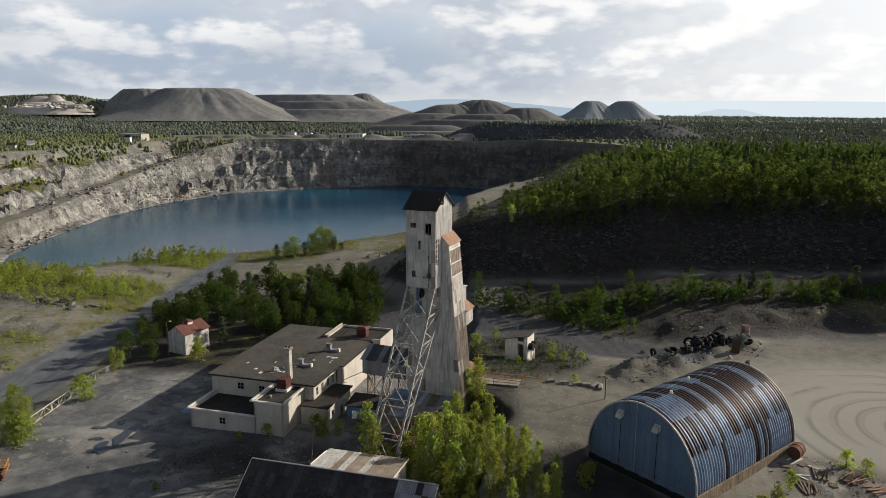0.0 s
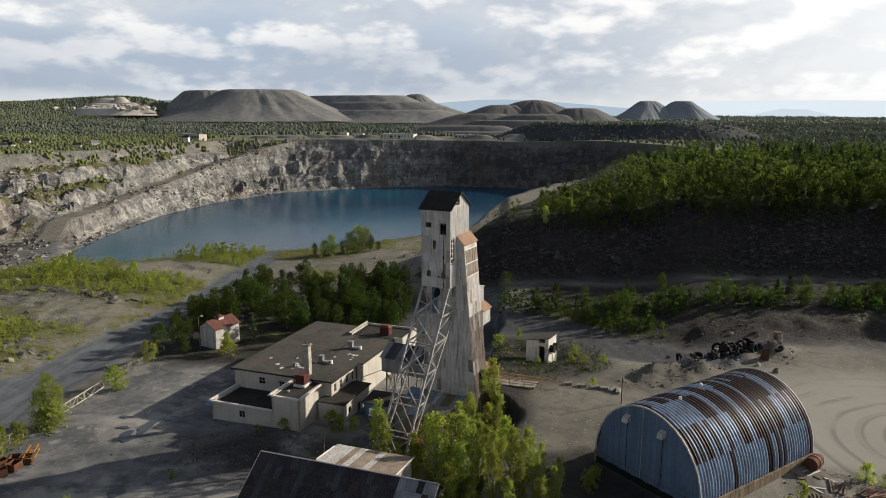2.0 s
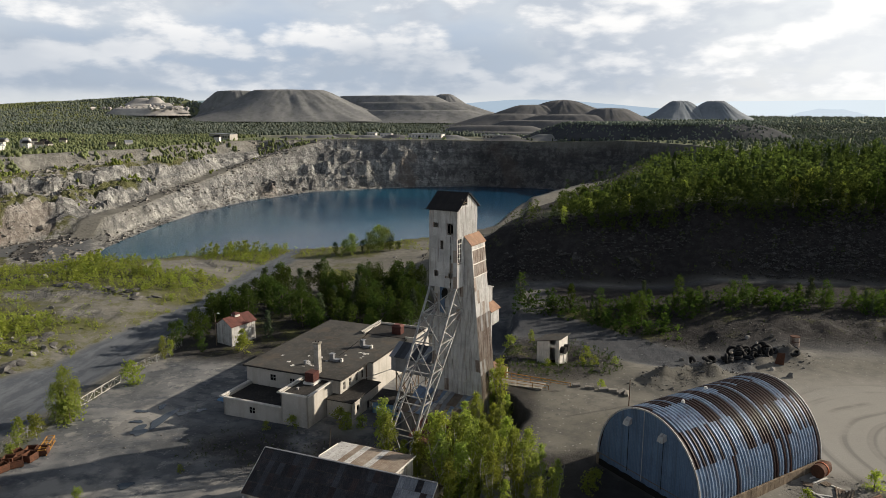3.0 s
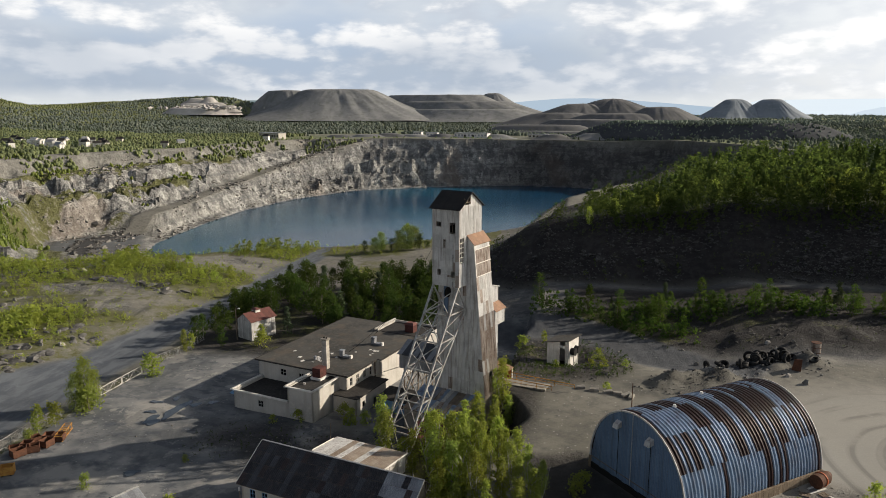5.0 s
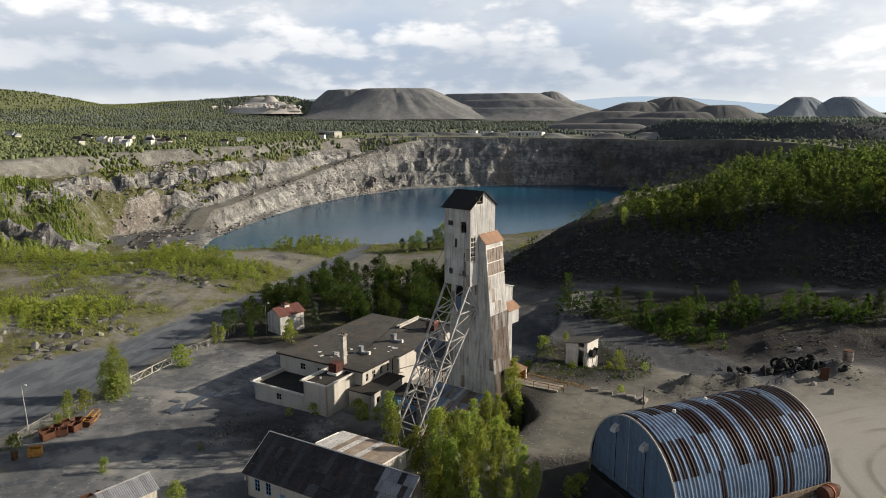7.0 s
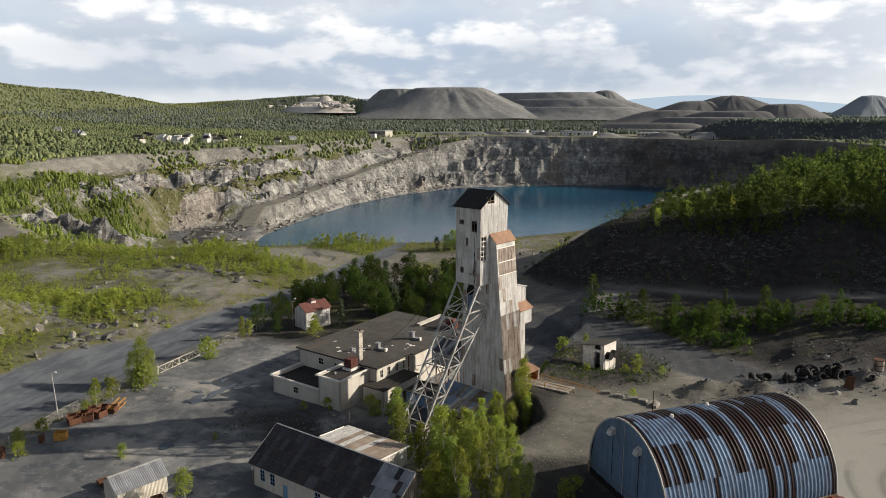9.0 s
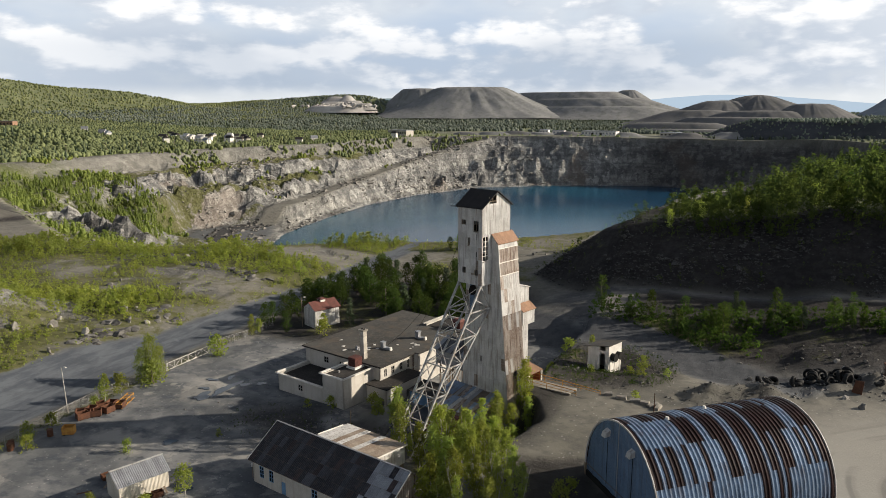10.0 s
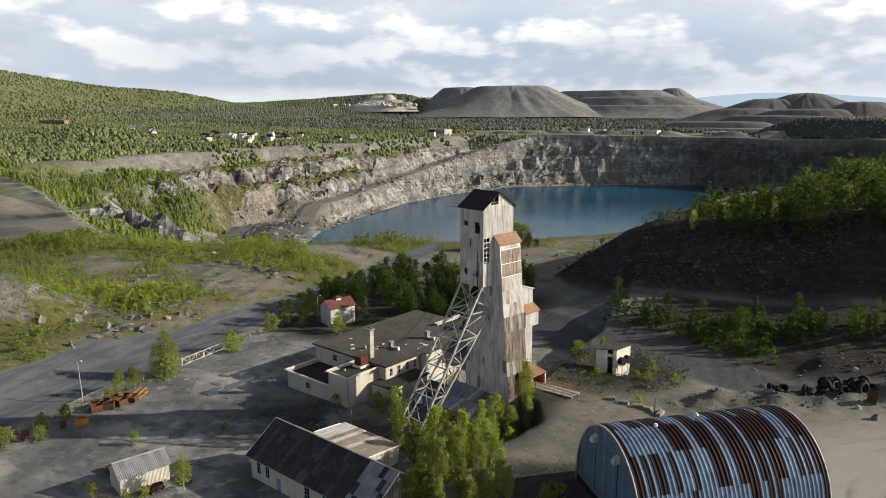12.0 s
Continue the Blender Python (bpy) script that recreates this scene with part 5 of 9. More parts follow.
    window(bl, (0, 0), (8.5, 0), 4.4, 5.6, -2.6, -1.6, WHITE, 0.1)
    part("roof", hexa(B(), [(-0.3, -0.4, -1.1), (8.8, -0.4, -1.1), (8.8, 4.9, -0.6), (-0.3, 4.9, -0.6), (-0.3, -0.4, -0.95), (8.8, -0.4, -0.95), (8.8, 4.9, -0.45), (-0.3, 4.9, -0.45)]), ROOF_DARK, bl)


build_ruins()

# ---- the mine building ----
def build_mine_building():
    rng = random.Random(21)
    G = -4.3
    root = thing("mine_building", "cream stucco mine building with flat roofs and broken windows", "building", pose(-28.7, 119.3, 0, 0, 0, -14.5))
    low, tall, main, north = -0.05, 2.85, 3.35, 3.9

    def walls(name, runs, z1, thick=0.3):
        for p0, p1, holes in runs:
            w = part("wall", wall_with_holes(B(), p0, p1, G, z1, thick, holes), STUCCO, root)
            for h in holes:
                window(w, p0, p1, *h, FRAME_GREY, 0.08, nx=1 if h[1] - h[0] < 0.9 else 2, nz=2)

    # thick runs to the left of p0-p1, so outer faces are walked with the inside on the left
    walls("low", [((-18.5, -0.5), (-5.3, -0.5), [(6.0, 7.3, -2.5, -1.2)]), ((-18.5, 8.0), (-18.5, -0.5), [])], low)
    walls("tall", [((-5.3, -0.5), (0.4, -0.5), []), ((0.4, -0.5), (0.4, 8.0), []), ((-5.3, 8.0), (-5.3, -0.5), [])], tall)
    walls("main", [((-19.4, 8.0), (2.2, 8.0), [(5.6, 7.0, 0.75, 2.1), (10.2, 11.4, 0.55, 1.9)]),
                   ((2.2, 8.0), (2.2, 18.5), [(1.2, 2.1, 0.7, 2.3), (3.4, 4.4, 0.7, 2.3), (6.0, 6.9, 0.7, 2.3), (8.4, 9.1, 0.5, 2.3)]),
                   ((2.2, 18.5), (3.4, 18.5), []), ((3.4, 18.5), (3.4, 34.5), []),
                   ((3.4, 41.0), (-19.4, 41.0), []), ((-19.4, 41.0), (-19.4, 8.0), [])], main - 0.2)
    walls("north", [((3.4, 34.5), (5.4, 34.5), []), ((5.4, 34.5), (5.4, 43.0), []), ((5.4, 43.0), (-7.2, 43.0), []), ((-7.2, 43.0), (-7.2, 34.5), [])], north)
    walls("north_face", [((-7.2, 34.5), (3.4, 34.5), [])], main - 0.2)
    # roofs
    part("low_roof", box(B(), -18.2, -5.3, -0.2, 8.0, low - 0.75, low - 0.55), ROOF_DARK, root, "black felt roof behind a cream parapet")
    part("tall_roof", box(B(), -5.0, 0.1, -0.2, 8.0, tall - 0.42, tall - 0.22), ROOF_DARK, root, "black felt roof behind a cream parapet")
    part("main_roof", box(B(), -19.9, 2.7, 7.6, 18.5, main - 0.2, main), ROOF_FELT, root, "worn grey felt roof with bare patches")
    part("main_roof", box(B(), -19.9, 3.6, 18.5, 41.3, main - 0.2, main + 0.004), ROOF_FELT, root, "worn grey felt roof with bare patches")
    part("north_roof", box(B(), -6.9, 5.1, 34.8, 42.7, north - 0.7, north - 0.45), ROOF_DARK, root)
    # edge trims and copings
    for a, b, z in (((-18.8, -0.8), (-5.25, -0.8), low), ((-18.8, -0.8), (-18.8, 8.0), low), ((-5.6, -0.8), (0.7, -0.8), tall), ((0.7, -0.8), (0.7, 8.2), tall), ((-5.6, -0.8), (-5.6, 8.0), tall),
                    ((-7.5, 34.3), (-7.5, 43.3), north)):
        a, b = Vector((*a, z + 0.06)), Vector((*b, z + 0.06))
        d = (b - a).normalized() * 0.18
        part("coping", beam(B(), a - d, b + d, 0.4 if z < 3.5 else 0.36, 0.22), WHITE if z < 3.5 else STUCCO, root, "pale painted parapet coping")
    bm = B()
    beam(bm, (-19.9, 7.55, main - 0.1), (2.7, 7.55, main - 0.1), 0.12, 0.3)
    beam(bm, (2.75, 7.5, main - 0.1), (2.75, 18.5, main - 0.1), 0.12, 0.3)
    beam(bm, (3.65, 18.5, main - 0.1), (3.65, 34.5, main - 0.1), 0.12, 0.3)
    beam(bm, (-19.95, 7.5, main - 0.1), (-19.95, 41.3, main - 0.1), 0.12, 0.3)
    part("fascia", bm, ROOF_DARK, root)
    # lean-to on the sunny side
    part("lean_to_wall", wall_with_holes(B(), (0.7, 5.6), (6.0, 5.6), G, 0.1, 0.25, [(3.6, 4.7, G, -1.9)]), STUCCO, root)
    part("lean_to_wall", wall_with_holes(B(), (6.0, 5.6), (6.0, 16.3), G, 0.1, 0.25, [(2.0, 3.0, -2.4, -1.2), (6.0, 7.2, G, -1.9)]), STUCCO, root)
    part("lean_to_wall", wall_with_holes(B(), (6.0, 16.3), (2.2, 16.3), G, 0.1, 0.25), STUCCO, root)
    part("lean_to_roof", box(B(), 0.72, 6.4, 5.2, 8.0, 0.1, 0.32), ROOF_DARK, root)
    part("lean_to_roof", box(B(), 2.25, 6.4, 8.0, 16.7, 0.1, 0.324), ROOF_DARK, root, "mossy black roof of the lean-to")
    # chimney
    ch = part("chimney", box(B(), -4.05, -3.05, 9.0, 10.0, main, 9.2), BLOCK, root, "tall pale block chimney")
    part("cap", box(B(), -4.25, -2.85, 8.8, 10.2, 9.2, 9.55), CONCRETE, ch)
    for k in range(15):
        part("block_course", box(B(), -4.075, -3.025, 8.975, 10.025, main + 0.06 + 0.39 * k, main + 0.38 + 0.39 * k), BLOCK, ch)
    for x in (-3.85, -3.25):
        part("flue", rod(B(), (x, 9.5, 9.55), (x, 9.5, 9.8), 0.16, n=10), BLACK, ch)
    # brick box on the tall roof
    bx = part("brick_stack", box(B(), -3.7, -1.9, 5.2, 7.2, tall - 0.22, tall + 2.0), BRICK, root, "dark red brick stack on a white plinth")
    part("plinth", box(B(), -3.95, -1.55, 4.8, 7.45, tall - 0.22, tall + 0.2), WHITE, bx)
    for r in range(12):
        z, o = tall + 0.22 + r * 0.14, 0.22 * (r % 2)
        for k in range(4):
            x0 = -3.7 + 0.45 * k + (o if k else 0)
            part("brick", box(B(), x0 + 0.01, min(-1.9, x0 + 0.43 + (o if not k else 0)), 5.165, 5.3, z, z + 0.12), BRICK, bx)
            y0 = 5.2 + 0.5 * k + (o if k else 0)
            part("brick", box(B(), -1.95, -1.865, y0 + 0.01, min(7.2, y0 + 0.48 + (o if not k else 0)), z, z + 0.12), BRICK, bx)
    part("vent_cap", rod(B(), (-3.4, 2.2, tall - 0.3), (-3.4, 2.2, tall + 0.15), 0.24, n=12), STEEL, root)
    # brick stack on the north roof
    nb = part("brick_stack", box(B(), -1.0, 1.2, 36.6, 38.4, north - 0.45, north + 1.3), BRICK, root, "red brick stack with a sloping cap")
    part("cap", hexa(B(), [(-1.2, 36.4, north + 1.3), (1.4, 36.4, north + 1.3), (1.4, 38.6, north + 1.3), (-1.2, 38.6, north + 1.3), (-0.7, 36.9, north + 1.75), (0.9, 36.9, north + 1.75), (0.9, 38.1, north + 1.75), (-0.7, 38.1, north + 1.75)]), RED_ROOF, nb)
    # roof vents
    for x, y, s in ((-4.6, 16.6, 1.0), (-3.0, 26.4, 1.1), (-8.4, 12.5, 0.55)):
        v = part("roof_vent", box(B(), x - 0.4 * s, x + 0.4 * s, y - 0.4 * s, y + 0.4 * s, main, main + 1.3 * s), TIN_GREY, root, "boxy grey roof vent")
        part("hood", box(B(), x - 0.5 * s, x + 0.5 * s, y - 0.5 * s, y + 0.5 * s, main + 1.3 * s, main + 1.45 * s), TIN_GREY, v)
        if s > 0.9:
            part("duct", box(B(), x + 0.5, x + 1.9, y - 0.6, y + 0.35, main, main + 0.45), TIN_GREY, v)
            part("duct_cap", box(B(), x + 2.1, x + 2.5, y - 0.5, y + 0.1, main, main + 0.7), WHITE, v)
    # pipes on the wall
    part("downpipe", rod(B(), (2.32, 18.2, -2.0), (2.32, 18.2, main), 0.1, n=8), RUST, root)
    part("pipe", rod(B(), (2.4, 14.0, 0.8), (7.5, 24.0, 1.4), 0.07, n=6), STEEL, root)
    # loose sheets and rubble blown about the roof
    for k in range(26):
        x, y = (rng.gauss(-9, 2.2), rng.gauss(13, 1.6)) if k < 17 else (rng.gauss(-1, 1.5), rng.gauss(22, 2))
        w, d, a = rng.uniform(0.12, 0.5), rng.uniform(0.1, 0.35), rng.uniform(0, 3)
        ob = solo("loose_sheet", hexa(B(), [(-w, -d, 0), (w, -d, 0), (w * 0.8, d, 0.0), (-w, d * 0.7, 0.0), (-w, -d, 0.05), (w, -d, 0.03), (w * 0.8, d, 0.09), (-w, d * 0.7, 0.04)]), rng.choice((WHITE, TIN)), "scrap of pale sheet lying on the felt roof", "debris",
                  pose(-28.7, 119.3, 0, 0, 0, -14.5) @ pose(x, y, main + 0.006, 0, 0, math.degrees(a)), "scraps on the roof")
    # blue tarpaulin by the wall
    solo("tarpaulin", hexa(B(), [(-1.6, -1.2, 0), (1.5, -1.4, 0), (1.8, 1.2, 0), (-1.4, 1.4, 0), (-1.3, -0.9, 0.35), (1.2, -1.0, 0.3), (1.4, 0.9, 0.4), (-1.1, 1.0, 0.45)]), BLUE_TRIM, "crumpled pale-blue tarpaulin on the asphalt", "tarpaulin", pose(-49.4, 130.4, gz(-49.4, 130.4), 0, 0, -14))


build_mine_building()


# ---- the arched shed ----
def build_arch_shed():
    rng = random.Random(31)
    root = thing("arched_shed", "large arched steel shed with blue and rusted ribs", "shed", pose(27.2, 93.4, 0, 0, 0, 39.2))
    Z0, R, H, L = 5.0, 8.85, 9.45, 25.5
    at = lambda x, a, k=0.0: Vector((x, -(R + k) * math.cos(a), Z0 + (H + k) * math.sin(a)))
    pattern = "RRbbbRRbbbbRRRRbbRRRRbbbRRRbRRRRRRRbbbbRRRR"
    n = len(pattern)
    w = L / n
    segs = 6
    meshes = {}
    for s in range(segs):
        a0, a1 = math.pi * s / segs, math.pi * (s + 1) / segs
        bm = B()
        sub = 5
        prof = [(0.0, 0.0), (0.12 * w, 0.17), (0.42 * w, 0.17), (0.54 * w, 0.0), (w, 0.0)]
        rows = []
        for k in range(sub + 1):
            a = a0 + (a1 - a0) * k / sub
            rows.append([bm.verts.new(at(x, a, h)) for x, h in prof])
        for r0, r1 in zip(rows, rows[1:]):
            for k in range(len(prof) - 1):
                bm.faces.new((r0[k], r0[k + 1], r1[k + 1], r1[k]))
        bmesh.ops.recalc_face_normals(bm, faces=bm.faces[:])
        for key, mat in (("R", QRUST), ("b", QBLUE)):
            me = bpy.data.meshes.new("arch_panel")
            bm.to_mesh(me)
            me.materials.append(mat)
            meshes[s, key] = me
        bm.free()
    skin = part("arch", box(B(), 0.05, L - 0.05, -R + 0.1, R - 0.1, Z0 - 0.12, Z0 - 0.02), WOOD, root)
    for k, c in enumerate(pattern):
        for s in range(segs):
            key = c
            u = rng.random()
            if c == "R" and s == 0:
                key = "b" if u < 0.62 else "R"
            elif c == "R" and s == 1:
                key = "b" if u < 0.16 else "R"
            elif c == "b" and s in (1, 2, 3) and u < 0.24:
                key = "R"
            elif c == "R" and s in (2, 3) and u < 0.10:
                key = "b"
            p = part("arch_panel", meshes[s, key], None, skin)
            p.location = (k * w, 0, 0.015 * rng.random())
    # end walls of upright sheets
    for x, sgn in ((0.12, 1), (L - 0.12, -1)):
        end = part("end_wall", box(B(), x - 0.03, x + 0.03, -R + 0.5, R - 0.5, Z0 + 0.05, Z0 + 0.25), BLUE_WALL, root)
        cols = 22
        for k in range(cols):
            y0, y1 = -R + 2 * R * k / cols, -R + 2 * R * (k + 1) / cols
            top = lambda y: Z0 + H * math.sqrt(max(0.0, 1 - (y / R) ** 2))
            foot = 4.1 - 0.35 * (k % 3 == 1)
            off = 0.02 * rng.random() * sgn
            q = [(x - off, y1, foot), (x - off, y0, foot), (x - off, y0, top(y0)), (x - off, y1, top(y1))]
            if sgn < 0:
                q = [q[1], q[0], q[3], q[2]]
            part("wall_sheet", ribbed(B(), *q, 3, 0.05), BLUE_WALL, end)
    # trims along both ends
    for x in (-0.05, L + 0.05):
        bm = B()
        for k in range(24):
            beam(bm, at(x, math.pi * k / 24, 0.1), at(x, math.pi * (k + 1) / 24, 0.1), 0.14, 0.22)
        part("edge_trim", bm, TIN, root, "pale steel trim along the arch")
    part("centre_trim", beam(B(), (0.02, 0.8, 4.3), (0.02, 0.8, Z0 + H - 0.1), 0.06, 0.06), TIN, root)
    # hooded vents on the end wall
    for y, z in ((3.4, 12.0), (-2.6, 12.0)):
        v = part("vent_hood", hexa(B(), [(-0.75, y - 0.45, z - 0.5), (0.1, y - 0.45, z - 0.35), (0.1, y + 0.45, z - 0.35), (-0.75, y + 0.45, z - 0.5), (-0.55, y - 0.45, z + 0.1), (0.1, y - 0.45, z + 0.5), (0.1, y + 0.45, z + 0.5), (-0.55, y + 0.45, z + 0.1)]), TIN, root, "white hooded vent")
        part("cable", rod(B(), (0.03, y, z - 0.5), (0.03, y, 4.6), 0.04, n=5), BLACK, v)
    # concrete dwarf walls
    for y0, y1 in ((-R - 0.35, -R + 0.1), (R - 0.1, R + 0.35)):
        dw = part("dwarf_wall", box(B(), -0.1, L + 0.1, y0 + 0.06, y1 - 0.06, 2.4, Z0 - 0.03), DWARF, root, "stained concrete dwarf wall")
        for k in range(26):
            x0 = -0.1 + (L + 0.2) * k / 26
            part("wall_panel", box(B(), x0 + 0.02, x0 + (L + 0.2) / 26 - 0.03, y0, y1, 2.5, Z0 - 0.1), DWARF, dw)
    # added black strip, in place of the shaded ground below the end wall
    part("sill", box(B(), -0.05, 0.35, -R, R, 2.4, 4.0), BLACK, root)
    for x, a in ((13.2, 1.75), (6.3, 1.55)):
        p = at(x, a, 0.12)
        part("ridge_cap", rod(B(), p, p + Vector((0, 0, 0.35)), 0.28, 0.2, 10), WHITE, root)


build_arch_shed()


# ---- the long house ----
def build_house():
    rng = random.Random(41)
    root = thing("workshop_house", "long workshop house with charcoal roof and blue windows", "house", pose(-26.8, 95.8, 0, 0, 0, -14))
    L, ZE, ZR, YS, YN = 27.0, 0.75, 4.5, -5.6, 4.6
    G = -4.4
    s0, s1 = (0.3, YS), (L - 0.3, YS)
    holes = [(1.5, 2.5, -2.1, -0.2), (3.7, 4.7, -2.1, -0.2), (13.0, 14.2, -2.1, -0.2), (17.0, 18.2, -2.1, -0.2)]
    w = part("south_wall", wall_with_holes(B(), s0, s1, G, ZE, 0.25, holes + [(6.4, 7.4, G, -1.2)]), TIN_CREAM, root)
    for h in holes:
        window(w, s0, s1, *h, BLUE_TRIM, 0.06, nx=2, nz=3, pane_mat=GLASS_DARK)
    part("door", box(B(), 6.75, 7.65, YS + 0.08, YS + 0.14, G + 0.2, -1.25), BLUE_TRIM, root, "pale blue plank door")
    clad(w, [(0.3, YS - 0.01, -0.15), (L - 0.3, YS - 0.01, -0.15), (L - 0.3, YS - 0.01, ZE), (0.3, YS - 0.01, ZE)], 26, 1, TIN_CREAM, (), rng, ribs=3, amp=0.03)
    part("north_wall", wall_with_holes(B(), (L - 0.3, YN - 0.2), (0.3, YN - 0.2), G, 1.2, 0.25), TIN_CREAM, root)
    for x, k in ((0.3, 1), (L - 0.3, -1)):
        bm = B()
        bm.faces.new([bm.verts.new(p) for p in ((x, YS, G), (x, YN - 0.2, G), (x, YN - 0.2, 1.2), (x, 0, ZR - 0.1), (x, YS, ZE))])
        r = bmesh.ops.extrude_face_region(bm, geom=bm.faces[:])
        bmesh.ops.translate(bm, verts=[v for v in r["geom"] if isinstance(v, bmesh.types.BMVert)], vec=(0.25 * k, 0, 0))
        part("gable_wall", bm, TIN_CREAM if k > 0 else TIN_RUST, root)
    # roof sheets, each on its own
    rf = part("roof", hexa(B(), [(-0.2, YS - 0.5, ZE - 0.45), (L + 0.2, YS - 0.5, ZE - 0.45), (L + 0.2, 0, ZR - 0.12), (-0.2, 0, ZR - 0.12), (-0.2, YS - 0.5, ZE - 0.4), (L + 0.2, YS - 0.5, ZE - 0.4), (L + 0.2, 0, ZR - 0.06), (-0.2, 0, ZR - 0.06)]), WOOD, root)
    cols = 30
    slope = (ZR - ZE + 0.35) / (-YS + 0.5)
    for k in range(cols):
        x0, x1 = -0.3 + (L + 0.6) * k / cols, -0.3 + (L + 0.6) * (k + 1) / cols
        for r in range(4):
            y0, y1 = YS - 0.55 + (-YS + 0.55) * r / 4, YS - 0.55 + (-YS + 0.55) * (r + 1) / 4
            z = lambda y: ZE - 0.36 + slope * (y - YS + 0.55)
            m = SLATE_RED if (k * 7 + r) % 11 == 0 else SLATE_GREY if k % 6 == 2 or (k * 5 + r * 3) % 13 == 0 else SLATE
            if k > 23 and (k + r) % 5:
                m = TIN_GREY
            j = rng.uniform(0, 0.02)
            part("roof_sheet", ribbed(B(), (x0, y0, z(y0) + 0.03 + j), (x1, y0, z(y0) + 0.03 + j), (x1, y1, z(y1) + 0.012), (x0, y1, z(y1) + 0.012), 3, 0.055), m, rf)
    for k in range(30):
        x0, x1 = -0.3 + (L + 0.6) * k / 30, -0.3 + (L + 0.6) * (k + 1) / 30
        part("roof_sheet", ribbed(B(), (x1, YN + 0.3, 1.05), (x0, YN + 0.3, 1.05), (x0, 0, ZR - 0.02), (x1, 0, ZR - 0.02), 3, 0.03), ROOF_TAN, rf)
    part("ridge_cap", beam(B(), (-0.3, 0, ZR + 0.06), (L + 0.3, 0, ZR + 0.06), 0.3, 0.09), TIN_GREY, root)
    part("barge_board", beam(B(), (-0.32, YS - 0.5, ZE - 0.35), (-0.32, 0, ZR), 0.08, 0.2), WHITE, root)
    part("barge_board", beam(B(), (L + 0.32, YS - 0.5, ZE - 0.35), (L + 0.32, 0, ZR), 0.08, 0.2), WHITE, root)
    # wide dormer-like wing on the far side, nearly flat on top
    wg = part("rear_wing", box(B(), 8.8, 20.5, 0.5, 6.6, G, 3.7), WOOD, root, "grey board wing with patched tan roofing")
    clad(wg, [(20.6, 0.6, 1.0), (20.6, 6.7, 1.0), (20.6, 6.7, 3.85), (20.6, 0.6, 4.3)], 8, 1, TIN, (), rng, ribs=3)
    for k in range(12):
        x0, x1 = 8.5 + 12.4 * k / 12, 8.5 + 12.4 * (k + 1) / 12
        m = TIN if k in (0, 1, 2, 4, 7) else ROOF_TAN
        part("roof_sheet", ribbed(B(), (x1, 7.0, 3.85), (x0, 7.0, 3.85), (x0, 0.1, 4.52), (x1, 0.1, 4.52), 3, 0.03), m, wg)
    part("edge_trim", beam(B(), (20.95, 0.1, 4.5), (20.95, 7.0, 3.85), 0.1, 0.2), WHITE, wg)
    part("edge_trim", beam(B(), (8.5, 0.6, 4.55), (8.5, 6.0, 4.0), 0.1, 0.12), WHITE, wg)
    # dish on a post by the corner
    part("post", rod(B(), (-0.7, YS + 0.6, G), (-0.7, YS + 0.6, -1.2), 0.06, n=6), WOOD, root)
    part("lamp", rod(B(), (-0.8, YS + 0.45, -1.1), (-0.65, YS + 0.6, -1.1), 0.3, n=14), WHITE, root, "round white lamp on a post")


build_house()


def build_tin_shed():
    rng = random.Random(43)
    root = thing("tin_shed", "small cream tin shed with grey ribbed roof", "shed", pose(-42.2, 77.6, 0, 0, 0, 67))
    L, G, ZE, ZR, D = 7.4, -4.2, -0.75, 0.75, 5.0
    body = part("frame", box(B(), 0.1, L - 0.1, 0.1, D - 0.1, G, ZE), WOOD, root)
    clad(body, [(L, 0, G), (0, 0, G), (0, 0, ZE), (L, 0, ZE)][1::-1] + [(L, 0, ZE), (0, 0, ZE)], 9, 1, TIN_CREAM, (), rng, ribs=4)
    for x, flip in ((0.0, False), (L, True)):
        for k in range(5):
            y0, y1 = D * k / 5, D * (k + 1) / 5
            top = lambda y: ZE + (ZR - ZE) * (1 - abs(y - D / 2) / (D / 2))
            q = [(x, y1, G), (x, y0, G), (x, y0, top(y0)), (x, y1, top(y1))]
            part("wall_sheet", ribbed(B(), *([q[1], q[0], q[3], q[2]] if flip else q), 3, 0.03), TIN_CREAM, body)
    part("back_wall", box(B(), 0, L, D - 0.05, D, G, ZE), TIN_CREAM, root)
    for k in range(9):
        x0, x1 = -0.3 + (L + 0.6) * k / 9, -0.3 + (L + 0.6) * (k + 1) / 9
        part("roof_sheet", ribbed(B(), (x0, -0.35, ZE - 0.18), (x1, -0.35, ZE - 0.18), (x1, D / 2, ZR + 0.03), (x0, D / 2, ZR + 0.03), 3, 0.05), TIN_GREY, root)
        part("roof_sheet", ribbed(B(), (x1, D + 0.35, ZE - 0.18), (x0, D + 0.35, ZE - 0.18), (x0, D / 2, ZR + 0.03), (x1, D / 2, ZR + 0.03), 3, 0.05), TIN_GREY, root)
    part("ridge_cap", beam(B(), (-0.35, D / 2, ZR + 0.09), (L + 0.35, D / 2, ZR + 0.09), 0.35, 0.08), TIN, root)


build_tin_shed()


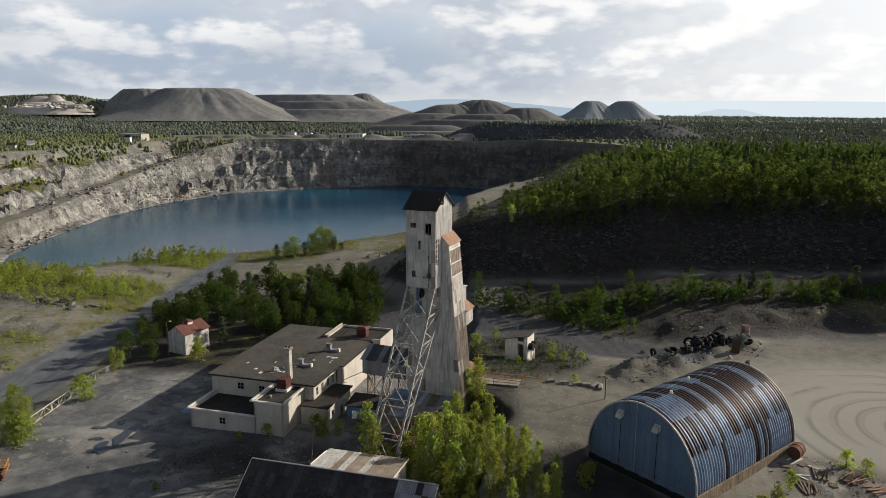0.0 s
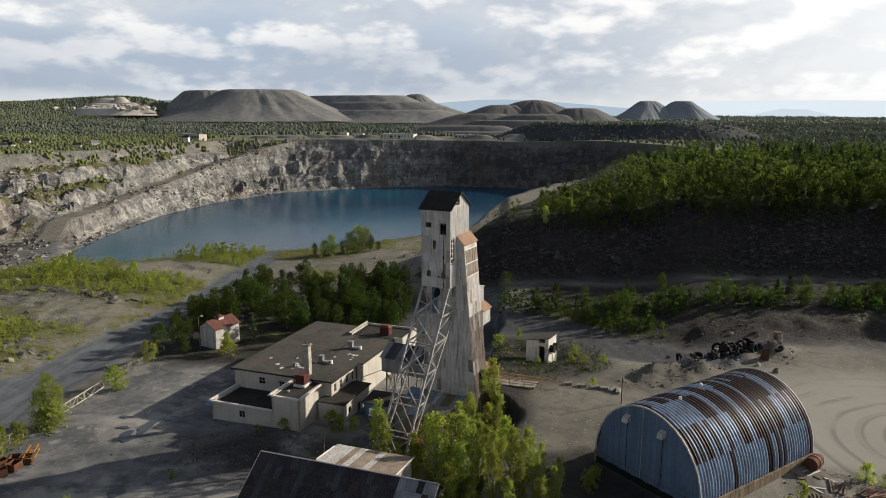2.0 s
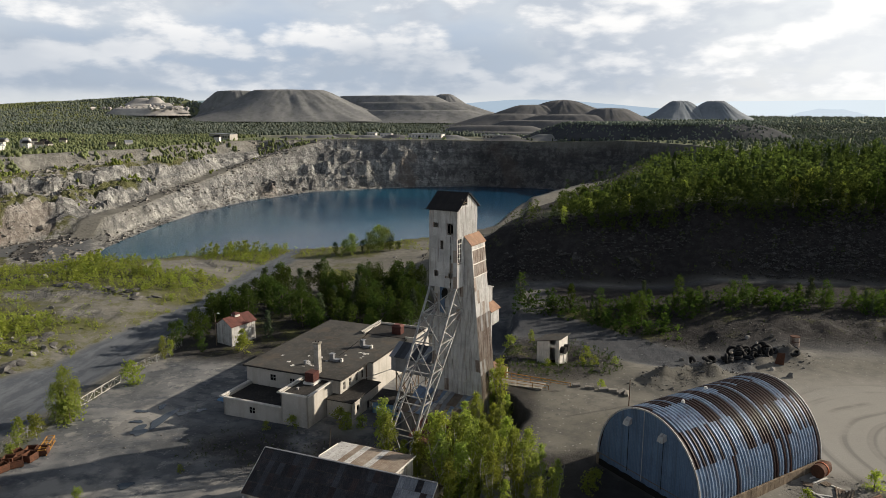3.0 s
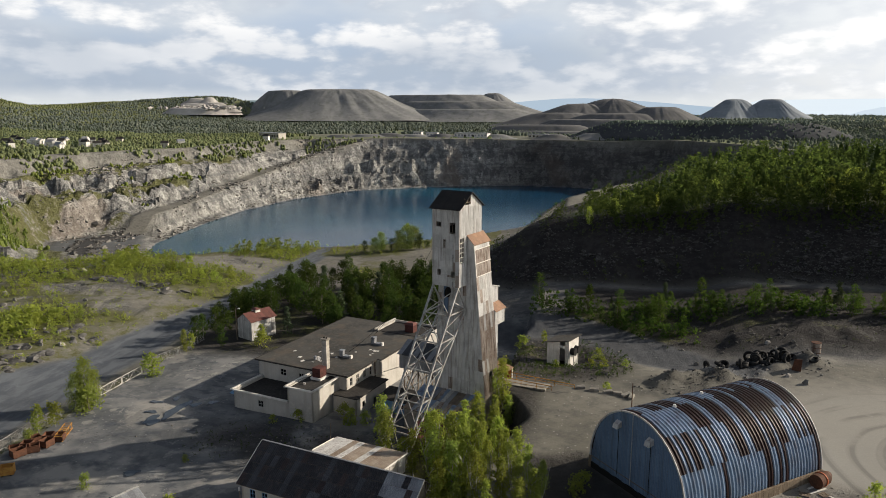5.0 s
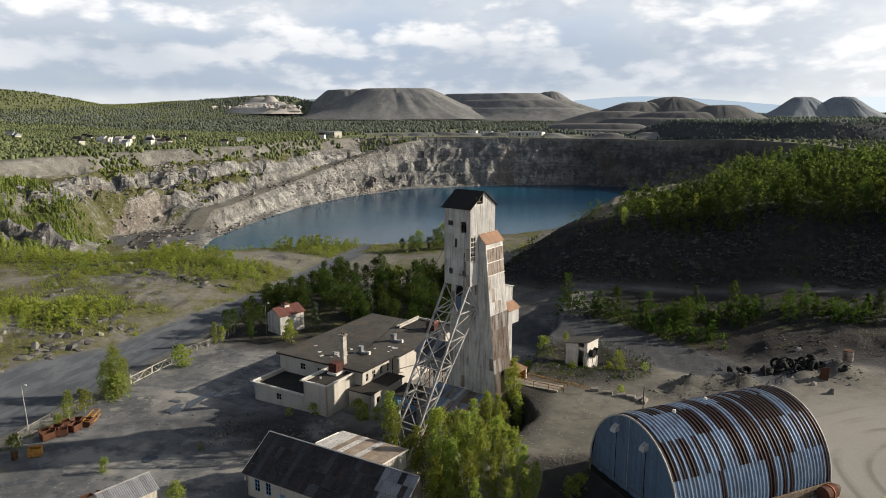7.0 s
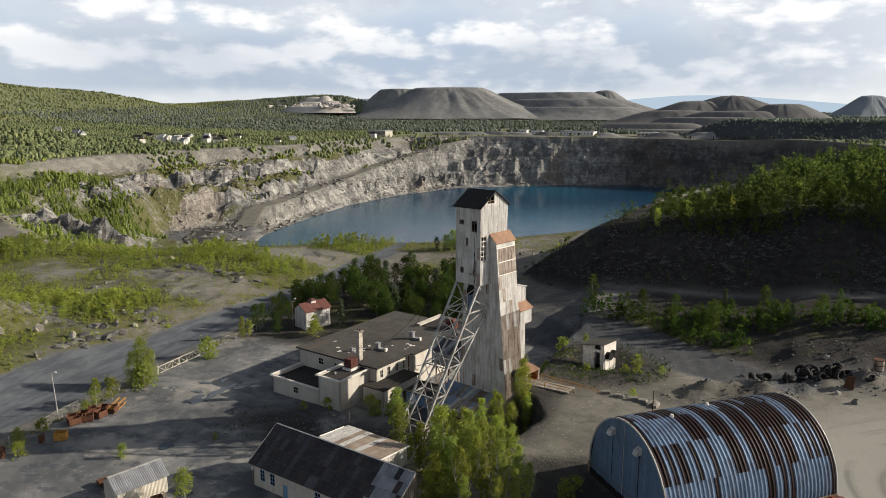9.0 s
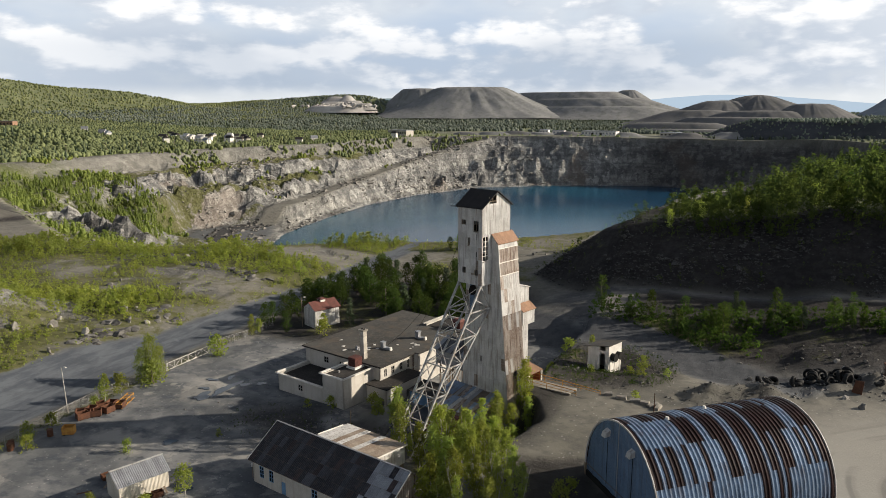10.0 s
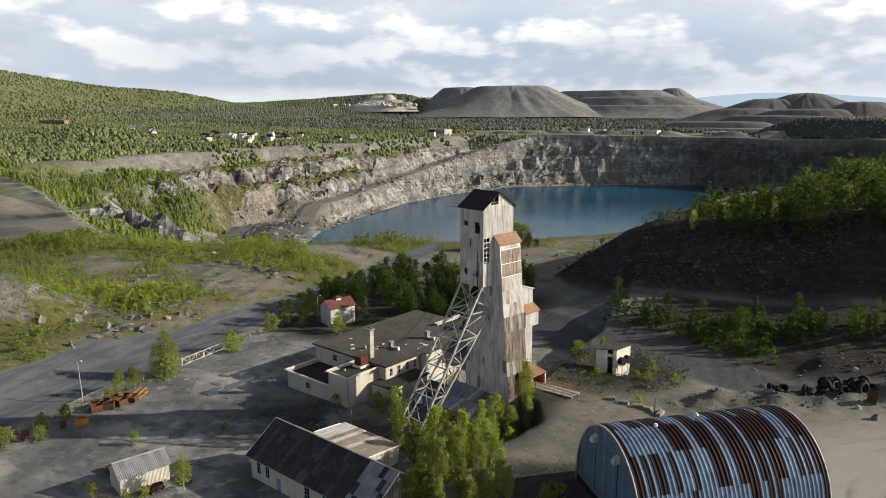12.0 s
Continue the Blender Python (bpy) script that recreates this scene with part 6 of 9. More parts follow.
def build_hut():
    rng = random.Random(45)
    root = thing("explosives_hut", "grey tin hut with faded red gabled roof and cupola", "hut", pose(-62.2, 161.6, 0, 0, 0, -25))
    SX, SY, G, ZE, ZA = 5.4, 7.6, -4.4, 1.2, 2.9
    fr = part("frame", box(B(), -SX + 0.1, -0.1, 0.1, SY - 0.1, G, ZE), WOOD, root)
    for a, b in (((-SX, 0), (0, 0)), ((0, 0), (0, SY)), ((0, SY), (-SX, SY)), ((-SX, SY), (-SX, 0))):
        clad(fr, [(*a, G), (*b, G), (*b, ZE), (*a, ZE)], 8, 1, TIN, (), rng, ribs=3)
    for y in (0.02, SY - 0.1):
        part("gable", hexa(B(), [(-SX, y, ZE), (0, y, ZE), (0, y + 0.08, ZE), (-SX, y + 0.08, ZE), (-SX / 2 - 0.05, y, ZA), (-SX / 2 + 0.05, y, ZA), (-SX / 2 + 0.05, y + 0.08, ZA), (-SX / 2 - 0.05, y + 0.08, ZA)]), TIN, root)
    c = Vector((-SX / 2, SY / 2, ZA))
    for x0 in (-SX - 0.4, 0.4):
        for k in range(8):
            y0, y1 = -0.35 + (SY + 0.7) * k / 8, -0.35 + (SY + 0.7) * (k + 1) / 8 - 0.01
            q = [(x0, y0, ZE - 0.18), (x0, y1, ZE - 0.18), (-SX / 2, y1, ZA + 0.04), (-SX / 2, y0, ZA + 0.04)]
            part("roof_sheet", hexa(B(), q + [(a, b, z + 0.08 + 0.02 * (k % 2)) for a, b, z in q]), RED_ROOF, root, "faded red roof sheet")
    cu = part("cupola", box(B(), c.x - 0.75, c.x + 0.75, c.y - 0.75, c.y + 0.75, ZA - 0.5, ZA + 0.4), WHITE, root, "square louvred cupola")
    part("cap", hexa(B(), [(c.x - 1.1, c.y - 1.1, ZA + 0.4), (c.x + 1.1, c.y - 1.1, ZA + 0.4), (c.x + 1.1, c.y + 1.1, ZA + 0.4), (c.x - 1.1, c.y + 1.1, ZA + 0.4), (c.x - 0.4, c.y - 0.4, ZA + 0.75), (c.x + 0.4, c.y - 0.4, ZA + 0.75), (c.x + 0.4, c.y + 0.4, ZA + 0.75), (c.x - 0.4, c.y + 0.4, ZA + 0.75)]), RED_ROOF, cu)
    for k in range(4):
        part("louvre", box(B(), c.x - 0.5, c.x + 0.5, c.y - 0.8, c.y - 0.74, ZA - 0.35 + 0.17 * k, ZA - 0.27 + 0.17 * k), BLACK, cu)


build_hut()


def build_fan_house():
    rng = random.Random(47)
    root = thing("fan_house", "white boarded fan house with open doorway and mono-pitch roof", "shed", pose(12.4, 148.4, 0.6, 0, 0, -24))
    W, D, G = 5.0, 4.6, -0.4
    zt = lambda x: 4.95 + 0.22 * x
    f = part("front_wall", wall_with_holes(B(), (0, 0), (W, 0), G, 4.7, 0.15, [(2.9, 4.2, G, 4.1)]), WHITE, root)
    for k in range(12):
        x0, x1 = W * k / 12, W * (k + 1) / 12
        if 2.85 < (x0 + x1) / 2 < 4.25:
            continue
        part("board", hexa(B(), [(x0 + 0.01, -0.04, G), (x1 - 0.01, -0.04, G), (x1 - 0.01, 0, G), (x0 + 0.01, 0, G), (x0 + 0.01, -0.04, zt(x0)), (x1 - 0.01, -0.04, zt(x1)), (x1 - 0.01, 0, zt(x1)), (x0 + 0.01, 0, zt(x0))]), WHITE, f)
    part("door", hexa(B(), [(2.9, -0.05, G), (3.3, -1.1, G), (3.36, -1.08, G), (2.96, -0.03, G), (2.9, -0.05, 4.0), (3.3, -1.1, 4.0), (3.36, -1.08, 4.0), (2.96, -0.03, 4.0)]), WHITE, root, "open white plank door")
    sd = part("side_wall", hexa(B(), [(W - 0.1, 0, G), (W, 0, G), (W, D, G), (W - 0.1, D, G), (W - 0.1, 0, zt(W)), (W, 0, zt(W)), (W, D, zt(W)), (W - 0.1, D, zt(W))]), WHITE, root)
    for y in (1.2, 3.0):
        fn = part("fan", rod(B(), (W, y, 3.5), (W + 0.9, y, 3.5), 0.75, n=20), RUBBER, sd, "round black fan drum")
        part("fan_rim", rod(B(), (W + 0.9, y, 3.5), (W + 1.0, y, 3.5), 0.82, n=20), BLACK, fn)
        part("fan_leg", beam(B(), (W + 0.6, y, G - 0.2), (W + 0.6, y, 2.8), 0.14), WHITE, fn)
    part("back_wall", hexa(B(), [(0, D - 0.1, G), (W, D - 0.1, G), (W, D, G), (0, D, G), (0, D - 0.1, zt(0)), (W, D - 0.1, zt(W)), (W, D, zt(W)), (0, D, zt(0))]), WHITE, root)
    part("side_wall", box(B(), 0, 0.1, 0, D, G, zt(0)), WHITE, root)
    part("roof", hexa(B(), [(-0.4, -0.5, zt(-0.4)), (W + 0.5, -0.5, zt(W + 0.5)), (W + 0.5, D + 0.4, zt(W + 0.5)), (-0.4, D + 0.4, zt(-0.4)), (-0.4, -0.5, zt(-0.4) + 0.14), (W + 0.5, -0.5, zt(W + 0.5) + 0.14), (W + 0.5, D + 0.4, zt(W + 0.5) + 0.14), (-0.4, D + 0.4, zt(-0.4) + 0.14)]), ROOF_FELT, root, "dark grey sheet roof")


build_fan_house()

# ---- the yard: fence, poles, scrap, tyres ----
def rock_mesh(seed, mat, flat=0.7):
    rng = random.Random(seed)
    bm = B()
    bmesh.ops.create_icosphere(bm, subdivisions=1, radius=1.0)
    for v in bm.verts:
        v.co *= rng.uniform(0.72, 1.15)
        v.co.z *= flat
    return to_mesh("boulder", bm, mat)


ROCKS = [rock_mesh(k, BOULDER, 0.6 + 0.08 * k) for k in range(5)]


def boulder(x, y, s, k=0, label="grey boulder half sunk in the gravel", group="boulders", mesh=None):
    ob = tagged(new("boulder", mesh or ROCKS[k % 5]), label, "boulder", group)
    ob.location, ob.scale, ob.rotation_euler = (x, y, gz(x, y) + 0.1 * s), (s * 1.1, s * 0.85, s * 0.55), (0.2 * k, 0.3 * k, 1.7 * k)
    return ob


def build_fence():
    pts = [(-74.6, 72), (-75.5, 84), (-76.4, 95), (-77.4, 106), (-76.8, 116), (-76.2, 122.6)]
    pts2 = [(-75.8, 136.2), (-76.2, 142), (-74.4, 148), (-74.6, 160)]
    root = thing("chain_link_fence", "sagging chain-link fence with leaning steel posts", "fence")
    rng = random.Random(51)
    for line in (pts, pts2):
        spots = []
        for (ax, ay), (bx, by) in zip(line, line[1:]):
            n = max(1, round(math.hypot(bx - ax, by - ay) / 3.0))
            spots += [(ax + (bx - ax) * k / n, ay + (by - ay) * k / n) for k in range(n)]
        spots.append(line[-1])
        tops = []
        for x, y in spots:
            z = gz(x, y)
            t = Vector((x + rng.uniform(-0.12, 0.12), y + rng.uniform(-0.1, 0.1), z + 1.95))
            part("post", rod(B(), (x, y, z - 0.2), t, 0.055, n=6), STEEL, root)
            tops.append((Vector((x, y, z)), t))
        for (f0, t0), (f1, t1) in zip(tops, tops[1:]):
            part("rail", rod(B(), t0, t1, 0.03, n=5), STEEL, root)
            bm = B()
            for k in range(1, 5):
                rod(bm, f0.lerp(t0, k / 5.2), f1.lerp(t1, k / 5.2), 0.010, n=3, cap=False)
            for k in range(12):
                rod(bm, f0.lerp(f1, k / 12), t0.lerp(t1, min(1, (k + 2) / 12)), 0.008, n=3, cap=False)
                rod(bm, f0.lerp(f1, min(1, (k + 2) / 12)), t0.lerp(t1, k / 12), 0.008, n=3, cap=False)
            part("mesh_panel", bm, STEEL, root)
    # gate of two leaves
    g = thing("steel_gate", "pale tubular steel double gate, closed", "gate")
    a, b = Vector((-76.2, 122.9, 0)), Vector((-75.8, 135.9, 0))
    mid = a.lerp(b, 0.5)
    for p, q in ((a, mid), (mid, b)):
        leaf = part("gate_frame", B(), STEEL, g) if False else None
        bm = B()
        z = max(gz(p.x, p.y), gz(q.x, q.y)) + 0.12
        lo, hi = Vector((0, 0, z)), Vector((0, 0, z + 1.55))
        p2, q2 = p.lerp(q, 0.02), p.lerp(q, 0.98)
        for u, v in ((p2 + lo, q2 + lo), (p2 + hi, q2 + hi), (p2 + lo, p2 + hi), (q2 + lo, q2 + hi)):
            rod(bm, u, v, 0.06, n=6)
        leaf = part("gate_leaf", bm, WHITE, g)
        for k in range(3):
            u, v = p2.lerp(q2, k / 3), p2.lerp(q2, (k + 1) / 3)
            part("gate_brace", rod(B(), u + (lo if k % 2 else hi), v + (hi if k % 2 else lo), 0.04, n=5), WHITE, leaf)
            part("gate_bar", rod(B(), v + lo, v + hi, 0.04, n=5), WHITE, leaf)
    for p in (a, b):
        part("gate_post", rod(B(), (p.x, p.y, gz(p.x, p.y) - 0.2), (p.x, p.y, gz(p.x, p.y) + 2.3), 0.1, n=8), STEEL, g)


build_fence()


def pole(name, x, y, h, r, mat, label, head=None, lean=0.0):
    z = gz(x, y)
    root = thing(name, label, "pole", pose(x, y, z))
    part("shaft", rod(B(), (0, 0, -0.3), (lean, 0, h), r, r * 0.7, 8), mat, root)
    if head == "lamp":
        part("arm", rod(B(), (lean, 0, h - 0.1), (lean + 0.7, 0.2, h + 0.1), 0.04, n=6), mat, root)
        part("lamp_head", hexa(B(), [(lean + 0.5, 0.05, h), (lean + 1.1, 0.05, h), (lean + 1.1, 0.35, h), (lean + 0.5, 0.35, h), (lean + 0.55, 0.1, h + 0.18), (lean + 1.0, 0.1, h + 0.2), (lean + 1.0, 0.3, h + 0.2), (lean + 0.55, 0.3, h + 0.18)]), WHITE, root)
    if head == "cross":
        part("crossarm", beam(B(), (lean - 0.9, 0, h - 0.5), (lean + 0.9, 0, h - 0.5), 0.12), WOOD, root)
    return root


pole("lamp_post", -79.2, 99.6, 8.4, 0.11, STEEL, "thin grey lamp post beside the haul road", "lamp", -0.5)
pole("lamp_post", -66.3, 161.6, 8.2, 0.11, WOOD, "weathered lamp post beside the red-roofed hut", "lamp")
pole("steel_pole", 28.4, 121.8, 4.8, 0.09, RUST, "thin rusty pole standing in the gravel")
pole("steel_pole", -21.5, 108.8, 5.2, 0.09, WOOD, "thin grey pole by the workshop house", None, 0.4)


def tub(x, y, a, l=3.2, w=1.6, h=1.3, mat=RUST, label="rusted open-topped ore tub in the weeds"):
    root = thing("ore_tub", label, "ore tub", pose(x, y, gz(x, y), 0, 0, a), "scrap along the fence")
    part("base", box(B(), -l / 2, l / 2, -w / 2, w / 2, 0.12, 0.3), mat, root)
    for p in ((-l / 2, -w / 2, l / 2, -w / 2 + 0.08), (-l / 2, w / 2 - 0.08, l / 2, w / 2)):
        part("side_plate", box(B(), p[0], p[2], p[1], p[3], 0.3, h), mat, root)
    for x0 in (-l / 2, l / 2 - 0.08):
        part("end_plate", box(B(), x0, x0 + 0.08, -w / 2 + 0.08, w / 2 - 0.08, 0.3, h), mat, root)
    part("rim", rod(rod(B(), (-l / 2, -w / 2, h), (l / 2, -w / 2, h), 0.06, n=6), (-l / 2, w / 2, h), (l / 2, w / 2, h), 0.06, n=6), mat, root)
    for sx in (-0.3, 0.3):
        for sy in (-1, 1):
            part("wheel", rod(B(), (sx * l, sy * w * 0.36, 0.16), (sx * l, sy * w * 0.48, 0.16), 0.2, n=12), BLACK, root)


for x, y, a, l in ((-71.4, 99.4, 40, 2.0), (-70.6, 101.6, 85, 1.9), (-72.6, 97.4, 66, 2.1), (-73.2, 100.0, 15, 1.8), (-71.9, 103.6, 110, 1.8), (-73.4, 102.2, 58, 1.7), (-70.0, 103.9, 20, 1.6), (-74.0, 98.2, 130, 1.6)):
    tub(x, y, a, l)
tub(-69.6, 91.9, 30, 2.0, 1.4, 1.5, YELLOW, "faded yellow steel box beside the fence")
for x, y in ((-74.2, 84.2), (-73.4, 83.4), (-72.0, 90.0)):
    root = thing("steel_drum", "rusty red-brown steel drum", "drum", pose(x, y, gz(x, y)), "drums by the fence")
    part("shell", rod(B(), (0, 0, 0), (0, 0, 1.25), 0.5, n=16), RUST, root)
    for z in (0.4, 0.85, 1.25):
        part("hoop", rod(B(), (0, 0, z - 0.04), (0, 0, z + 0.04), 0.54, n=16), RUST, root)
root = thing("yellow_frame", "yellow painted steel lattice frame lying on the ground", "frame", pose(-70.6, 105.6, gz(-70.6, 106.5) + 0.1, 0, 0, 112))
for y in (-0.6, 0.6):
    for z in (0.1, 1.1):
        part("chord", beam(B(), (-2.8, y, z), (2.8, y, z), 0.12), YELLOW, root)
    for k in range(6):
        x0, x1 = -2.8 + 5.6 * k / 6, -2.8 + 5.6 * (k + 1) / 6
        part("lattice", beam(B(), (x0, y, 0.1 if k % 2 else 1.1), (x1, y, 1.1 if k % 2 else 0.1), 0.08), YELLOW, root)
for k in range(7):
    part("rung", beam(B(), (-2.8 + 5.6 * k / 6, -0.6, 1.1), (-2.8 + 5.6 * k / 6, 0.6, 1.1), 0.08), YELLOW, root)


def build_bridge():
    root = thing("foot_bridge", "timber ramp with rusty yellow handrails", "bridge")
    a, b = Vector((3.6, 131.0, 3.0)), Vector((13.8, 128.0, 3.5))
    c = Vector((18.2, 126.5, 3.7))
    d = (b - a).normalized()
    s = Vector((-d.y, d.x, 0)) * 1.5
    n = 16
    for k in range(n):
        p, q = a.lerp(b, k / n), a.lerp(b, (k + 0.94) / n)
        up = Vector((0, 0, 0.12))
        part("plank", hexa(B(), [p - s, q - s, q + s, p + s, p - s + up, q - s + up, q + s + up, p + s + up]), CONCRETE, root)
    for sg in (-0.8, 0.8):
        part("girder", beam(B(), a + s * sg - Vector((0, 0, 0.2)), b + s * sg - Vector((0, 0, 0.2)), 0.25, 0.4), CONCRETE, root)
    for sg in (-1, 1):
        e = c if sg > 0 else b + (b - a) * 0.12
        part("handrail", beam(B(), a + s * sg + Vector((0, 0, 1.5)), e + s * sg * 0.95 + Vector((0, 0, 0.75 if sg > 0 else 0.9)), 0.11), YELLOW, root)
        part("handrail", beam(B(), a + s * sg + Vector((0, 0, 0.85)), e + s * sg * 0.95 + Vector((0, 0, 0.35)), 0.06), YELLOW, root)
        for k in range(5):
            p = (a + s * sg).lerp(e + s * sg * 0.95, k / 4)
            part("post", beam(B(), p, p + Vector((0, 0, 1.5 - 0.17 * k)), 0.1), YELLOW, root)
    for k in (0.15, 0.55, 0.9):
        p = a.lerp(b, k)
        for sg in (-0.8, 0.8):
            f = p + s * sg
            part("pile", beam(B(), (f.x, f.y, gz(f.x, f.y) - 0.4), f - Vector((0, 0, 0.35)), 0.25), WOOD, root)


build_bridge()


def tyre_mesh(R=1.15, r=0.42, w=0.7):
    bm = B()
    n, prof = 22, [(R - r * 1.05, -w * 0.36), (R - r * 0.35, -w / 2), (R - 0.06, -w * 0.42), (R, 0.0), (R - 0.06, w * 0.42), (R - r * 0.35, w / 2), (R - r * 1.05, w * 0.36), (R - r * 0.8, 0.0)]
    rings = []
    for k in range(n):
        a = 2 * math.pi * k / n
        bump = 0.03 if k % 2 else 0.0
        rings.append([bm.verts.new(((p + (bump if j in (2, 3, 4) else 0)) * math.cos(a), (p + (bump if j in (2, 3, 4) else 0)) * math.sin(a), z)) for j, (p, z) in enumerate(prof)])
    for k in range(n):
        A, C = rings[k], rings[(k + 1) % n]
        for j in range(len(prof)):
            bm.faces.new((A[j], C[j], C[(j + 1) % len(prof)], A[(j + 1) % len(prof)]))
    return to_mesh("tyre", bm, RUBBER, True)


TYRE = tyre_mesh()
rng = random.Random(61)
for k in range(38):
    if k < 22:
        x, y, s = 58 + rng.gauss(0, 2.6), 153.5 + rng.gauss(0, 1.8), rng.uniform(0.8, 1.15)
    elif k < 32:
        t = rng.random()
        x, y, s = 44 + 12 * t + rng.gauss(0, 0.6), 141.5 + 9.5 * t + rng.gauss(0, 0.6), rng.uniform(0.75, 1.1)
    else:
        x, y, s = 50 + rng.gauss(0, 6), 150 + rng.gauss(0, 2.5), rng.uniform(0.6, 1.0)
    ob = tagged(new("tyre", TYRE), "worn black haul-truck tyre dumped on spoil", "tyre", "dumped tyres")
    tilt = rng.choice((8, 14, 70, 84, 25))
    ob.matrix_world = pose(x, y, gz(x, y) + (0.3 if tilt < 40 else 0.9) * s, tilt, rng.uniform(-12, 12), rng.uniform(0, 360)) @ Matrix.Scale(s, 4)

solo("steel_plate", hexa(B(), [(-0.9, 0, 0), (0.8, 0, 0), (0.8, 0.08, 0), (-0.9, 0.08, 0), (-0.5, 0.6, 2.3), (0.9, 0.5, 2.5), (0.9, 0.58, 2.5), (-0.5, 0.68, 2.3)]), RUST, "leaning rusty steel plate", "plate", pose(60.8, 146.6, gz(60.8, 146.6) - 0.1, 0, 0, -20))
root = thing("water_tank", "squat rusty-white steel tank on the gravel", "tank", pose(67.8, 159.2, gz(67.8, 159.2)))
part("shell", rod(B(), (0, 0, 0), (0, 0, 2.3), 0.95, n=18), TIN_RUST, root)
for z in (0.15, 1.2, 2.25):
    part("hoop", rod(B(), (0, 0, z - 0.06), (0, 0, z + 0.06), 1.0, n=18), RUST, root)
# concrete blocks along the yard's edge
for k, (x, y, a, s) in enumerate(((19.8, 129.6, 10, 0.8), (22.2, 128.9, -5, 1.0), (24.6, 128.4, 14, 1.0), (26.3, 128.0, -12, 0.9), (27.8, 127.6, 40, 1.2), (28.6, 126.9, 75, 1.1))):
    solo("concrete_block", hexa(B(), [(-0.9 * s, -0.4, 0), (0.9 * s, -0.45, 0), (0.85 * s, 0.45, 0), (-0.9 * s, 0.4, 0), (-0.8 * s, -0.35, 0.6), (0.85 * s, -0.35, 0.55), (0.8 * s, 0.4, 0.65), (-0.85 * s, 0.35, 0.55)]), CONCRETE if k % 2 else BOULDER,
         "rough concrete block edging the yard", "concrete block", pose(x, y, gz(x, y) - 0.08, 3, -4, a), "blocks along the yard")
# tank, timber and scrap beside the arched shed
root = thing("mixer_drum", "rusty orange steel drum lying on its side", "drum", pose(52.0, 100.2, gz(52.0, 100.2) + 0.95, 0, 0, 46))
part("shell", rod(B(), (-1.3, 0, 0), (0.9, 0, 0), 0.95, 0.95, 20), RUST, root)
part("neck", rod(B(), (0.9, 0, 0), (1.9, 0, 0.1), 0.95, 0.5, 20), RUST, root)
part("hoop", rod(B(), (-0.2, 0, 0), (0.0, 0, 0), 1.03, n=20), ORANGE, root)
for k, (x, y, a, n) in enumerate(((56.6, 93.6, 30, 14), (52.8, 94.8, 62, 8), (58.5, 91.0, 15, 9), (49.2, 91.2, 75, 7))):
    root = thing("timber_stack", "collapsed stack of reddish timber lengths", "timber stack", pose(x, y, gz(x, y), 0, 0, a), "timber by the arched shed")
    for j in range(n):
        ln = rng.uniform(2.4, 3.8)
        yy, zz = (j % 6) * 0.36 - 1.0 + rng.uniform(-0.06, 0.06), 0.1 + 0.16 * (j // 6)
        sk = rng.uniform(-0.35, 0.35)
        part("length", beam(B(), (-ln / 2, yy - sk, zz), (ln / 2, yy + sk, zz + rng.uniform(-0.02, 0.1)), 0.2, 0.13), LUMBER if k in (0, 2) else WOOD, root)
for k in range(10):
    x, y, a = 51.5 + rng.gauss(0, 2.4), 96.5 + rng.gauss(0, 2.2), rng.uniform(0, 180)
    root = thing("pallet", "grey broken wooden pallet", "pallet", pose(x, y, gz(x, y), 0, 0, a), "pallets by the arched shed") if k < 4 else None
    if root:
        for j in range(5):
            part("slat", box(B(), -0.6, 0.6, -0.5 + 0.22 * j, -0.36 + 0.22 * j, 0.1, 0.13), WOOD, root)
        for j in range(3):
            part("bearer", box(B(), -0.6 + 0.53 * j, -0.5 + 0.53 * j, -0.5, 0.5, 0.0, 0.1), WOOD, root)
    else:
        solo("loose_board", beam(B(), (-rng.uniform(0.7, 1.8), 0, 0.06), (1.2, 0.1, 0.1), 0.3, 0.05), rng.choice((WHITE, WOOD, TIN)), "loose pale board on the gravel", "board", pose(x, y, gz(x, y), 0, 0, a), "boards by the arched shed")
# pieces of scrap near the tin shed and the house
for k in range(14):
    x, y = (-45.5 + rng.gauss(0, 1.2), 83.5 + rng.gauss(0, 2.6)) if k < 8 else (-37 + rng.gauss(0, 1.5), 80 + rng.gauss(0, 1.5))
    if k % 3 == 0:
        tub(x - 2.2, y, rng.uniform(0, 180), 1.6, 1.0, 0.9)
    else:
        solo("loose_board", beam(B(), (-1.1, 0, 0.08), (1.0, 0.1, 0.2), 0.25, 0.06), rng.choice((WOOD, RUST, WHITE)), "loose scrap board beside the tin shed", "board", pose(x - 2.0, y, gz(x, y), 0, 0, rng.uniform(0, 180)), "scrap by the tin shed")
root = thing("short_fence", "low grey plank fence by the tin shed", "fence")
for k in range(12):
    x, y = -44.2 + 0.34 * k + (2.6 if k > 5 else 0), 75.2 + 0.1 * k
    part("slat", box(B(), x, x + 0.26, y, y + 0.06, gz(x, y) - 0.1, gz(x, y) + 1.25), WOOD, root)
part("rail", beam(B(), (-44.2, 75.3, gz(-44, 75) + 0.9), (-37.5, 76.4, gz(-38, 76) + 0.9), 0.08), WOOD, root)

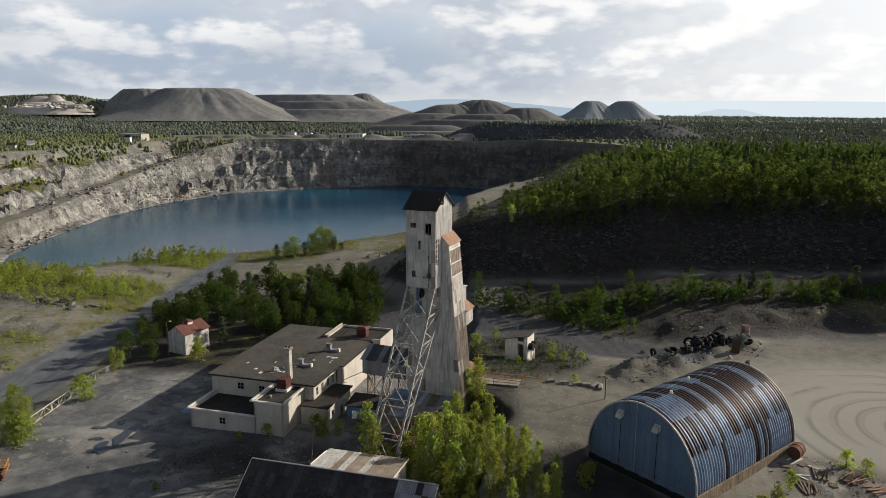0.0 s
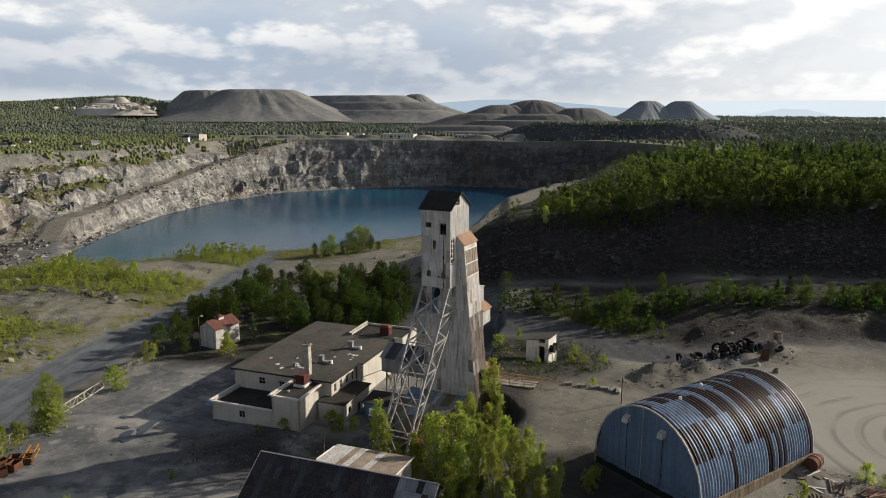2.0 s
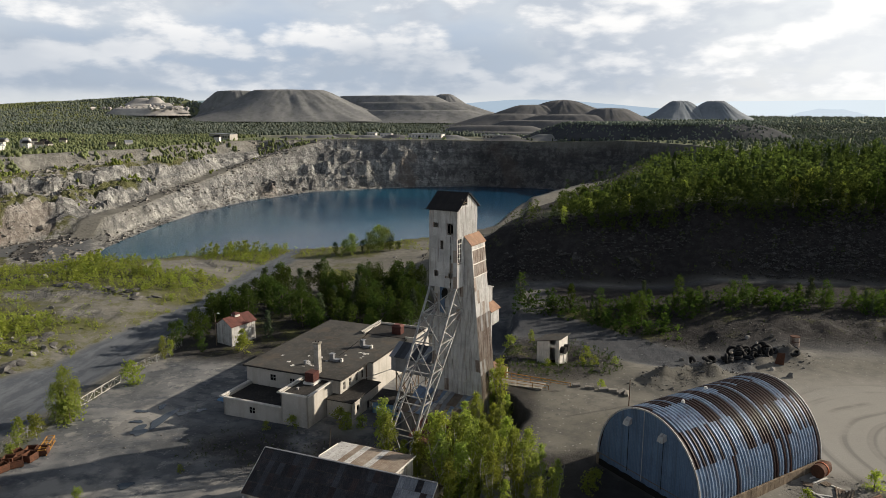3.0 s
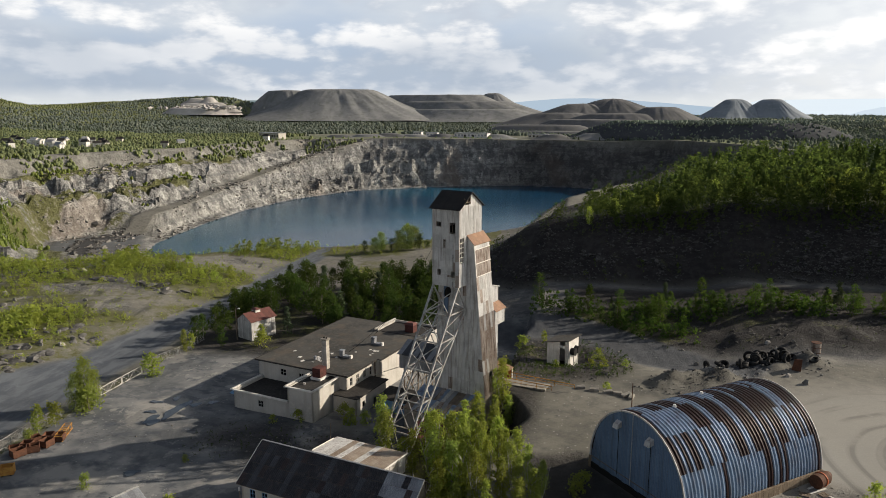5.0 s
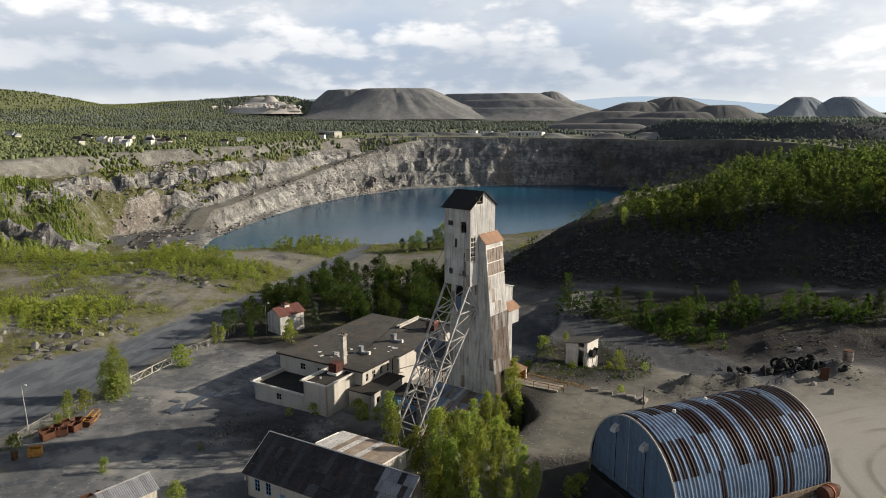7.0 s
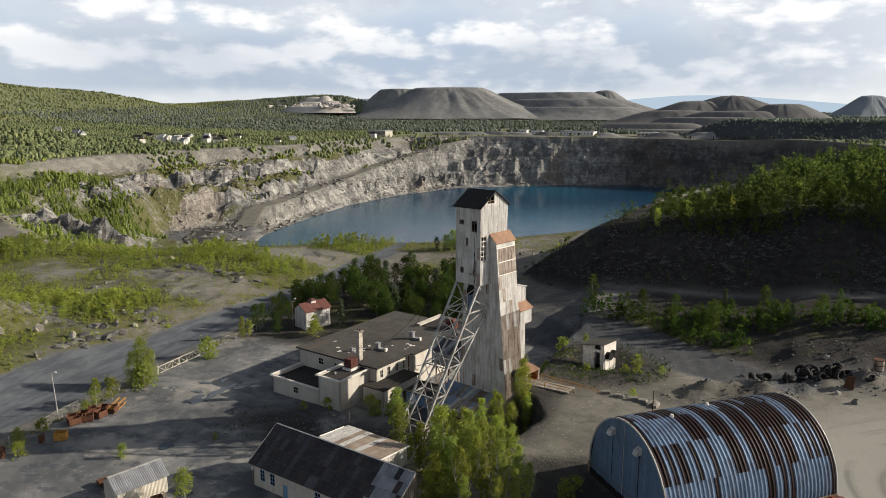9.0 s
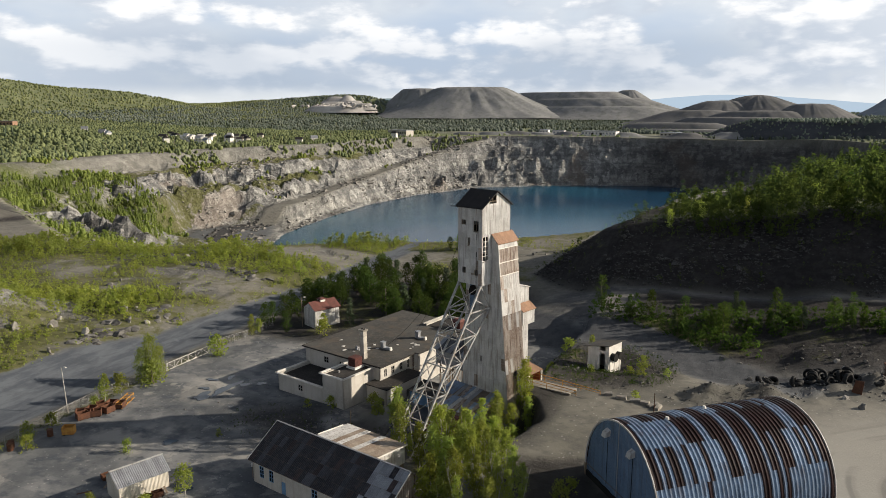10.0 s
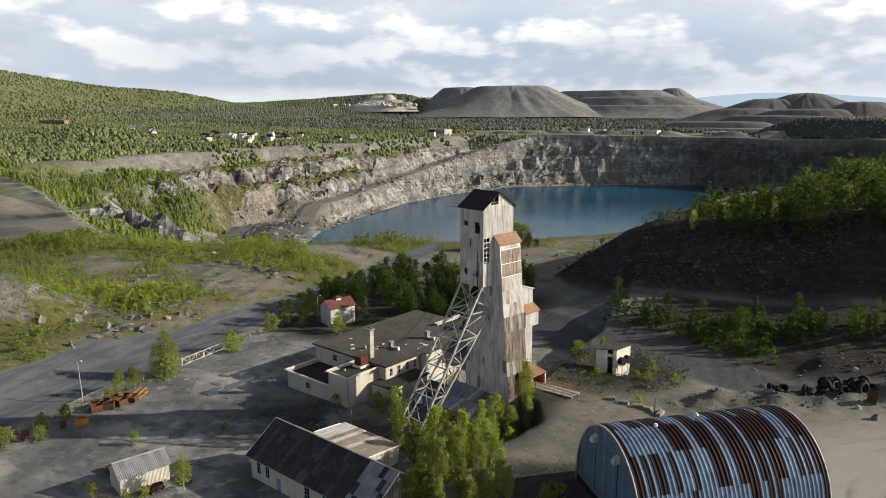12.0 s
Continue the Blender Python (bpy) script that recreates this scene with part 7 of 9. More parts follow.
# puddles on the asphalt
def puddle(x, y, rx, ry, seed):
    r = random.Random(seed)
    bm = B()
    n = 26
    p1, p2, p3 = (r.uniform(0, 6.28) for _ in range(3))
    lobe = lambda a: 0.85 + 0.22 * math.sin(2 * a + p1) + 0.16 * math.sin(3 * a + p2) + 0.10 * math.sin(5 * a + p3)
    c = [bm.verts.new((x + rx * math.cos(2 * math.pi * k / n) * lobe(2 * math.pi * k / n), y + ry * math.sin(2 * math.pi * k / n) * lobe(2 * math.pi * k / n), 0)) for k in range(n)]
    for v in c:
        v.co.z = gz(x, y) + 0.11
    bm.faces.new(c)
    solo("puddle", bm, PUDDLE, "shallow rain puddle on the worn asphalt", "puddle", None, "puddles in the yard")


mat, nt, b = shader("puddle_water", 0.04, 0, 0.8)
b.inputs["Base Color"].default_value = (0.055, 0.065, 0.075, 1)
PUDDLE = mat
for k, (x, y, rx, ry) in enumerate(((-57.2, 119.6, 1.5, 4.2), (-54.8, 122.6, 1.0, 1.4), (-52.0, 124.5, 1.1, 0.9), (-61.4, 118.0, 1.2, 0.8), (-63.2, 122.4, 1.4, 0.7), (-60.2, 124.8, 0.9, 1.2), (-50.4, 96.2, 1.6, 1.0), (-47.6, 88.4, 1.5, 1.2), (-36.2, 84.4, 1.0, 1.4), (-58.9, 114.5, 1.6, 2.6))):
    puddle(x, y, rx, ry, k)

# stones strewn over meadow, verge and banks
for k in range(46):
    if k < 16:
        x, y, s = rng.uniform(-122, -101), rng.uniform(112, 150), rng.uniform(0.5, 2.1)
    elif k < 28:
        x, y, s = rng.uniform(-175, -110), rng.uniform(150, 232), rng.uniform(0.5, 1.5)
    else:
        x, y, s = rng.uniform(40, 75), rng.uniform(138, 168), rng.uniform(0.3, 0.9)
    boulder(x, y, s, k)
for k in range(24):
    boulder(rng.uniform(-50, 15), rng.uniform(262, 300), rng.uniform(0.4, 1.3), k, "pale boulder along the pit rim", "boulders on the rim")

# rock breaking through the meadow
def crag_mesh(seed, mat):
    r = random.Random(seed)
    bm = B()
    bmesh.ops.create_icosphere(bm, subdivisions=2, radius=1.0)
    for v in bm.verts:
        v.co *= r.uniform(0.82, 1.12)
        v.co = Vector((round(v.co.x * 3.2) / 3.2 * 0.5 + v.co.x * 0.5, round(v.co.y * 3.2) / 3.2 * 0.5 + v.co.y * 0.5, v.co.z * 0.75))
    return to_mesh("boulder", bm, mat)


CRAGS = [crag_mesh(50 + k, RUBBLE_DARK) for k in range(3)] + [crag_mesh(60 + k, RUBBLE_GREY) for k in range(3)]
for k, (x, y, dark_rock) in enumerate(((-133.8, 200, 1), (-129, 199.3, 1), (-125.6, 200.2, 1), (-115, 195.2, 1), (-105.5, 192.2, 0), (-157.5, 206.8, 1), (-107.1, 151.4, 0), (-99.4, 147.8, 0), (-102.8, 135.3, 0), (-104, 131.3, 0), (-103.5, 125.9, 0), (-109, 137, 0))):
    for q in range(5):
        r2 = random.Random(900 + 7 * k + q)
        s2 = r2.uniform(0.6, 1.5) * (1.2 if dark_rock else 1.0)
        ob = boulder(x + r2.gauss(0, 1.9), y + r2.gauss(0, 1.5), s2, q + k, "dark broken rock rising from the scrub" if dark_rock else "pale rock outcrop beside the dusty road", "outcrops in the meadow", CRAGS[q % 3 + (0 if dark_rock else 3)])
        ob.scale, ob.rotation_euler = (s2 * 1.7, s2 * 1.2, s2 * 0.75), (0.1 * q, -0.12, r2.uniform(0, 6.28))
        ob.location.z -= 0.22 * s2

# broken rock on the face of the big heap and on the pit benches
def scatter_stones(name, label, spots, sizes, mat, seed):
    r = np.random.RandomState(seed)
    base = np.array([(1, 0, 0.1), (-0.5, 0.9, 0), (-0.6, -0.8, 0.15), (0.35, 0.2, 0.55), (0.0, -0.1, -0.6)])
    tri = np.array([(0, 1, 3), (1, 2, 3), (2, 0, 3), (1, 0, 4), (2, 1, 4), (0, 2, 4)])
    n = len(spots)
    jit = base[None] * r.uniform(0.6, 1.3, (n, 5, 3)) * np.asarray(sizes)[:, None, None]
    a = r.uniform(0, 6.28, n)
    ca, sa = np.cos(a)[:, None], np.sin(a)[:, None]
    X, Y = jit[..., 0] * ca - jit[..., 1] * sa, jit[..., 0] * sa + jit[..., 1] * ca
    V = np.stack([X, Y, jit[..., 2]], -1) + np.asarray(spots)[:, None, :]
    F = (tri[None] + 5 * np.arange(n)[:, None, None]).reshape(-1, 3)
    me = bpy.data.meshes.new(name)
    me.from_pydata(V.reshape(-1, 3), [], F)
    me.materials.append(mat)
    return tagged(new(name, me), label, "rubble", kind="stuff")


rs = np.random.RandomState(3)
xs, ys = rs.uniform(-30, 190, 22000), 214 + 36 * rs.rand(22000) ** 1.2
clump = fbm(xs, ys, 22, 3, 55) + 0.6 * rs.rand(22000)
keep = (clump > 0.35) & (big_heap(xs, ys)[1] > 0)
xs, ys = xs[keep], ys[keep]
scatter_stones("waste_rubble", "dark angular waste rock strewn down the heap", np.stack([xs, ys, height(xs, ys) + 0.1], -1), rs.gamma(1.5, 0.19, len(xs)) + 0.10, RUBBLE_DARK, 5)
xs, ys = np.concatenate([rs.uniform(32, 70, 1500), rs.uniform(45, 160, 1700), rs.uniform(0, 31, 700)]), np.concatenate([rs.uniform(128, 160, 1500), rs.uniform(160, 182, 1700), rs.uniform(130, 168, 700)])
mound = (((xs - 15.5) / 15) ** 2 + ((ys - 149.5) / 18.5) ** 2 < 1.0) & ((xs - 15) ** 2 + (ys - 150) ** 2 > 25)
keep = mound | (spoil(xs, ys) > 0.3 * rs.rand(3900) + 0.15) | ((ys > 162) & (fbm(xs, ys, 10, 3, 56) > 0.0))
xs, ys = xs[keep], ys[keep]
scatter_stones("yard_rubble", "broken rock heaped along the yard's edge", np.stack([xs, ys, height(xs, ys) + 0.05], -1), rs.gamma(1.6, 0.09, len(xs)) + 0.07, RUBBLE_GREY, 9)
xs, ys = np.concatenate([-27 + 11 * rs.normal(0, 1, 420), rs.uniform(46, 62, 120)]), np.concatenate([110 + 4.5 * rs.normal(0, 1, 420), rs.uniform(88, 100, 120)])
keep = (ys < 118) & (height(xs, ys) < 4.5)
xs, ys = xs[keep], ys[keep]
scatter_stones("yard_debris", "broken concrete and pale scraps strewn on the dark ground", np.stack([xs, ys, height(xs, ys) + 0.04], -1), rs.gamma(1.6, 0.06, len(xs)) + 0.05, BOULDER, 10)
xs, ys = rs.uniform(-640, -300, 16000), rs.uniform(560, 1400, 16000)
keep = within(xs, ys, RIM) & ~within(xs, ys, SHORE) & (fbm(xs, ys, 60, 3, 57) + 0.5 * rs.rand(16000) > 0.2)
xs, ys = xs[keep], ys[keep]
scatter_stones("pit_rubble", "pale blasted rock on the pit benches", np.stack([xs, ys, height(xs, ys) + 0.4], -1), rs.gamma(2.0, 0.7, len(xs)) + 0.5, BOULDER, 6)
xs, ys = rs.uniform(-400, -140, 4000), rs.uniform(230, 520, 4000)
keep = within(xs, ys, RIM) & (fbm(xs, ys, 60, 3, 58) + 0.4 * rs.rand(4000) > 0.15)
xs, ys = xs[keep], ys[keep]
scatter_stones("slope_rubble", "grey broken rock on the near pit slope", np.stack([xs, ys, height(xs, ys) + 0.3], -1), rs.gamma(2.0, 0.35, len(xs)) + 0.3, BOULDER, 8)

# boulder berms along the track at the near end of the water
bx, by = [], []
for (ax, ay), (cx2, cy2) in zip(DELTA_TRACK, DELTA_TRACK[1:]):
    ln = math.hypot(cx2 - ax, cy2 - ay)
    for q in range(int(ln * 3.2)):
        t, o = rs.rand(), rs.choice((-11.0, 11.0)) + rs.normal(0, 1.6)
        bx.append(ax + (cx2 - ax) * t - (cy2 - ay) / ln * o)
        by.append(ay + (cy2 - ay) * t + (cx2 - ax) / ln * o)
bx, by = np.array(bx), np.array(by)
keep = within(bx, by, RIM) & ~within(bx, by, SHORE)
bx, by = bx[keep], by[keep]
scatter_stones("berm_rubble", "dark boulders edging the track by the water", np.stack([bx, by, height(bx, by) + 0.5], -1), rs.gamma(2.0, 0.55, len(bx)) + 0.6, RUBBLE_GREY, 12)

# guy cables from the headframe
root = thing("guy_cables", "slack steel guy cables from the headframe", "cable")
for a, b2 in (((-6.9, 123.6, 29.5), (-25.5, 145.0, 4.6)), ((-6.6, 123.3, 26.5), (-27.6, 136.2, 4.4)), ((-10.6, 112.0, 4.6), (-17.0, 103.0, -3.2)), ((-10.4, 112.4, 5.4), (-16.0, 101.5, -3.2))):
    bm = B()
    a, b2 = Vector(a), Vector(b2)
    tube(bm, [a.lerp(b2, k / 10) - Vector((0, 0, 4.8 * k / 10 * (1 - k / 10))) for k in range(11)], 0.035)
    part("cable", bm, BLACK, root)

# ---- trees and scrub ----
def crown_arrays(seed, h, radius, base, n, leaf, shape="oval"):
    """Leaves of one crown as loose quads: vertices (4n, 3)."""
    r = np.random.RandomState(seed)
    nl = max(9, n // 13)
    tz = r.rand(nl) ** 0.85
    prof = {"oval": lambda t: np.sin(np.pi * np.clip(0.10 + 0.86 * t, 0, 1)) ** 0.75, "cone": lambda t: (1 - t) ** 0.8 + 0.06, "bush": lambda t: np.sqrt(np.clip(1 - t * t, 0.02, 1))}[shape]
    ta = r.rand(nl) * 2 * np.pi
    rr = radius * prof(tz) * np.sqrt(r.uniform(0.05, 1.0, nl)) * r.uniform(0.75, 1.15, nl)
    cen = np.stack([rr * np.cos(ta), rr * np.sin(ta), h * (base + (1 - base) * tz)], -1)
    pick = r.randint(0, nl, n)
    spread = radius * (0.19 if shape != "cone" else 0.15)
    pos = cen[pick] + r.normal(0, 1, (n, 3)) * np.array([spread, spread, spread * 0.9])
    u = r.normal(0, 1, (n, 3))
    u /= np.linalg.norm(u, axis=1, keepdims=True)
    w = np.cross(u, r.normal(0, 1, (n, 3)))
    w /= np.linalg.norm(w, axis=1, keepdims=True)
    s = leaf * r.uniform(0.6, 1.25, (n, 1))
    q = np.stack([pos - u * s - w * s * 0.15, pos - w * s * 0.62, pos + u * s + w * s * 0.1, pos + w * s * 0.62], 1)
    q[..., 2] = np.maximum(q[..., 2], 0.02 * h)
    return q.reshape(-1, 3), cen


def quads_mesh(name, verts, mat):
    n = len(verts) // 4
    me = bpy.data.meshes.new(name)
    me.vertices.add(len(verts))
    me.vertices.foreach_set("co", np.asarray(verts, float).ravel())
    me.loops.add(4 * n)
    me.loops.foreach_set("vertex_index", np.arange(4 * n))
    me.polygons.add(n)
    me.polygons.foreach_set("loop_start", np.arange(0, 4 * n, 4))
    me.polygons.foreach_set("loop_total", np.full(n, 4))
    me.update(calc_edges=True)
    me.materials.append(mat)
    return me


def trunk_mesh(seed, h, cen, mat, stems=1):
    rng = random.Random(seed)
    bm = B()
    for s in range(stems):
        lean = Vector((rng.uniform(-0.05, 0.05), rng.uniform(-0.05, 0.05), 1)) + (Vector((rng.uniform(-0.2, 0.2), rng.uniform(-0.2, 0.2), 0)) if s else Vector())
        r = 0.011 * h + 0.02
        pts = [Vector((0.25 * s, 0, -0.3))] + [lean * (h * 0.9 * t) + Vector((rng.uniform(-1, 1), rng.uniform(-1, 1), 0)) * 0.012 * h for t in (0.25, 0.5, 0.75, 1.0)]
        for k in range(4):
            rod(bm, pts[k], pts[k + 1], r * (1 - 0.22 * k), r * (1 - 0.22 * (k + 1)), 6, False)
    for c in cen[:: max(1, len(cen) // 9)]:
        c = Vector(c)
        st = lean * (c.z * 0.72)
        rod(bm, st, c, 0.004 * h, 0.0015 * h, 4, False)
    return to_mesh("trunk", bm, mat)


TREE_KINDS = {}


def tree_kind(key, seed, h, radius, base, n, leaf, leafmat, barkmat, shape="oval", stems=1):
    v, cen = crown_arrays(seed, h, radius, base, n, leaf, shape)
    TREE_KINDS[key] = (quads_mesh("crown", v, leafmat), trunk_mesh(seed, h, cen, barkmat, stems), h)


for k in range(4):
    tree_kind(("birch", k), 100 + k, 9.0, 1.1 + 0.14 * k, 0.08, 1700, 0.165, LEAF, BARK, "oval", 2)
    tree_kind(("poplar", k), 120 + k, 10.0, 2.2 + 0.2 * k, 0.10, 1100, 0.265, LEAF_MID, BARK_DARK)
    tree_kind(("shrub", k), 140 + k, 3.0, 1.5, 0.02, 430, 0.195, LEAF, BARK_DARK, "bush", 2)
    tree_kind(("aspen", k), 190 + k, 6.0, 1.0 + 0.12 * k, 0.06, 900, 0.125, LEAF_BELT, BARK_DARK)
    tree_kind(("sapling", k), 160 + k, 5.0, 1.25, 0.1, 540, 0.19, LEAF, BARK, "oval")
for k in range(4):
    tree_kind(("osier", k), 155 + k, 9.0, 1.9, 0.03, 2200, 0.15, LEAF, BARK, "oval", 2)
    tree_kind(("willow", k), 150 + k, 9.0, 2.7 + 0.2 * k, 0.05, 1300, 0.29, LEAF_PIT, BARK_DARK)
for k in range(2):
    tree_kind(("spruce", k), 180 + k, 9.0, 1.9, 0.06, 800, 0.3, CONIFER, BARK_DARK, "cone")

LABELS = {"birch": "young birch in bright spring leaf", "poplar": "dense dark-green poplar with a ragged crown", "shrub": "low bright-green willow shrub", "sapling": "slender yellow-green sapling in new leaf", "osier": "full yellow-green birch beside the fence", "willow": "broad bright-green willow on the pit rim", "aspen": "slim young aspen with a dark ragged crown", "spruce": "narrow dark spruce among broadleaf trees"}
TREE_PROTO = {}
TREES_MADE = []


def tree(kind, x, y, h, seed, group, label=""):
    rng = random.Random(seed)
    k = rng.randrange(2 if kind == "spruce" else 4)
    crown, trunk, base_h = TREE_KINDS[kind, k]
    s = h / base_h
    root = thing("shrub" if kind == "shrub" else "tree", label or LABELS[kind], "shrub" if kind == "shrub" else "tree", None, group)
    w = rng.uniform(0.85, 1.2)
    root.matrix_world = pose(x, y, gz(x, y) - 0.05, 0, 0, rng.uniform(0, 360)) @ Matrix.Diagonal((s * w, s * w, s, 1))
    part("trunk", trunk, None, root)
    part("crown", crown, None, root)
    TREES_MADE.append((x, y))


# the clump before the headframe
for k, (x, y, h) in enumerate(((-12.2, 109.6, 9.2), (-11.2, 107.8, 7.5), (-1.8, 103.6, 10.0), (0.8, 101.2, 10.5), (3.2, 99.6, 9.5), (5.6, 100.8, 8.0), (-3.4, 106.8, 8.5), (1.6, 105.8, 9.0), (-0.6, 110.2, 7.5),
                                (4.4, 104.6, 8.5), (7.2, 104.2, 7.0), (3.0, 109.4, 7.0), (-1.2, 99.4, 9.0), (1.8, 97.4, 8.5), (5.0, 96.6, 7.5), (8.4, 99.2, 6.0), (9.8, 96.6, 5.5), (6.8, 94.2, 6.0), (9.4, 93.2, 6.8), (11.6, 94.8, 6.4), (11.0, 91.4, 6.2), (13.2, 92.6, 5.4), (8.0, 90.6, 6.6), (4.0, 93.0, 7.5), (0.6, 94.0, 7.5),
                                (6.0, 124.0, 8.2), (4.4, 126.2, 7.6), (7.4, 121.2, 6.0), (2.2, 119.6, 7.2), (5.4, 117.8, 6.4), (0.4, 116.8, 6.8), (6.8, 113.2, 5.0), (-5.6, 103.6, 7.0), (-8.4, 106.2, 4.0), (3.8, 114.0, 6.0), (12.5, 88.0, 6.0), (14.6, 86.0, 5.6), (15.4, 89.6, 5.0), (10.4, 86.4, 6.4), (13.0, 83.4, 5.8), (7.0, 87.0, 6.6), (4.0, 89.0, 7.0), (9.0, 82.6, 6.0), (1.0, 90.2, 7.2))):
    tree("birch", x, y, h * 1.14, 300 + k, "birches before the headframe")
for k in range(12):
    rng = random.Random(700 + k)
    tree("shrub", rng.uniform(-10, 9), rng.uniform(93, 124), rng.uniform(1.5, 3.0), 720 + k, "shrubs before the headframe")
# along the fence and about the yard
for k, (x, y, h, kind) in enumerate(((-74.6, 116.8, 10.2, "osier"), (-75.8, 115.2, 7.6, "osier"), (-74.0, 118.6, 7.4, "osier"), (-73.4, 115.8, 5.0, "shrub"), (-76.4, 117.6, 7.0, "birch"), (-75.4, 105.2, 5.6, "sapling"), (-74.8, 108.6, 5.0, "sapling"), (-73.2, 136.0, 4.6, "shrub"), (-74.0, 150.2, 5.8, "birch"), (-73.2, 152.0, 4.5, "sapling"),
                                      (-34.6, 82.8, 5.2, "sapling"), (-54.4, 90.8, 2.4, "shrub"), (-38.6, 78.8, 1.8, "shrub"), (-40.4, 77.0, 1.6, "shrub"), (-45.8, 75.6, 2.6, "sapling"), (-70.6, 84.4, 2.8, "shrub"), (-73.8, 80.2, 3.4, "shrub"), (-75.0, 88.0, 3.0, "shrub"),
                                      (-74.8, 92.6, 2.8, "shrub"), (-74.2, 101.8, 2.6, "shrub"), (-58.8, 160.2, 5.0, "sapling"), (-58.0, 158.4, 3.6, "shrub"), (19.8, 92.4, 2.6, "shrub"), (20.8, 94.4, 2.2, "shrub"),
                                      (46.6, 90.4, 3.2, "sapling"), (44.0, 88.0, 2.2, "shrub"), (57.6, 97.2, 2.6, "shrub"), (59.4, 95.4, 2.2, "shrub"), (41.0, 85.6, 2.2, "shrub"), (24.4, 130.2, 1.4, "shrub"), (-31.4, 119.0, 2.2, "shrub"), (-23.0, 121.0, 3.2, "shrub"),
                                      (-21.6, 119.8, 3.0, "shrub"), (-18.8, 120.6, 2.4, "shrub"), (-67.4, 156.0, 5.5, "poplar"), (-36.0, 117.6, 1.6, "shrub"), (-44.0, 101.5, 1.2, "shrub"), (-15.0, 118.4, 3.0, "shrub"), (14.5, 140.5, 1.6, "shrub"), (24.0, 141.6, 2.0, "shrub"),
                                      (28.4, 146.0, 1.5, "shrub"), (21.6, 143.2, 1.6, "shrub"), (6.4, 157.4, 2.8, "shrub"), (11.0, 160.2, 3.4, "sapling"), (3.6, 153.2, 2.4, "shrub"), (17.0, 158.4, 2.2, "shrub"), (23.0, 152.6, 2.4, "shrub"))):
    tree(kind, x, y, h, 400 + k, "trees about the yard")
# the dark grove behind the mine building
rng = random.Random(77)
made = 0
while made < 105:
    x, y = rng.uniform(-76, -18), rng.uniform(163, 216)
    if y < 171 and (x > -54 or x < -70) or (x + 62) ** 2 + (y - 165) ** 2 < 50 or math.hypot(x + 45, (y - 192) * 1.0) > 34:
        continue
    tree("poplar" if rng.random() < 0.86 else "spruce", x, y, rng.uniform(6.5, 10.5), 1000 + made, "trees of the grove")
    made += 1
for k in range(10):
    tree("poplar", -76 + rng.uniform(-2, 4), 158 + k * 3.4, rng.uniform(5, 8.5), 1200 + k, "trees of the grove")
# at the pit rim
for k, (x, y, h) in enumerate(((-52.6, 279.0, 10.5), (-50.0, 281.0, 9.0), (-55.4, 277.0, 8.0), (-62.8, 277.0, 7.5), (-65.4, 275.4, 5.5), (-68.6, 273.0, 5.0), (-47.4, 279.6, 6.5), (-58.4, 276.4, 5.0), (-44.6, 281.4, 4.0))):
    tree("willow" if k < 5 else "poplar", x, y, h, 1300 + k, "trees on the pit rim")
# belt between the yard and the heap
for k in range(130):
    r2 = random.Random(1400 + k)
    x, y = r2.uniform(2, 150), r2.uniform(183, 193)
    if x < 40:
        y = r2.uniform(174, 190)
    if line_distance(np.array([x]), np.array([y]), YARD_ROAD, False)[0] < 8:
        continue
    h = r2.uniform(2.6, 5.6) if r2.random() < 0.86 else r2.uniform(6.0, 8.5)
    tree(r2.choice(("aspen", "aspen", "aspen", "poplar", "spruce")), x, y, h, 1500 + k, "belt of young trees")
# taller trees standing out along the brow of the heap
made = 0
r2 = random.Random(1650)
while made < 52:
    x, y = r2.uniform(14, 150), r2.uniform(232, 285)
    d = float(big_heap(np.array([x]), np.array([y]))[1][0])
    if not 20 < d < 46:
        continue
    kind = r2.choice(("poplar", "poplar", "aspen", "osier", "willow"))
    tree(kind, x, y, r2.uniform(6.5, 11.0) * (0.5 + 0.55 * min(1.0, max(0.0, (x - 14) / 55))), 1660 + made, "trees on the brow of the heap", "tall young tree on the brow of the waste heap")
    made += 1
# saplings standing on the meadow
for k in range(110):
    r2 = random.Random(1700 + k)
    x, y = r2.uniform(-185, -94), r2.uniform(118, 225)
    if x > float(road_edge(y)) - 4:
        continue
    if fbm(np.array([x]), np.array([y]), 30, 4, 91)[0] < 0.0:
        continue
    tree("shrub" if r2.random() < 0.6 else "sapling", x, y, r2.uniform(1.5, 4.2), 1800 + k, "scrub on the meadow")


def forest(name, label, spots, hs, seed, protos, mat, cat="woods"):
    """Woods that nobody could count, as one mesh of loose leaves."""
    r = np.random.RandomState(seed)
    out = []
    which = r.randint(0, len(protos), len(spots))
    for j, pv in enumerate(protos):
        idx = np.where(which == j)[0]
        if not len(idx):
            continue
        a = r.uniform(0, 6.28, len(idx))
        s = np.asarray(hs)[idx]
        ws = s * r.uniform(0.8, 1.25, len(idx))
        ca, sa = np.cos(a)[:, None], np.sin(a)[:, None]
        X = (pv[None, :, 0] * ca - pv[None, :, 1] * sa) * ws[:, None]
        Y = (pv[None, :, 0] * sa + pv[None, :, 1] * ca) * ws[:, None]
        Z = pv[None, :, 2] * s[:, None]
        V = np.stack([X, Y, Z], -1) + np.asarray(spots)[idx][:, None, :]
        out.append(V.reshape(-1, 3))
    return tagged(new(name, quads_mesh(name, np.concatenate(out), mat)), label, cat, kind="stuff")


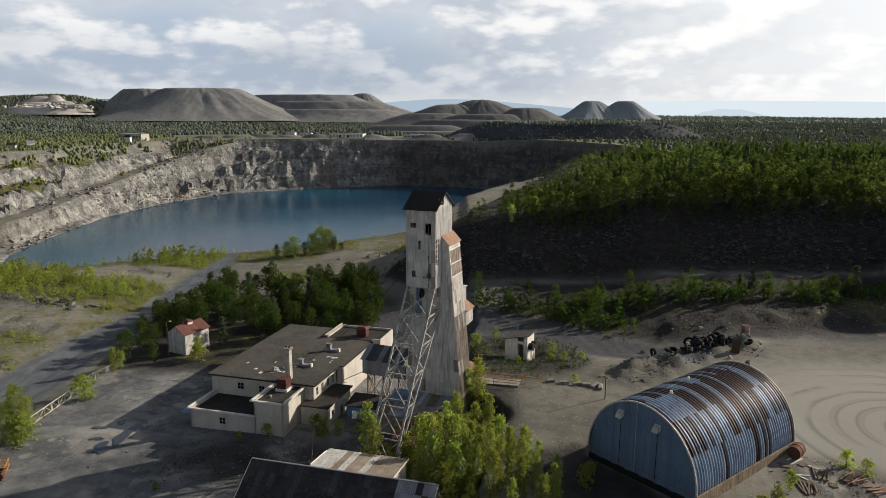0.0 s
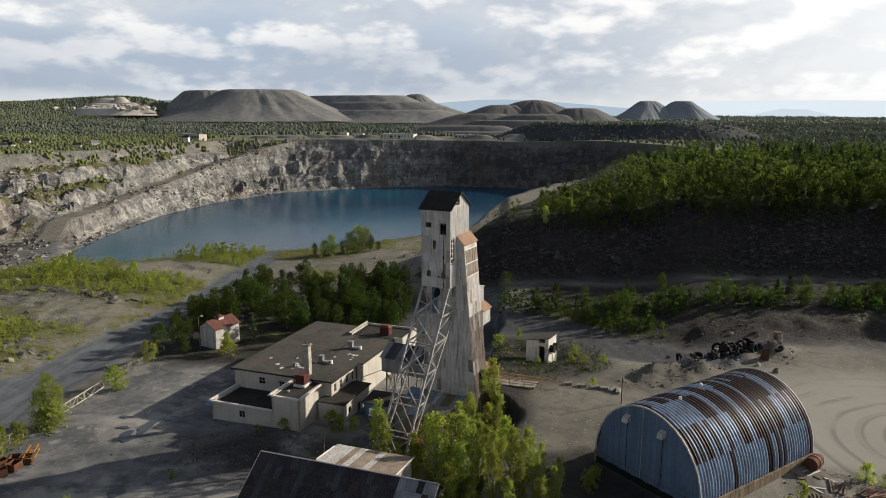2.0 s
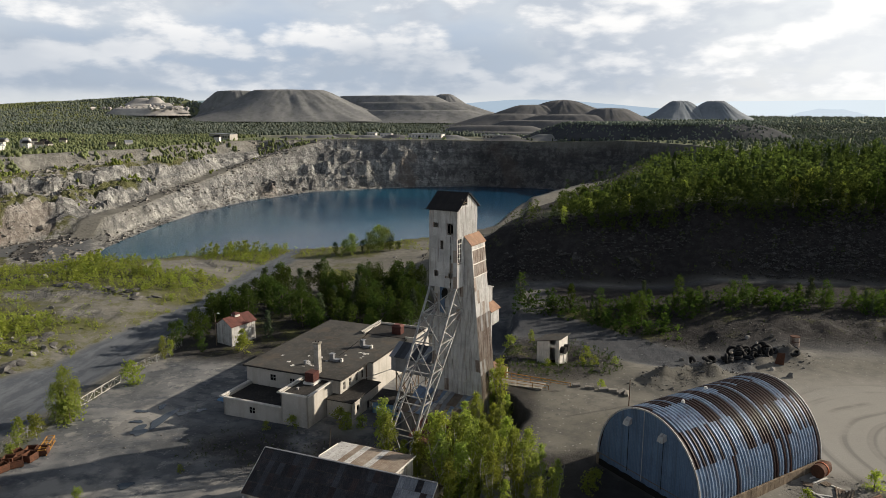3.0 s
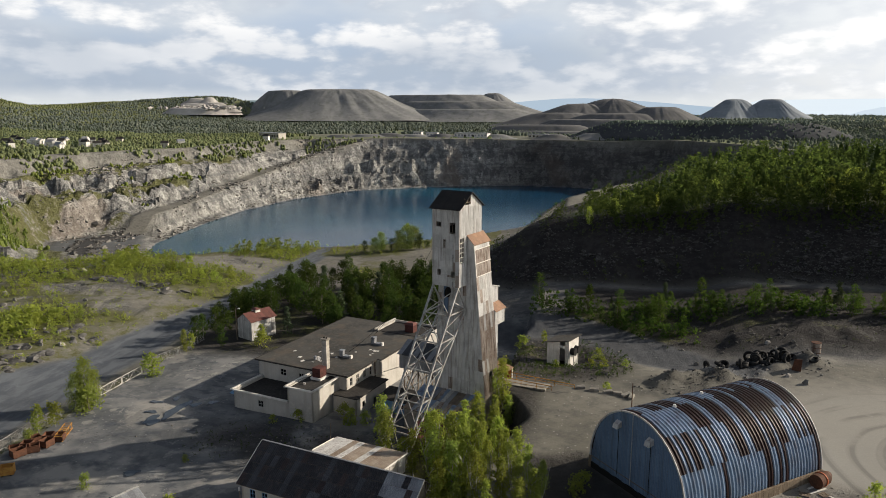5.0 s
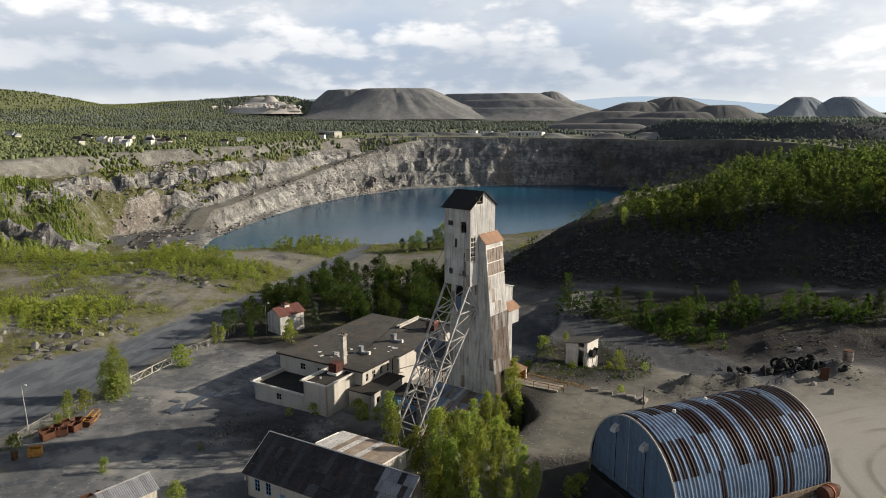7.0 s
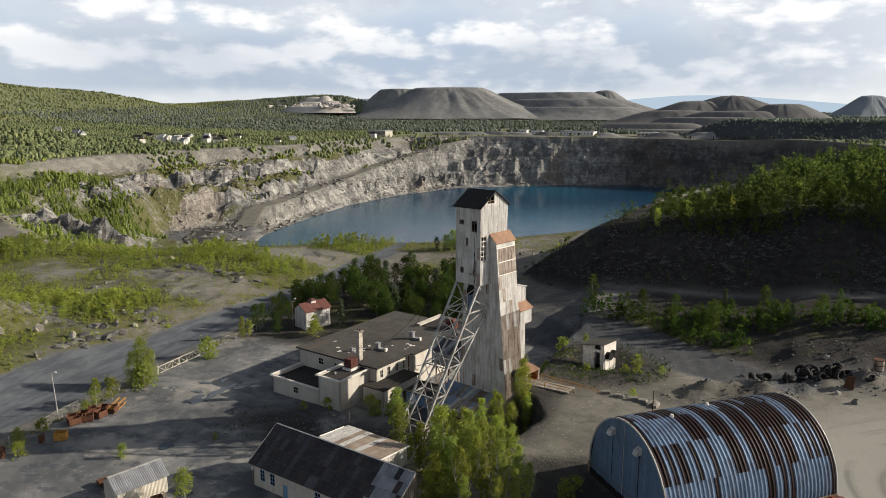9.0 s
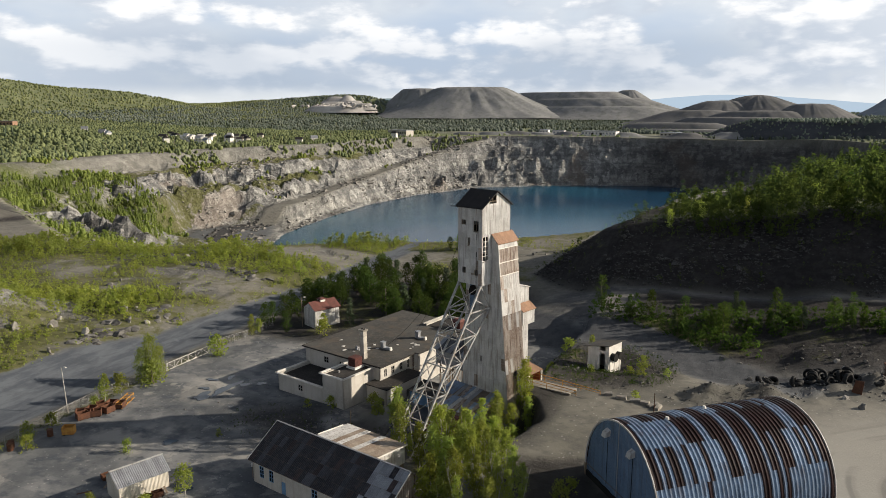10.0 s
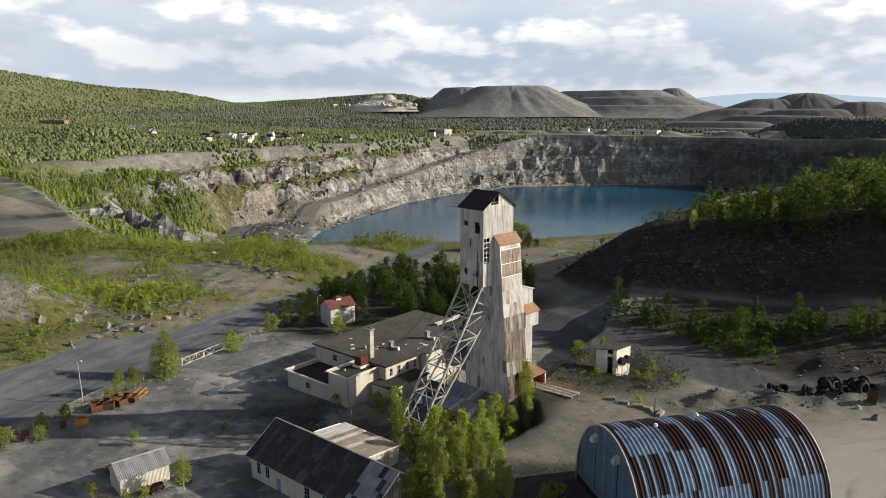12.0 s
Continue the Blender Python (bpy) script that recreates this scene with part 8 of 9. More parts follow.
def protos(seed, n, leaf, count=4, radius=0.24, base=0.08, shape="oval"):
    return [crown_arrays(seed + k, 1.0, radius * (0.85 + 0.12 * k), base, n, leaf, shape)[0] for k in range(count)]


def clump(r, c, rx, rz):
    """One ragged clump of foliage, open below: 11 vertices, 15 faces."""
    a = np.arange(5) * 2 * np.pi / 5
    up = np.stack([0.85 * np.cos(a), 0.85 * np.sin(a), np.full(5, 0.45)], -1)
    lo = np.stack([0.95 * np.cos(a + 0.63), 0.95 * np.sin(a + 0.63), np.full(5, -0.7)], -1)
    V = np.concatenate([[(0, 0, 1.0)], up, lo]) * r.uniform(0.68, 1.28, (11, 1))
    F = []
    for k in range(5):
        j = (k + 1) % 5
        F += [(0, 1 + k, 1 + j), (1 + k, 6 + k, 1 + j), (1 + j, 6 + k, 6 + j)]
    return V * np.array([rx, rx, rz]) + np.array(c), np.array(F)


def crown_kind(seed, kind):
    """A far tree's crown of unit height: vertices and triangles."""
    r = np.random.RandomState(seed)
    j = lambda s: r.uniform(-s, s)
    if kind == "cone":
        a = np.arange(6) * np.pi / 3
        V = [(0, 0, 1.0)]
        for z, w in ((0.55, 0.12), (0.06, 0.19)):
            q = w * r.uniform(0.65, 1.3, 6)
            V += list(np.stack([q * np.cos(a), q * np.sin(a), z + r.uniform(-0.07, 0.07, 6)], -1))
        F = []
        for k in range(6):
            n2 = (k + 1) % 6
            F += [(0, 1 + k, 1 + n2), (1 + k, 7 + k, 1 + n2), (1 + n2, 7 + k, 7 + n2)]
        return np.array(V), np.array(F)
    lumps = {"single": [((j(.05), j(.05), 0.22), 0.44, 0.52)],
             "broad": [((j(.05), j(.05), 0.52), 0.27, 0.38), ((0.24 + j(.06), j(.14), 0.28), 0.28, 0.38)]}[kind]
    Vs, Fs, n = [], [], 0
    for c, rx, rz in lumps:
        V, F = clump(r, c, rx, rz)
        Vs.append(V)
        Fs.append(F + n)
        n += len(V)
    return np.concatenate(Vs), np.concatenate(Fs)


def woods(name, label, spots, hs, seed, kinds, mat, cat="woods"):
    """Far woods that nobody could count, as one mesh of ragged crowns."""
    r = np.random.RandomState(seed)
    spots, hs = np.asarray(spots), np.asarray(hs)
    which = r.randint(0, len(kinds), len(spots))
    VV, FF, base = [], [], 0
    for k, (pv, pf) in enumerate(kinds):
        idx = np.where(which == k)[0]
        if not len(idx):
            continue
        a = r.uniform(0, 6.28, len(idx))
        s = hs[idx][:, None]
        ws = s * r.uniform(0.8, 1.3, (len(idx), 1))
        ca, sa = np.cos(a)[:, None], np.sin(a)[:, None]
        V = np.stack([(pv[None, :, 0] * ca - pv[None, :, 1] * sa) * ws, (pv[None, :, 0] * sa + pv[None, :, 1] * ca) * ws, pv[None, :, 2] * s], -1) + spots[idx][:, None, :]
        F = pf[None] + base + len(pv) * np.arange(len(idx))[:, None, None]
        VV.append(V.reshape(-1, 3))
        FF.append(F.reshape(-1, 3))
        base += V.shape[0] * V.shape[1]
    V, F = np.concatenate(VV), np.concatenate(FF)
    me = bpy.data.meshes.new(name)
    me.vertices.add(len(V))
    me.vertices.foreach_set("co", V.ravel())
    me.loops.add(F.size)
    me.loops.foreach_set("vertex_index", F.ravel())
    me.polygons.add(len(F))
    me.polygons.foreach_set("loop_start", np.arange(0, F.size, 3))
    me.polygons.foreach_set("loop_total", np.full(len(F), 3))
    me.polygons.foreach_set("use_smooth", np.full(len(F), len(kinds[0][1]) <= 30))
    me.update(calc_edges=True)
    me.materials.append(mat)
    return tagged(new(name, me), label, cat, kind="stuff")


def leafy_kind(seed, n, leaf, radius, base=0.08):
    """A nearer crown: loose leaf sprays about a ragged core."""
    r = np.random.RandomState(seed)
    q, cen = crown_arrays(seed, 1.0, radius, base, n, leaf)
    Vs, Fs, k = [q], [np.stack([np.arange(0, 4 * n, 4) + np.array([[0], [0]]), np.arange(0, 4 * n, 4) + np.array([[1], [2]]), np.arange(0, 4 * n, 4) + np.array([[2], [3]])], -1).reshape(-1, 3)], 4 * n
    for z, w in ((0.60, 0.32), (0.36, 0.42)):
        V, F = clump(r, (r.uniform(-0.02, 0.02), r.uniform(-0.02, 0.02), z), radius * w, 0.22)
        Vs.append(V)
        Fs.append(F + k)
        k += len(V)
    return np.concatenate(Vs), np.concatenate(Fs)


BROAD = [crown_kind(500 + k, "broad") for k in range(6)]
SINGLE = [crown_kind(520 + k, "single") for k in range(6)]
THICKET = [leafy_kind(580 + k, 60, 0.055, 0.30 + 0.03 * k, 0.03) for k in range(5)]
PLUME = [leafy_kind(540 + k, 76, 0.040, 0.19 + 0.018 * k) for k in range(6)]
CONE = [crown_kind(560 + k, "cone") for k in range(4)]

rs = np.random.RandomState(17)
# on the big heap: thick on top, thin on its face
n = 8200
xs, ys = rs.uniform(-25, 280, n), 216 + 254 * rs.rand(n) ** 1.7
hd = big_heap(xs, ys)[1]
top = (hd > 17) & ~within(xs, ys, RIM) & ((xs + 21 - (ys - 250) * 0.33) * 0.95 > 31)
P, Cn = protos(200, 175, 0.031, 6, 0.165, 0.08), protos(210, 130, 0.036, 2, 0.15, 0.05, "cone")
PB = protos(205, 58, 0.046, 5, 0.18, 0.10)
for name, label, sel, pv, sd in (("heap_edge_woods", "young birches and aspens along the heap's edge", top & (hd <= 38) & (rs.rand(n) < 0.75), P, 18), ("heap_woods", "young broadleaf woods on top of the waste heap", top & (hd > 38) & (rs.rand(n) < 0.5), PLUME, 28)):
    xt, yt = xs[sel], ys[sel]
    hs = rs.uniform(5.2, 8.6, len(xt)) * rs.choice([0.6, 0.9, 1, 1.2, 1.55], len(xt)) * (1 + 0.3 * fbm(xt, yt, 24, 2, 67)) * (0.42 + 0.68 * smooth(15, 80, (xt + 21 - (yt - 250) * 0.33) * 0.95))
    (forest if pv is P else woods)(name, label, np.stack([xt, yt, height(xt, yt) - 0.1], -1), hs, sd, pv, LEAF_HILL)
xs, ys = rs.uniform(-25, 200, 900), rs.uniform(213, 262, 900)
hd = big_heap(xs, ys)[1]
keep = (hd > 0) & (hd < 30) & (rs.rand(900) < 0.16 + 0.55 * smooth(8, 30, hd) + 0.4 * (fbm(xs, ys, 20, 3, 66) > 0.25))
xs, ys = xs[keep], ys[keep]
forest("slope_scrub", "thin birch scrub climbing the waste heap", np.stack([xs, ys, height(xs, ys) - 0.1], -1), rs.uniform(1.5, 4.6, len(xs)), 19, PB, LEAF_HILL)
xs, ys = rs.uniform(20, 330, 260), rs.uniform(250, 520, 260)
keep = (big_heap(xs, ys)[1] > 32)
forest("heap_spruces", "scattered spruces among the heap's woods", np.stack([xs[keep], ys[keep], height(xs[keep], ys[keep])], -1), rs.uniform(7, 12, keep.sum()), 20, Cn, CONIFER)

# low scrub over the meadow
n = 9000
xs, ys = rs.uniform(-240, -88, n), rs.uniform(105, 292, n)
pat = fbm(xs, ys, 30, 4, 91) + 0.07 * rs.normal(0, 1, n)
bare = ((xs + 97) / 31) ** 2 + ((ys - 238) / 14) ** 2 < 1
keep = (pat > -0.17) & ~bare & ~within(xs, ys, RIM) & (xs < road_edge(ys) - 1.5)
xs, ys = xs[keep], ys[keep]
SB = protos(230, 38, 0.115, 5, 0.42, 0.02, "bush")
ST = protos(233, 40, 0.09, 5, 0.3, 0.03)
forest("meadow_scrub", "bright green low scrub over stony ground", np.stack([xs, ys, height(xs, ys) - 0.05], -1), rs.uniform(0.7, 2.0, len(xs)) * (1 + 2.8 * np.clip(fbm(xs, ys, 30, 4, 91) + 0.05, 0, 0.7)), 21, SB[:3] + ST[:3], LEAF, "scrub")
n = 6500
xs, ys = rs.uniform(-230, -90, n), rs.uniform(100, 285, n)
keep = (fbm(xs, ys, 30, 4, 91) + 0.25 * rs.normal(0, 1, n) > -0.25) & ~within(xs, ys, RIM) & (xs < road_edge(ys) - 0.5)
xs, ys = xs[keep], ys[keep]
TF = protos(236, 14, 0.2, 5, 0.55, 0.02, "bush")
forest("meadow_tufts", "tufts of coarse grass and seedlings on the stony meadow", np.stack([xs, ys, height(xs, ys) - 0.02], -1), rs.uniform(0.3, 0.9, len(xs)), 39, TF, LEAF, "grass")
n = 1500
xs, ys = rs.uniform(-115, 10, n), rs.uniform(215, 300, n)
keep = (fbm(xs, ys, 30, 4, 91) + 0.9 * smooth(258, 284, ys) > 0.42) & (((xs + 97) / 31) ** 2 + ((ys - 238) / 14) ** 2 > 1) & ~within(xs, ys, RIM)
xs, ys = xs[keep], ys[keep]
forest("rim_scrub", "low green scrub along the pit rim", np.stack([xs, ys, height(xs, ys) - 0.05], -1), rs.uniform(0.4, 1.6, len(xs)), 22, SB, LEAF, "scrub")
n = 900
xs, ys = np.concatenate([rs.uniform(0, 150, 500), rs.uniform(-78, -75.5, 150), rs.uniform(-2, 30, 250)]), np.concatenate([rs.uniform(163, 190, 500), rs.uniform(75, 165, 150), rs.uniform(138, 162, 250)])
xs, ys = np.concatenate([xs, rs.uniform(-48, -14, 260)]), np.concatenate([ys, rs.uniform(103, 119, 260)])
keep = (fbm(xs, ys, 12, 3, 99) > -0.15) & (line_distance(xs, ys, YARD_ROAD, False) > 5)
xs, ys = xs[keep], ys[keep]
forest("weeds", "rank weeds along banks and verges", np.stack([xs, ys, height(xs, ys) - 0.03], -1), rs.uniform(0.15, 0.6, len(xs)), 23, SB, LEAF_MID, "weeds")

xs, ys = rs.uniform(0, 31, 1500), rs.uniform(130, 169, 1500)
keep = (((xs - 15.5) / 15) ** 2 + ((ys - 149.5) / 18.5) ** 2 < 1.05) & (fbm(xs, ys, 7, 3, 98) > -0.15) & ((xs - 15) ** 2 + (ys - 150) ** 2 > 14) & (line_distance(xs, ys, YARD_ROAD, False) > 5)
xs, ys = xs[keep], ys[keep]
forest("mound_weeds", "rank dark weeds over the fan house mound", np.stack([xs, ys, height(xs, ys) - 0.03], -1), rs.uniform(0.2, 0.8, len(xs)), 29, SB, LEAF_BELT, "weeds")
n = 1500
xs, ys = rs.uniform(-8, 165, n), rs.uniform(164, 194, n)
keep = (fbm(xs, ys, 14, 3, 107) > -0.25) & (ys > np.where(xs < 45, 174 - 0.12 * xs, 181)) & (ys < 193) & (line_distance(xs, ys, YARD_ROAD, False) > 6.5)
xs, ys = xs[keep], ys[keep]
BS = protos(235, 80, 0.075, 4, 0.34, 0.03, "oval")
forest("belt_scrub", "dense young scrub between yard and heap", np.stack([xs, ys, height(xs, ys) - 0.05], -1), rs.uniform(1.4, 3.8, len(xs)), 27, BS, LEAF_BELT, "scrub")
# the wooded near side of the pit and its benches
n = 5600
xs, ys = rs.uniform(-660, -150, n), rs.uniform(225, 640, n)
keep = within(xs, ys, RIM) & (line_distance(xs, ys, SHORE) > 45) & (fbm(xs, ys, 70, 3, 101) > -0.42 + 0.6 * smooth(-330, -210, xs)) & (np.hypot(xs + 330, ys - 236) > 78) & (((xs + 320) / 75) ** 2 + ((ys - 390) / 55) ** 2 > 1.0) & (line_distance(xs, ys, SHORE) > 95) & (nose(xs, ys)[1] > 42) & ~((line_distance(xs, ys, RIM) < 60) & (xs > -270) & (ys < 420))
xs, ys = xs[keep], ys[keep]
woods("pit_woods", "birch thicket on the near pit slope", np.stack([xs, ys, height(xs, ys)], -1), rs.uniform(4, 11, len(xs)), 24, THICKET, LEAF_PIT)
n = 5200
xs, ys = rs.uniform(-700, -430, n), rs.uniform(560, 1260, n)
zz = height(xs, ys)
sl = np.abs(height(xs + 3, ys) - zz) / 3
keep = within(xs, ys, RIM) & (line_distance(xs, ys, SHORE) > 60) & (sl < 0.5) & (fbm(xs, ys, 60, 3, 103) > 0.05)
xs, ys, zz = xs[keep], ys[keep], zz[keep]
woods("bench_scrub", "green scrub along the pit benches", np.stack([xs, ys, zz], -1), rs.uniform(2.5, 7.5, len(xs)), 25, BROAD, LEAF_PIT)

# trees spilling over the western rim
xs, ys = rs.uniform(-720, -430, 5200), rs.uniform(760, 1400, 5200)
dr = line_distance(xs, ys, RIM)
keep = within(xs, ys, RIM) & (dr < 34) & (fbm(xs, ys, 55, 3, 115) > -0.05 + 0.02 * (dr - 12))
xs, ys = xs[keep], ys[keep]
woods("rim_woods", "young trees spilling over the pit rim", np.stack([xs, ys, height(xs, ys) - 0.3], -1), rs.uniform(4, 10, len(xs)), 58, BROAD, LEAF_DARK)

# woods to the horizon


def far_wood(name, label, n, x0, x1, y0, y1, hmin, hmax, seed, mat, pv, dens):
    r = np.random.RandomState(seed)
    X, Y = r.uniform(x0, x1, n), r.uniform(y0, y1, n)
    ok = ~within(X, Y, RIM) & (line_distance(X, Y, RIM) > 15) & (fbm(X, Y, 160, 3, seed) > dens) & (np.hypot(X + 330, Y - 236) > 130)
    ok &= ((X + 330) / 330) ** 2 + ((Y - 1560) / 115) ** 2 > 1.0
    vil = (np.abs((X + 800) * 0.62 - (Y - 965) * 0.78) < 95) & (np.abs((X + 800) * 0.78 + (Y - 965) * 0.62) < 60)
    ok &= ~vil | (r.rand(n) < 0.12)
    ok &= (big_heap(X, Y)[1] < -20)
    ok &= (X - 20) ** 2 + (Y + 30) ** 2 < 4700 ** 2
    bearing = np.degrees(np.arctan2(X - 25, Y))
    ok &= (bearing > -63) & (bearing < 37)
    X, Y = X[ok], Y[ok]
    woods(name, label, np.stack([X, Y, height(X, Y) - 0.3], -1), r.uniform(hmin, hmax, len(X)) * (1 + 0.25 * fbm(X, Y, 90, 3, seed + 5)), seed, pv, mat)


far_wood("west_woods", "mixed green woods beyond the pit", 23000, -1500, -600, 380, 1500, 4.5, 9.5, 31, LEAF_DARK, BROAD[:1] + SINGLE, -0.7)
far_wood("west_spruces", "dark spruces among the woods beyond the pit", 2800, -1500, -600, 400, 1700, 6, 11, 32, CONIFER, CONE, -0.12)
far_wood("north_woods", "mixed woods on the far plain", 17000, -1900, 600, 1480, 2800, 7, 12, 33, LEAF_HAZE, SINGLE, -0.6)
far_wood("north_spruces", "dark spruces on the far plain", 4500, -1700, 500, 1480, 2700, 6, 12, 34, CONIFER, CONE, -0.25)
far_wood("hill_woods", "woods covering the far western hills", 25000, -3300, -1400, 700, 3200, 5, 10, 35, LEAF_DARK, SINGLE, -0.75)
far_wood("hill_spruces", "dark spruces on the far western hills", 2500, -3300, -1400, 700, 3200, 6, 10, 45, CONIFER, CONE, 0.0)
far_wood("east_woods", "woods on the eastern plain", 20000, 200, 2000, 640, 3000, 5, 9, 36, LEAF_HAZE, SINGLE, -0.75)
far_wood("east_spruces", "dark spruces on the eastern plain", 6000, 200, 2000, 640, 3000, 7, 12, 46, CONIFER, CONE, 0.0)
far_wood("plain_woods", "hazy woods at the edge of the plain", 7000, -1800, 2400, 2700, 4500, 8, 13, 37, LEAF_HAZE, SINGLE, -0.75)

n = 5000
xs, ys = rs.uniform(-760, 330, n), rs.uniform(430, 1560, n)
dr = line_distance(xs, ys, RIM)
keep = ~within(xs, ys, RIM) & (dr > 6) & (dr < 46) & (fbm(xs, ys, 45, 3, 109) > -0.05) & (xs < -150)
xs, ys = xs[keep], ys[keep]
woods("rim_bushes", "bushes along the far pit rim", np.stack([xs, ys, height(xs, ys)], -1), rs.uniform(2.0, 6.0, len(xs)), 38, BROAD, LEAF_DARK, "scrub")

# ---- heaps, works and houses in the distance ----
GULLY = fbm(np.arange(1000) * 1.0, np.zeros(1000), 7.0, 3, 111)


def tailings(name, label, cx, cy, ztop, rt, zbase, slope=0.62, sx=1.0, sy=1.0, mat=None, seed=0, rot=0.0, flare=0.4):
    """A flat-topped tipped heap with gullied sides."""
    n, rings = (230, 12) if ztop - zbase > 40 else (60, 6)
    rb = rt + (ztop - zbase) / slope
    V = []
    for k in range(rings + 1):
        t = k / rings
        for j in range(n):
            a = 2 * math.pi * j / n
            lob = 1 + 0.10 * math.sin(2 * a + seed) + 0.06 * math.sin(3 * a + 2.1 * seed)
            gully = 1 + 0.016 * float(GULLY[(j + 31 * seed) % 1000]) * min(1, 3 * t)
            r = (rt + (rb - rt) * (t + flare * t ** 4)) * lob * gully
            w = float(fbm(np.array([a * 6 + seed]), np.array([t * 3.0]), 1.0, 3, seed)[0])
            r *= 1 + 0.025 * w
            tt = max(0.0, t * 1.06 - 0.06 * (1 - (1 - t) ** 3)) if t > 0 else 0
            V.append((r * math.cos(a) * sx, r * math.sin(a) * sy, ztop + (zbase - ztop) * tt * tt / (tt + 0.05) * 1.05 + 0.012 * (ztop - zbase) * w))
    F = [(k * n + j, (k + 1) * n + j, (k + 1) * n + (j + 1) % n, k * n + (j + 1) % n) for k in range(rings) for j in range(n)]
    V.append((0, 0, ztop + (ztop - zbase) * 0.03))
    F += [(len(V) - 1, j, (j + 1) % n) for j in range(n)]
    me = bpy.data.meshes.new(name)
    me.from_pydata(V, [], F)
    me.polygons.foreach_set("use_smooth", np.ones(len(F), bool))
    me.materials.append(mat or HEAP)
    ob = tagged(new(name, me), label, "heap", "far tailings heaps", "structure")
    ob.matrix_world = pose(cx, cy, 0, 0, 0, rot)
    return ob


for label, x, y, zt, rt, zb, sl, sx, sy, m in (
        ("broad flat-topped grey tailings heap", -1010, 2830, 136, 118, 15, 0.60, 1.06, 0.8, HEAP), ("rounded shoulder of grey tailings", -1222, 2790, 132, 66, 15, 0.95, 1.1, 0.8, HEAP),
        ("long level tailings terrace", -640, 3060, 118, 170, 60, 0.5, 1.3, 0.6, HEAP), ("lower tailings terrace", -560, 2980, 90, 170, 20, 0.45, 1.3, 0.6, HEAP), ("long grey skirt of tailings", -520, 2900, 58, 170, 10, 0.4, 1.4, 0.6, HEAP),
        ("grey tailings cone", -430, 3270, 128, 26, 20, 0.72, 1.2, 0.8, HEAP), ("grey tailings cone shoulder", -535, 3290, 119, 40, 20, 0.72, 1.1, 0.8, HEAP),
        ("dark rounded tailings mound", 82, 2520, 90, 24, -10, 0.5, 1.2, 0.9, HEAP_DARK), ("dark rounded tailings mound", -18, 2500, 74, 40, -10, 0.5, 1.2, 0.9, HEAP_DARK), ("dark tailings bench", -90, 2420, 45, 60, -10, 0.4, 1.3, 0.7, HEAP_DARK),
        ("dark tailings dome near the pit", 208, 2190, 62, 40, -15, 0.6, 1.1, 0.9, HEAP_DARK), ("stepped tailings bank", 90, 2150, 44, 70, -15, 0.45, 1.3, 0.6, HEAP_DARK), ("stepped tailings bank", 10, 2080, 28, 90, -15, 0.45, 1.3, 0.5, HEAP_DARK),
        ("low spoil bench above the pit", -120, 1900, 16, 70, -15, 0.5, 1.3, 0.6, HEAP_DARK), ("low spoil bench above the pit", -60, 1760, 4, 60, -15, 0.5, 1.5, 0.6, HEAP_DARK), ("pale spoil fan", 110, 1850, 8, 50, -20, 0.4, 1.4, 0.6, HEAP),
        ("pale tailings cone", 653, 3550, 102, 34, -5, 0.80, 1.0, 1.0, HEAP_HAZE), ("pale tailings cone", 818, 3560, 102, 34, -5, 0.80, 1.0, 1.0, HEAP_HAZE)):
    tailings("tailings_heap", label, x, y, zt, rt, zb, sl, sx, sy, m, int(abs(x)) % 17)
for k, (x, y, zt, rt) in enumerate(((-455, 1478, 3, 14), (-412, 1500, 5, 9), (-372, 1522, 2, 18), (-300, 1518, 4, 8), (-180, 1528, 3, 10), (-60, 1525, 4, 12), (20, 1540, 6, 10), (-505, 1440, 3, 9))):
    tailings("spoil_pile", "low grey spoil pile beside the pit rim", x, y, zt, rt, -7, 0.55, 1.5, 0.8, HEAP_DARK if k % 2 else HEAP, k)
tailings("waste_bank", "wooded waste bank beyond the pit in painted shade", 270, 1600, 28, 135, -60, 0.6, 1.35, 0.66, BANK_SHADE, 14, 0.0, 0.0)

rs = np.random.RandomState(71)
a, r = rs.uniform(0, 6.28, 900), np.sqrt(rs.rand(900)) * 150
X, Y = 260 + r * np.cos(a) * 1.3, 1600 + r * np.sin(a) * 0.62
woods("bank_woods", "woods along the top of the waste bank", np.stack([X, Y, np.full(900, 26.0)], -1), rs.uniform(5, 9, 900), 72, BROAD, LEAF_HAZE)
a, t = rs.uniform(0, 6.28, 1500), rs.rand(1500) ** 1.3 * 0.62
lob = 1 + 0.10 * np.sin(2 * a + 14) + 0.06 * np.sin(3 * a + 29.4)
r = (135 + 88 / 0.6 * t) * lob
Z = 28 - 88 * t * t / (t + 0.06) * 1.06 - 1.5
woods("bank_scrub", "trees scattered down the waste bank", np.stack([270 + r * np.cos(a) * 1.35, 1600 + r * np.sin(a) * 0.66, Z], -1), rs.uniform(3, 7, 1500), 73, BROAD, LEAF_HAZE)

def haze_glow(name, col):
    """Far hills where only the air's own light is left, painted as emission."""
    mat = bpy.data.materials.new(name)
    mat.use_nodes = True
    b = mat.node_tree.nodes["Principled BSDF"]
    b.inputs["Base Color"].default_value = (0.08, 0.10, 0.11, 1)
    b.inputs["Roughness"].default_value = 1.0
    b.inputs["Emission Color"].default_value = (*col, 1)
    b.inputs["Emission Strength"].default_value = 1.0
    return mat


RIDGE, RIDGE_PALE, RIDGE_GREEN = haze_glow("haze_blue_ridge", (0.36, 0.44, 0.52)), haze_glow("haze_pale_ridge", (0.66, 0.72, 0.76)), haze_glow("haze_green_ridge", (0.16, 0.20, 0.20))


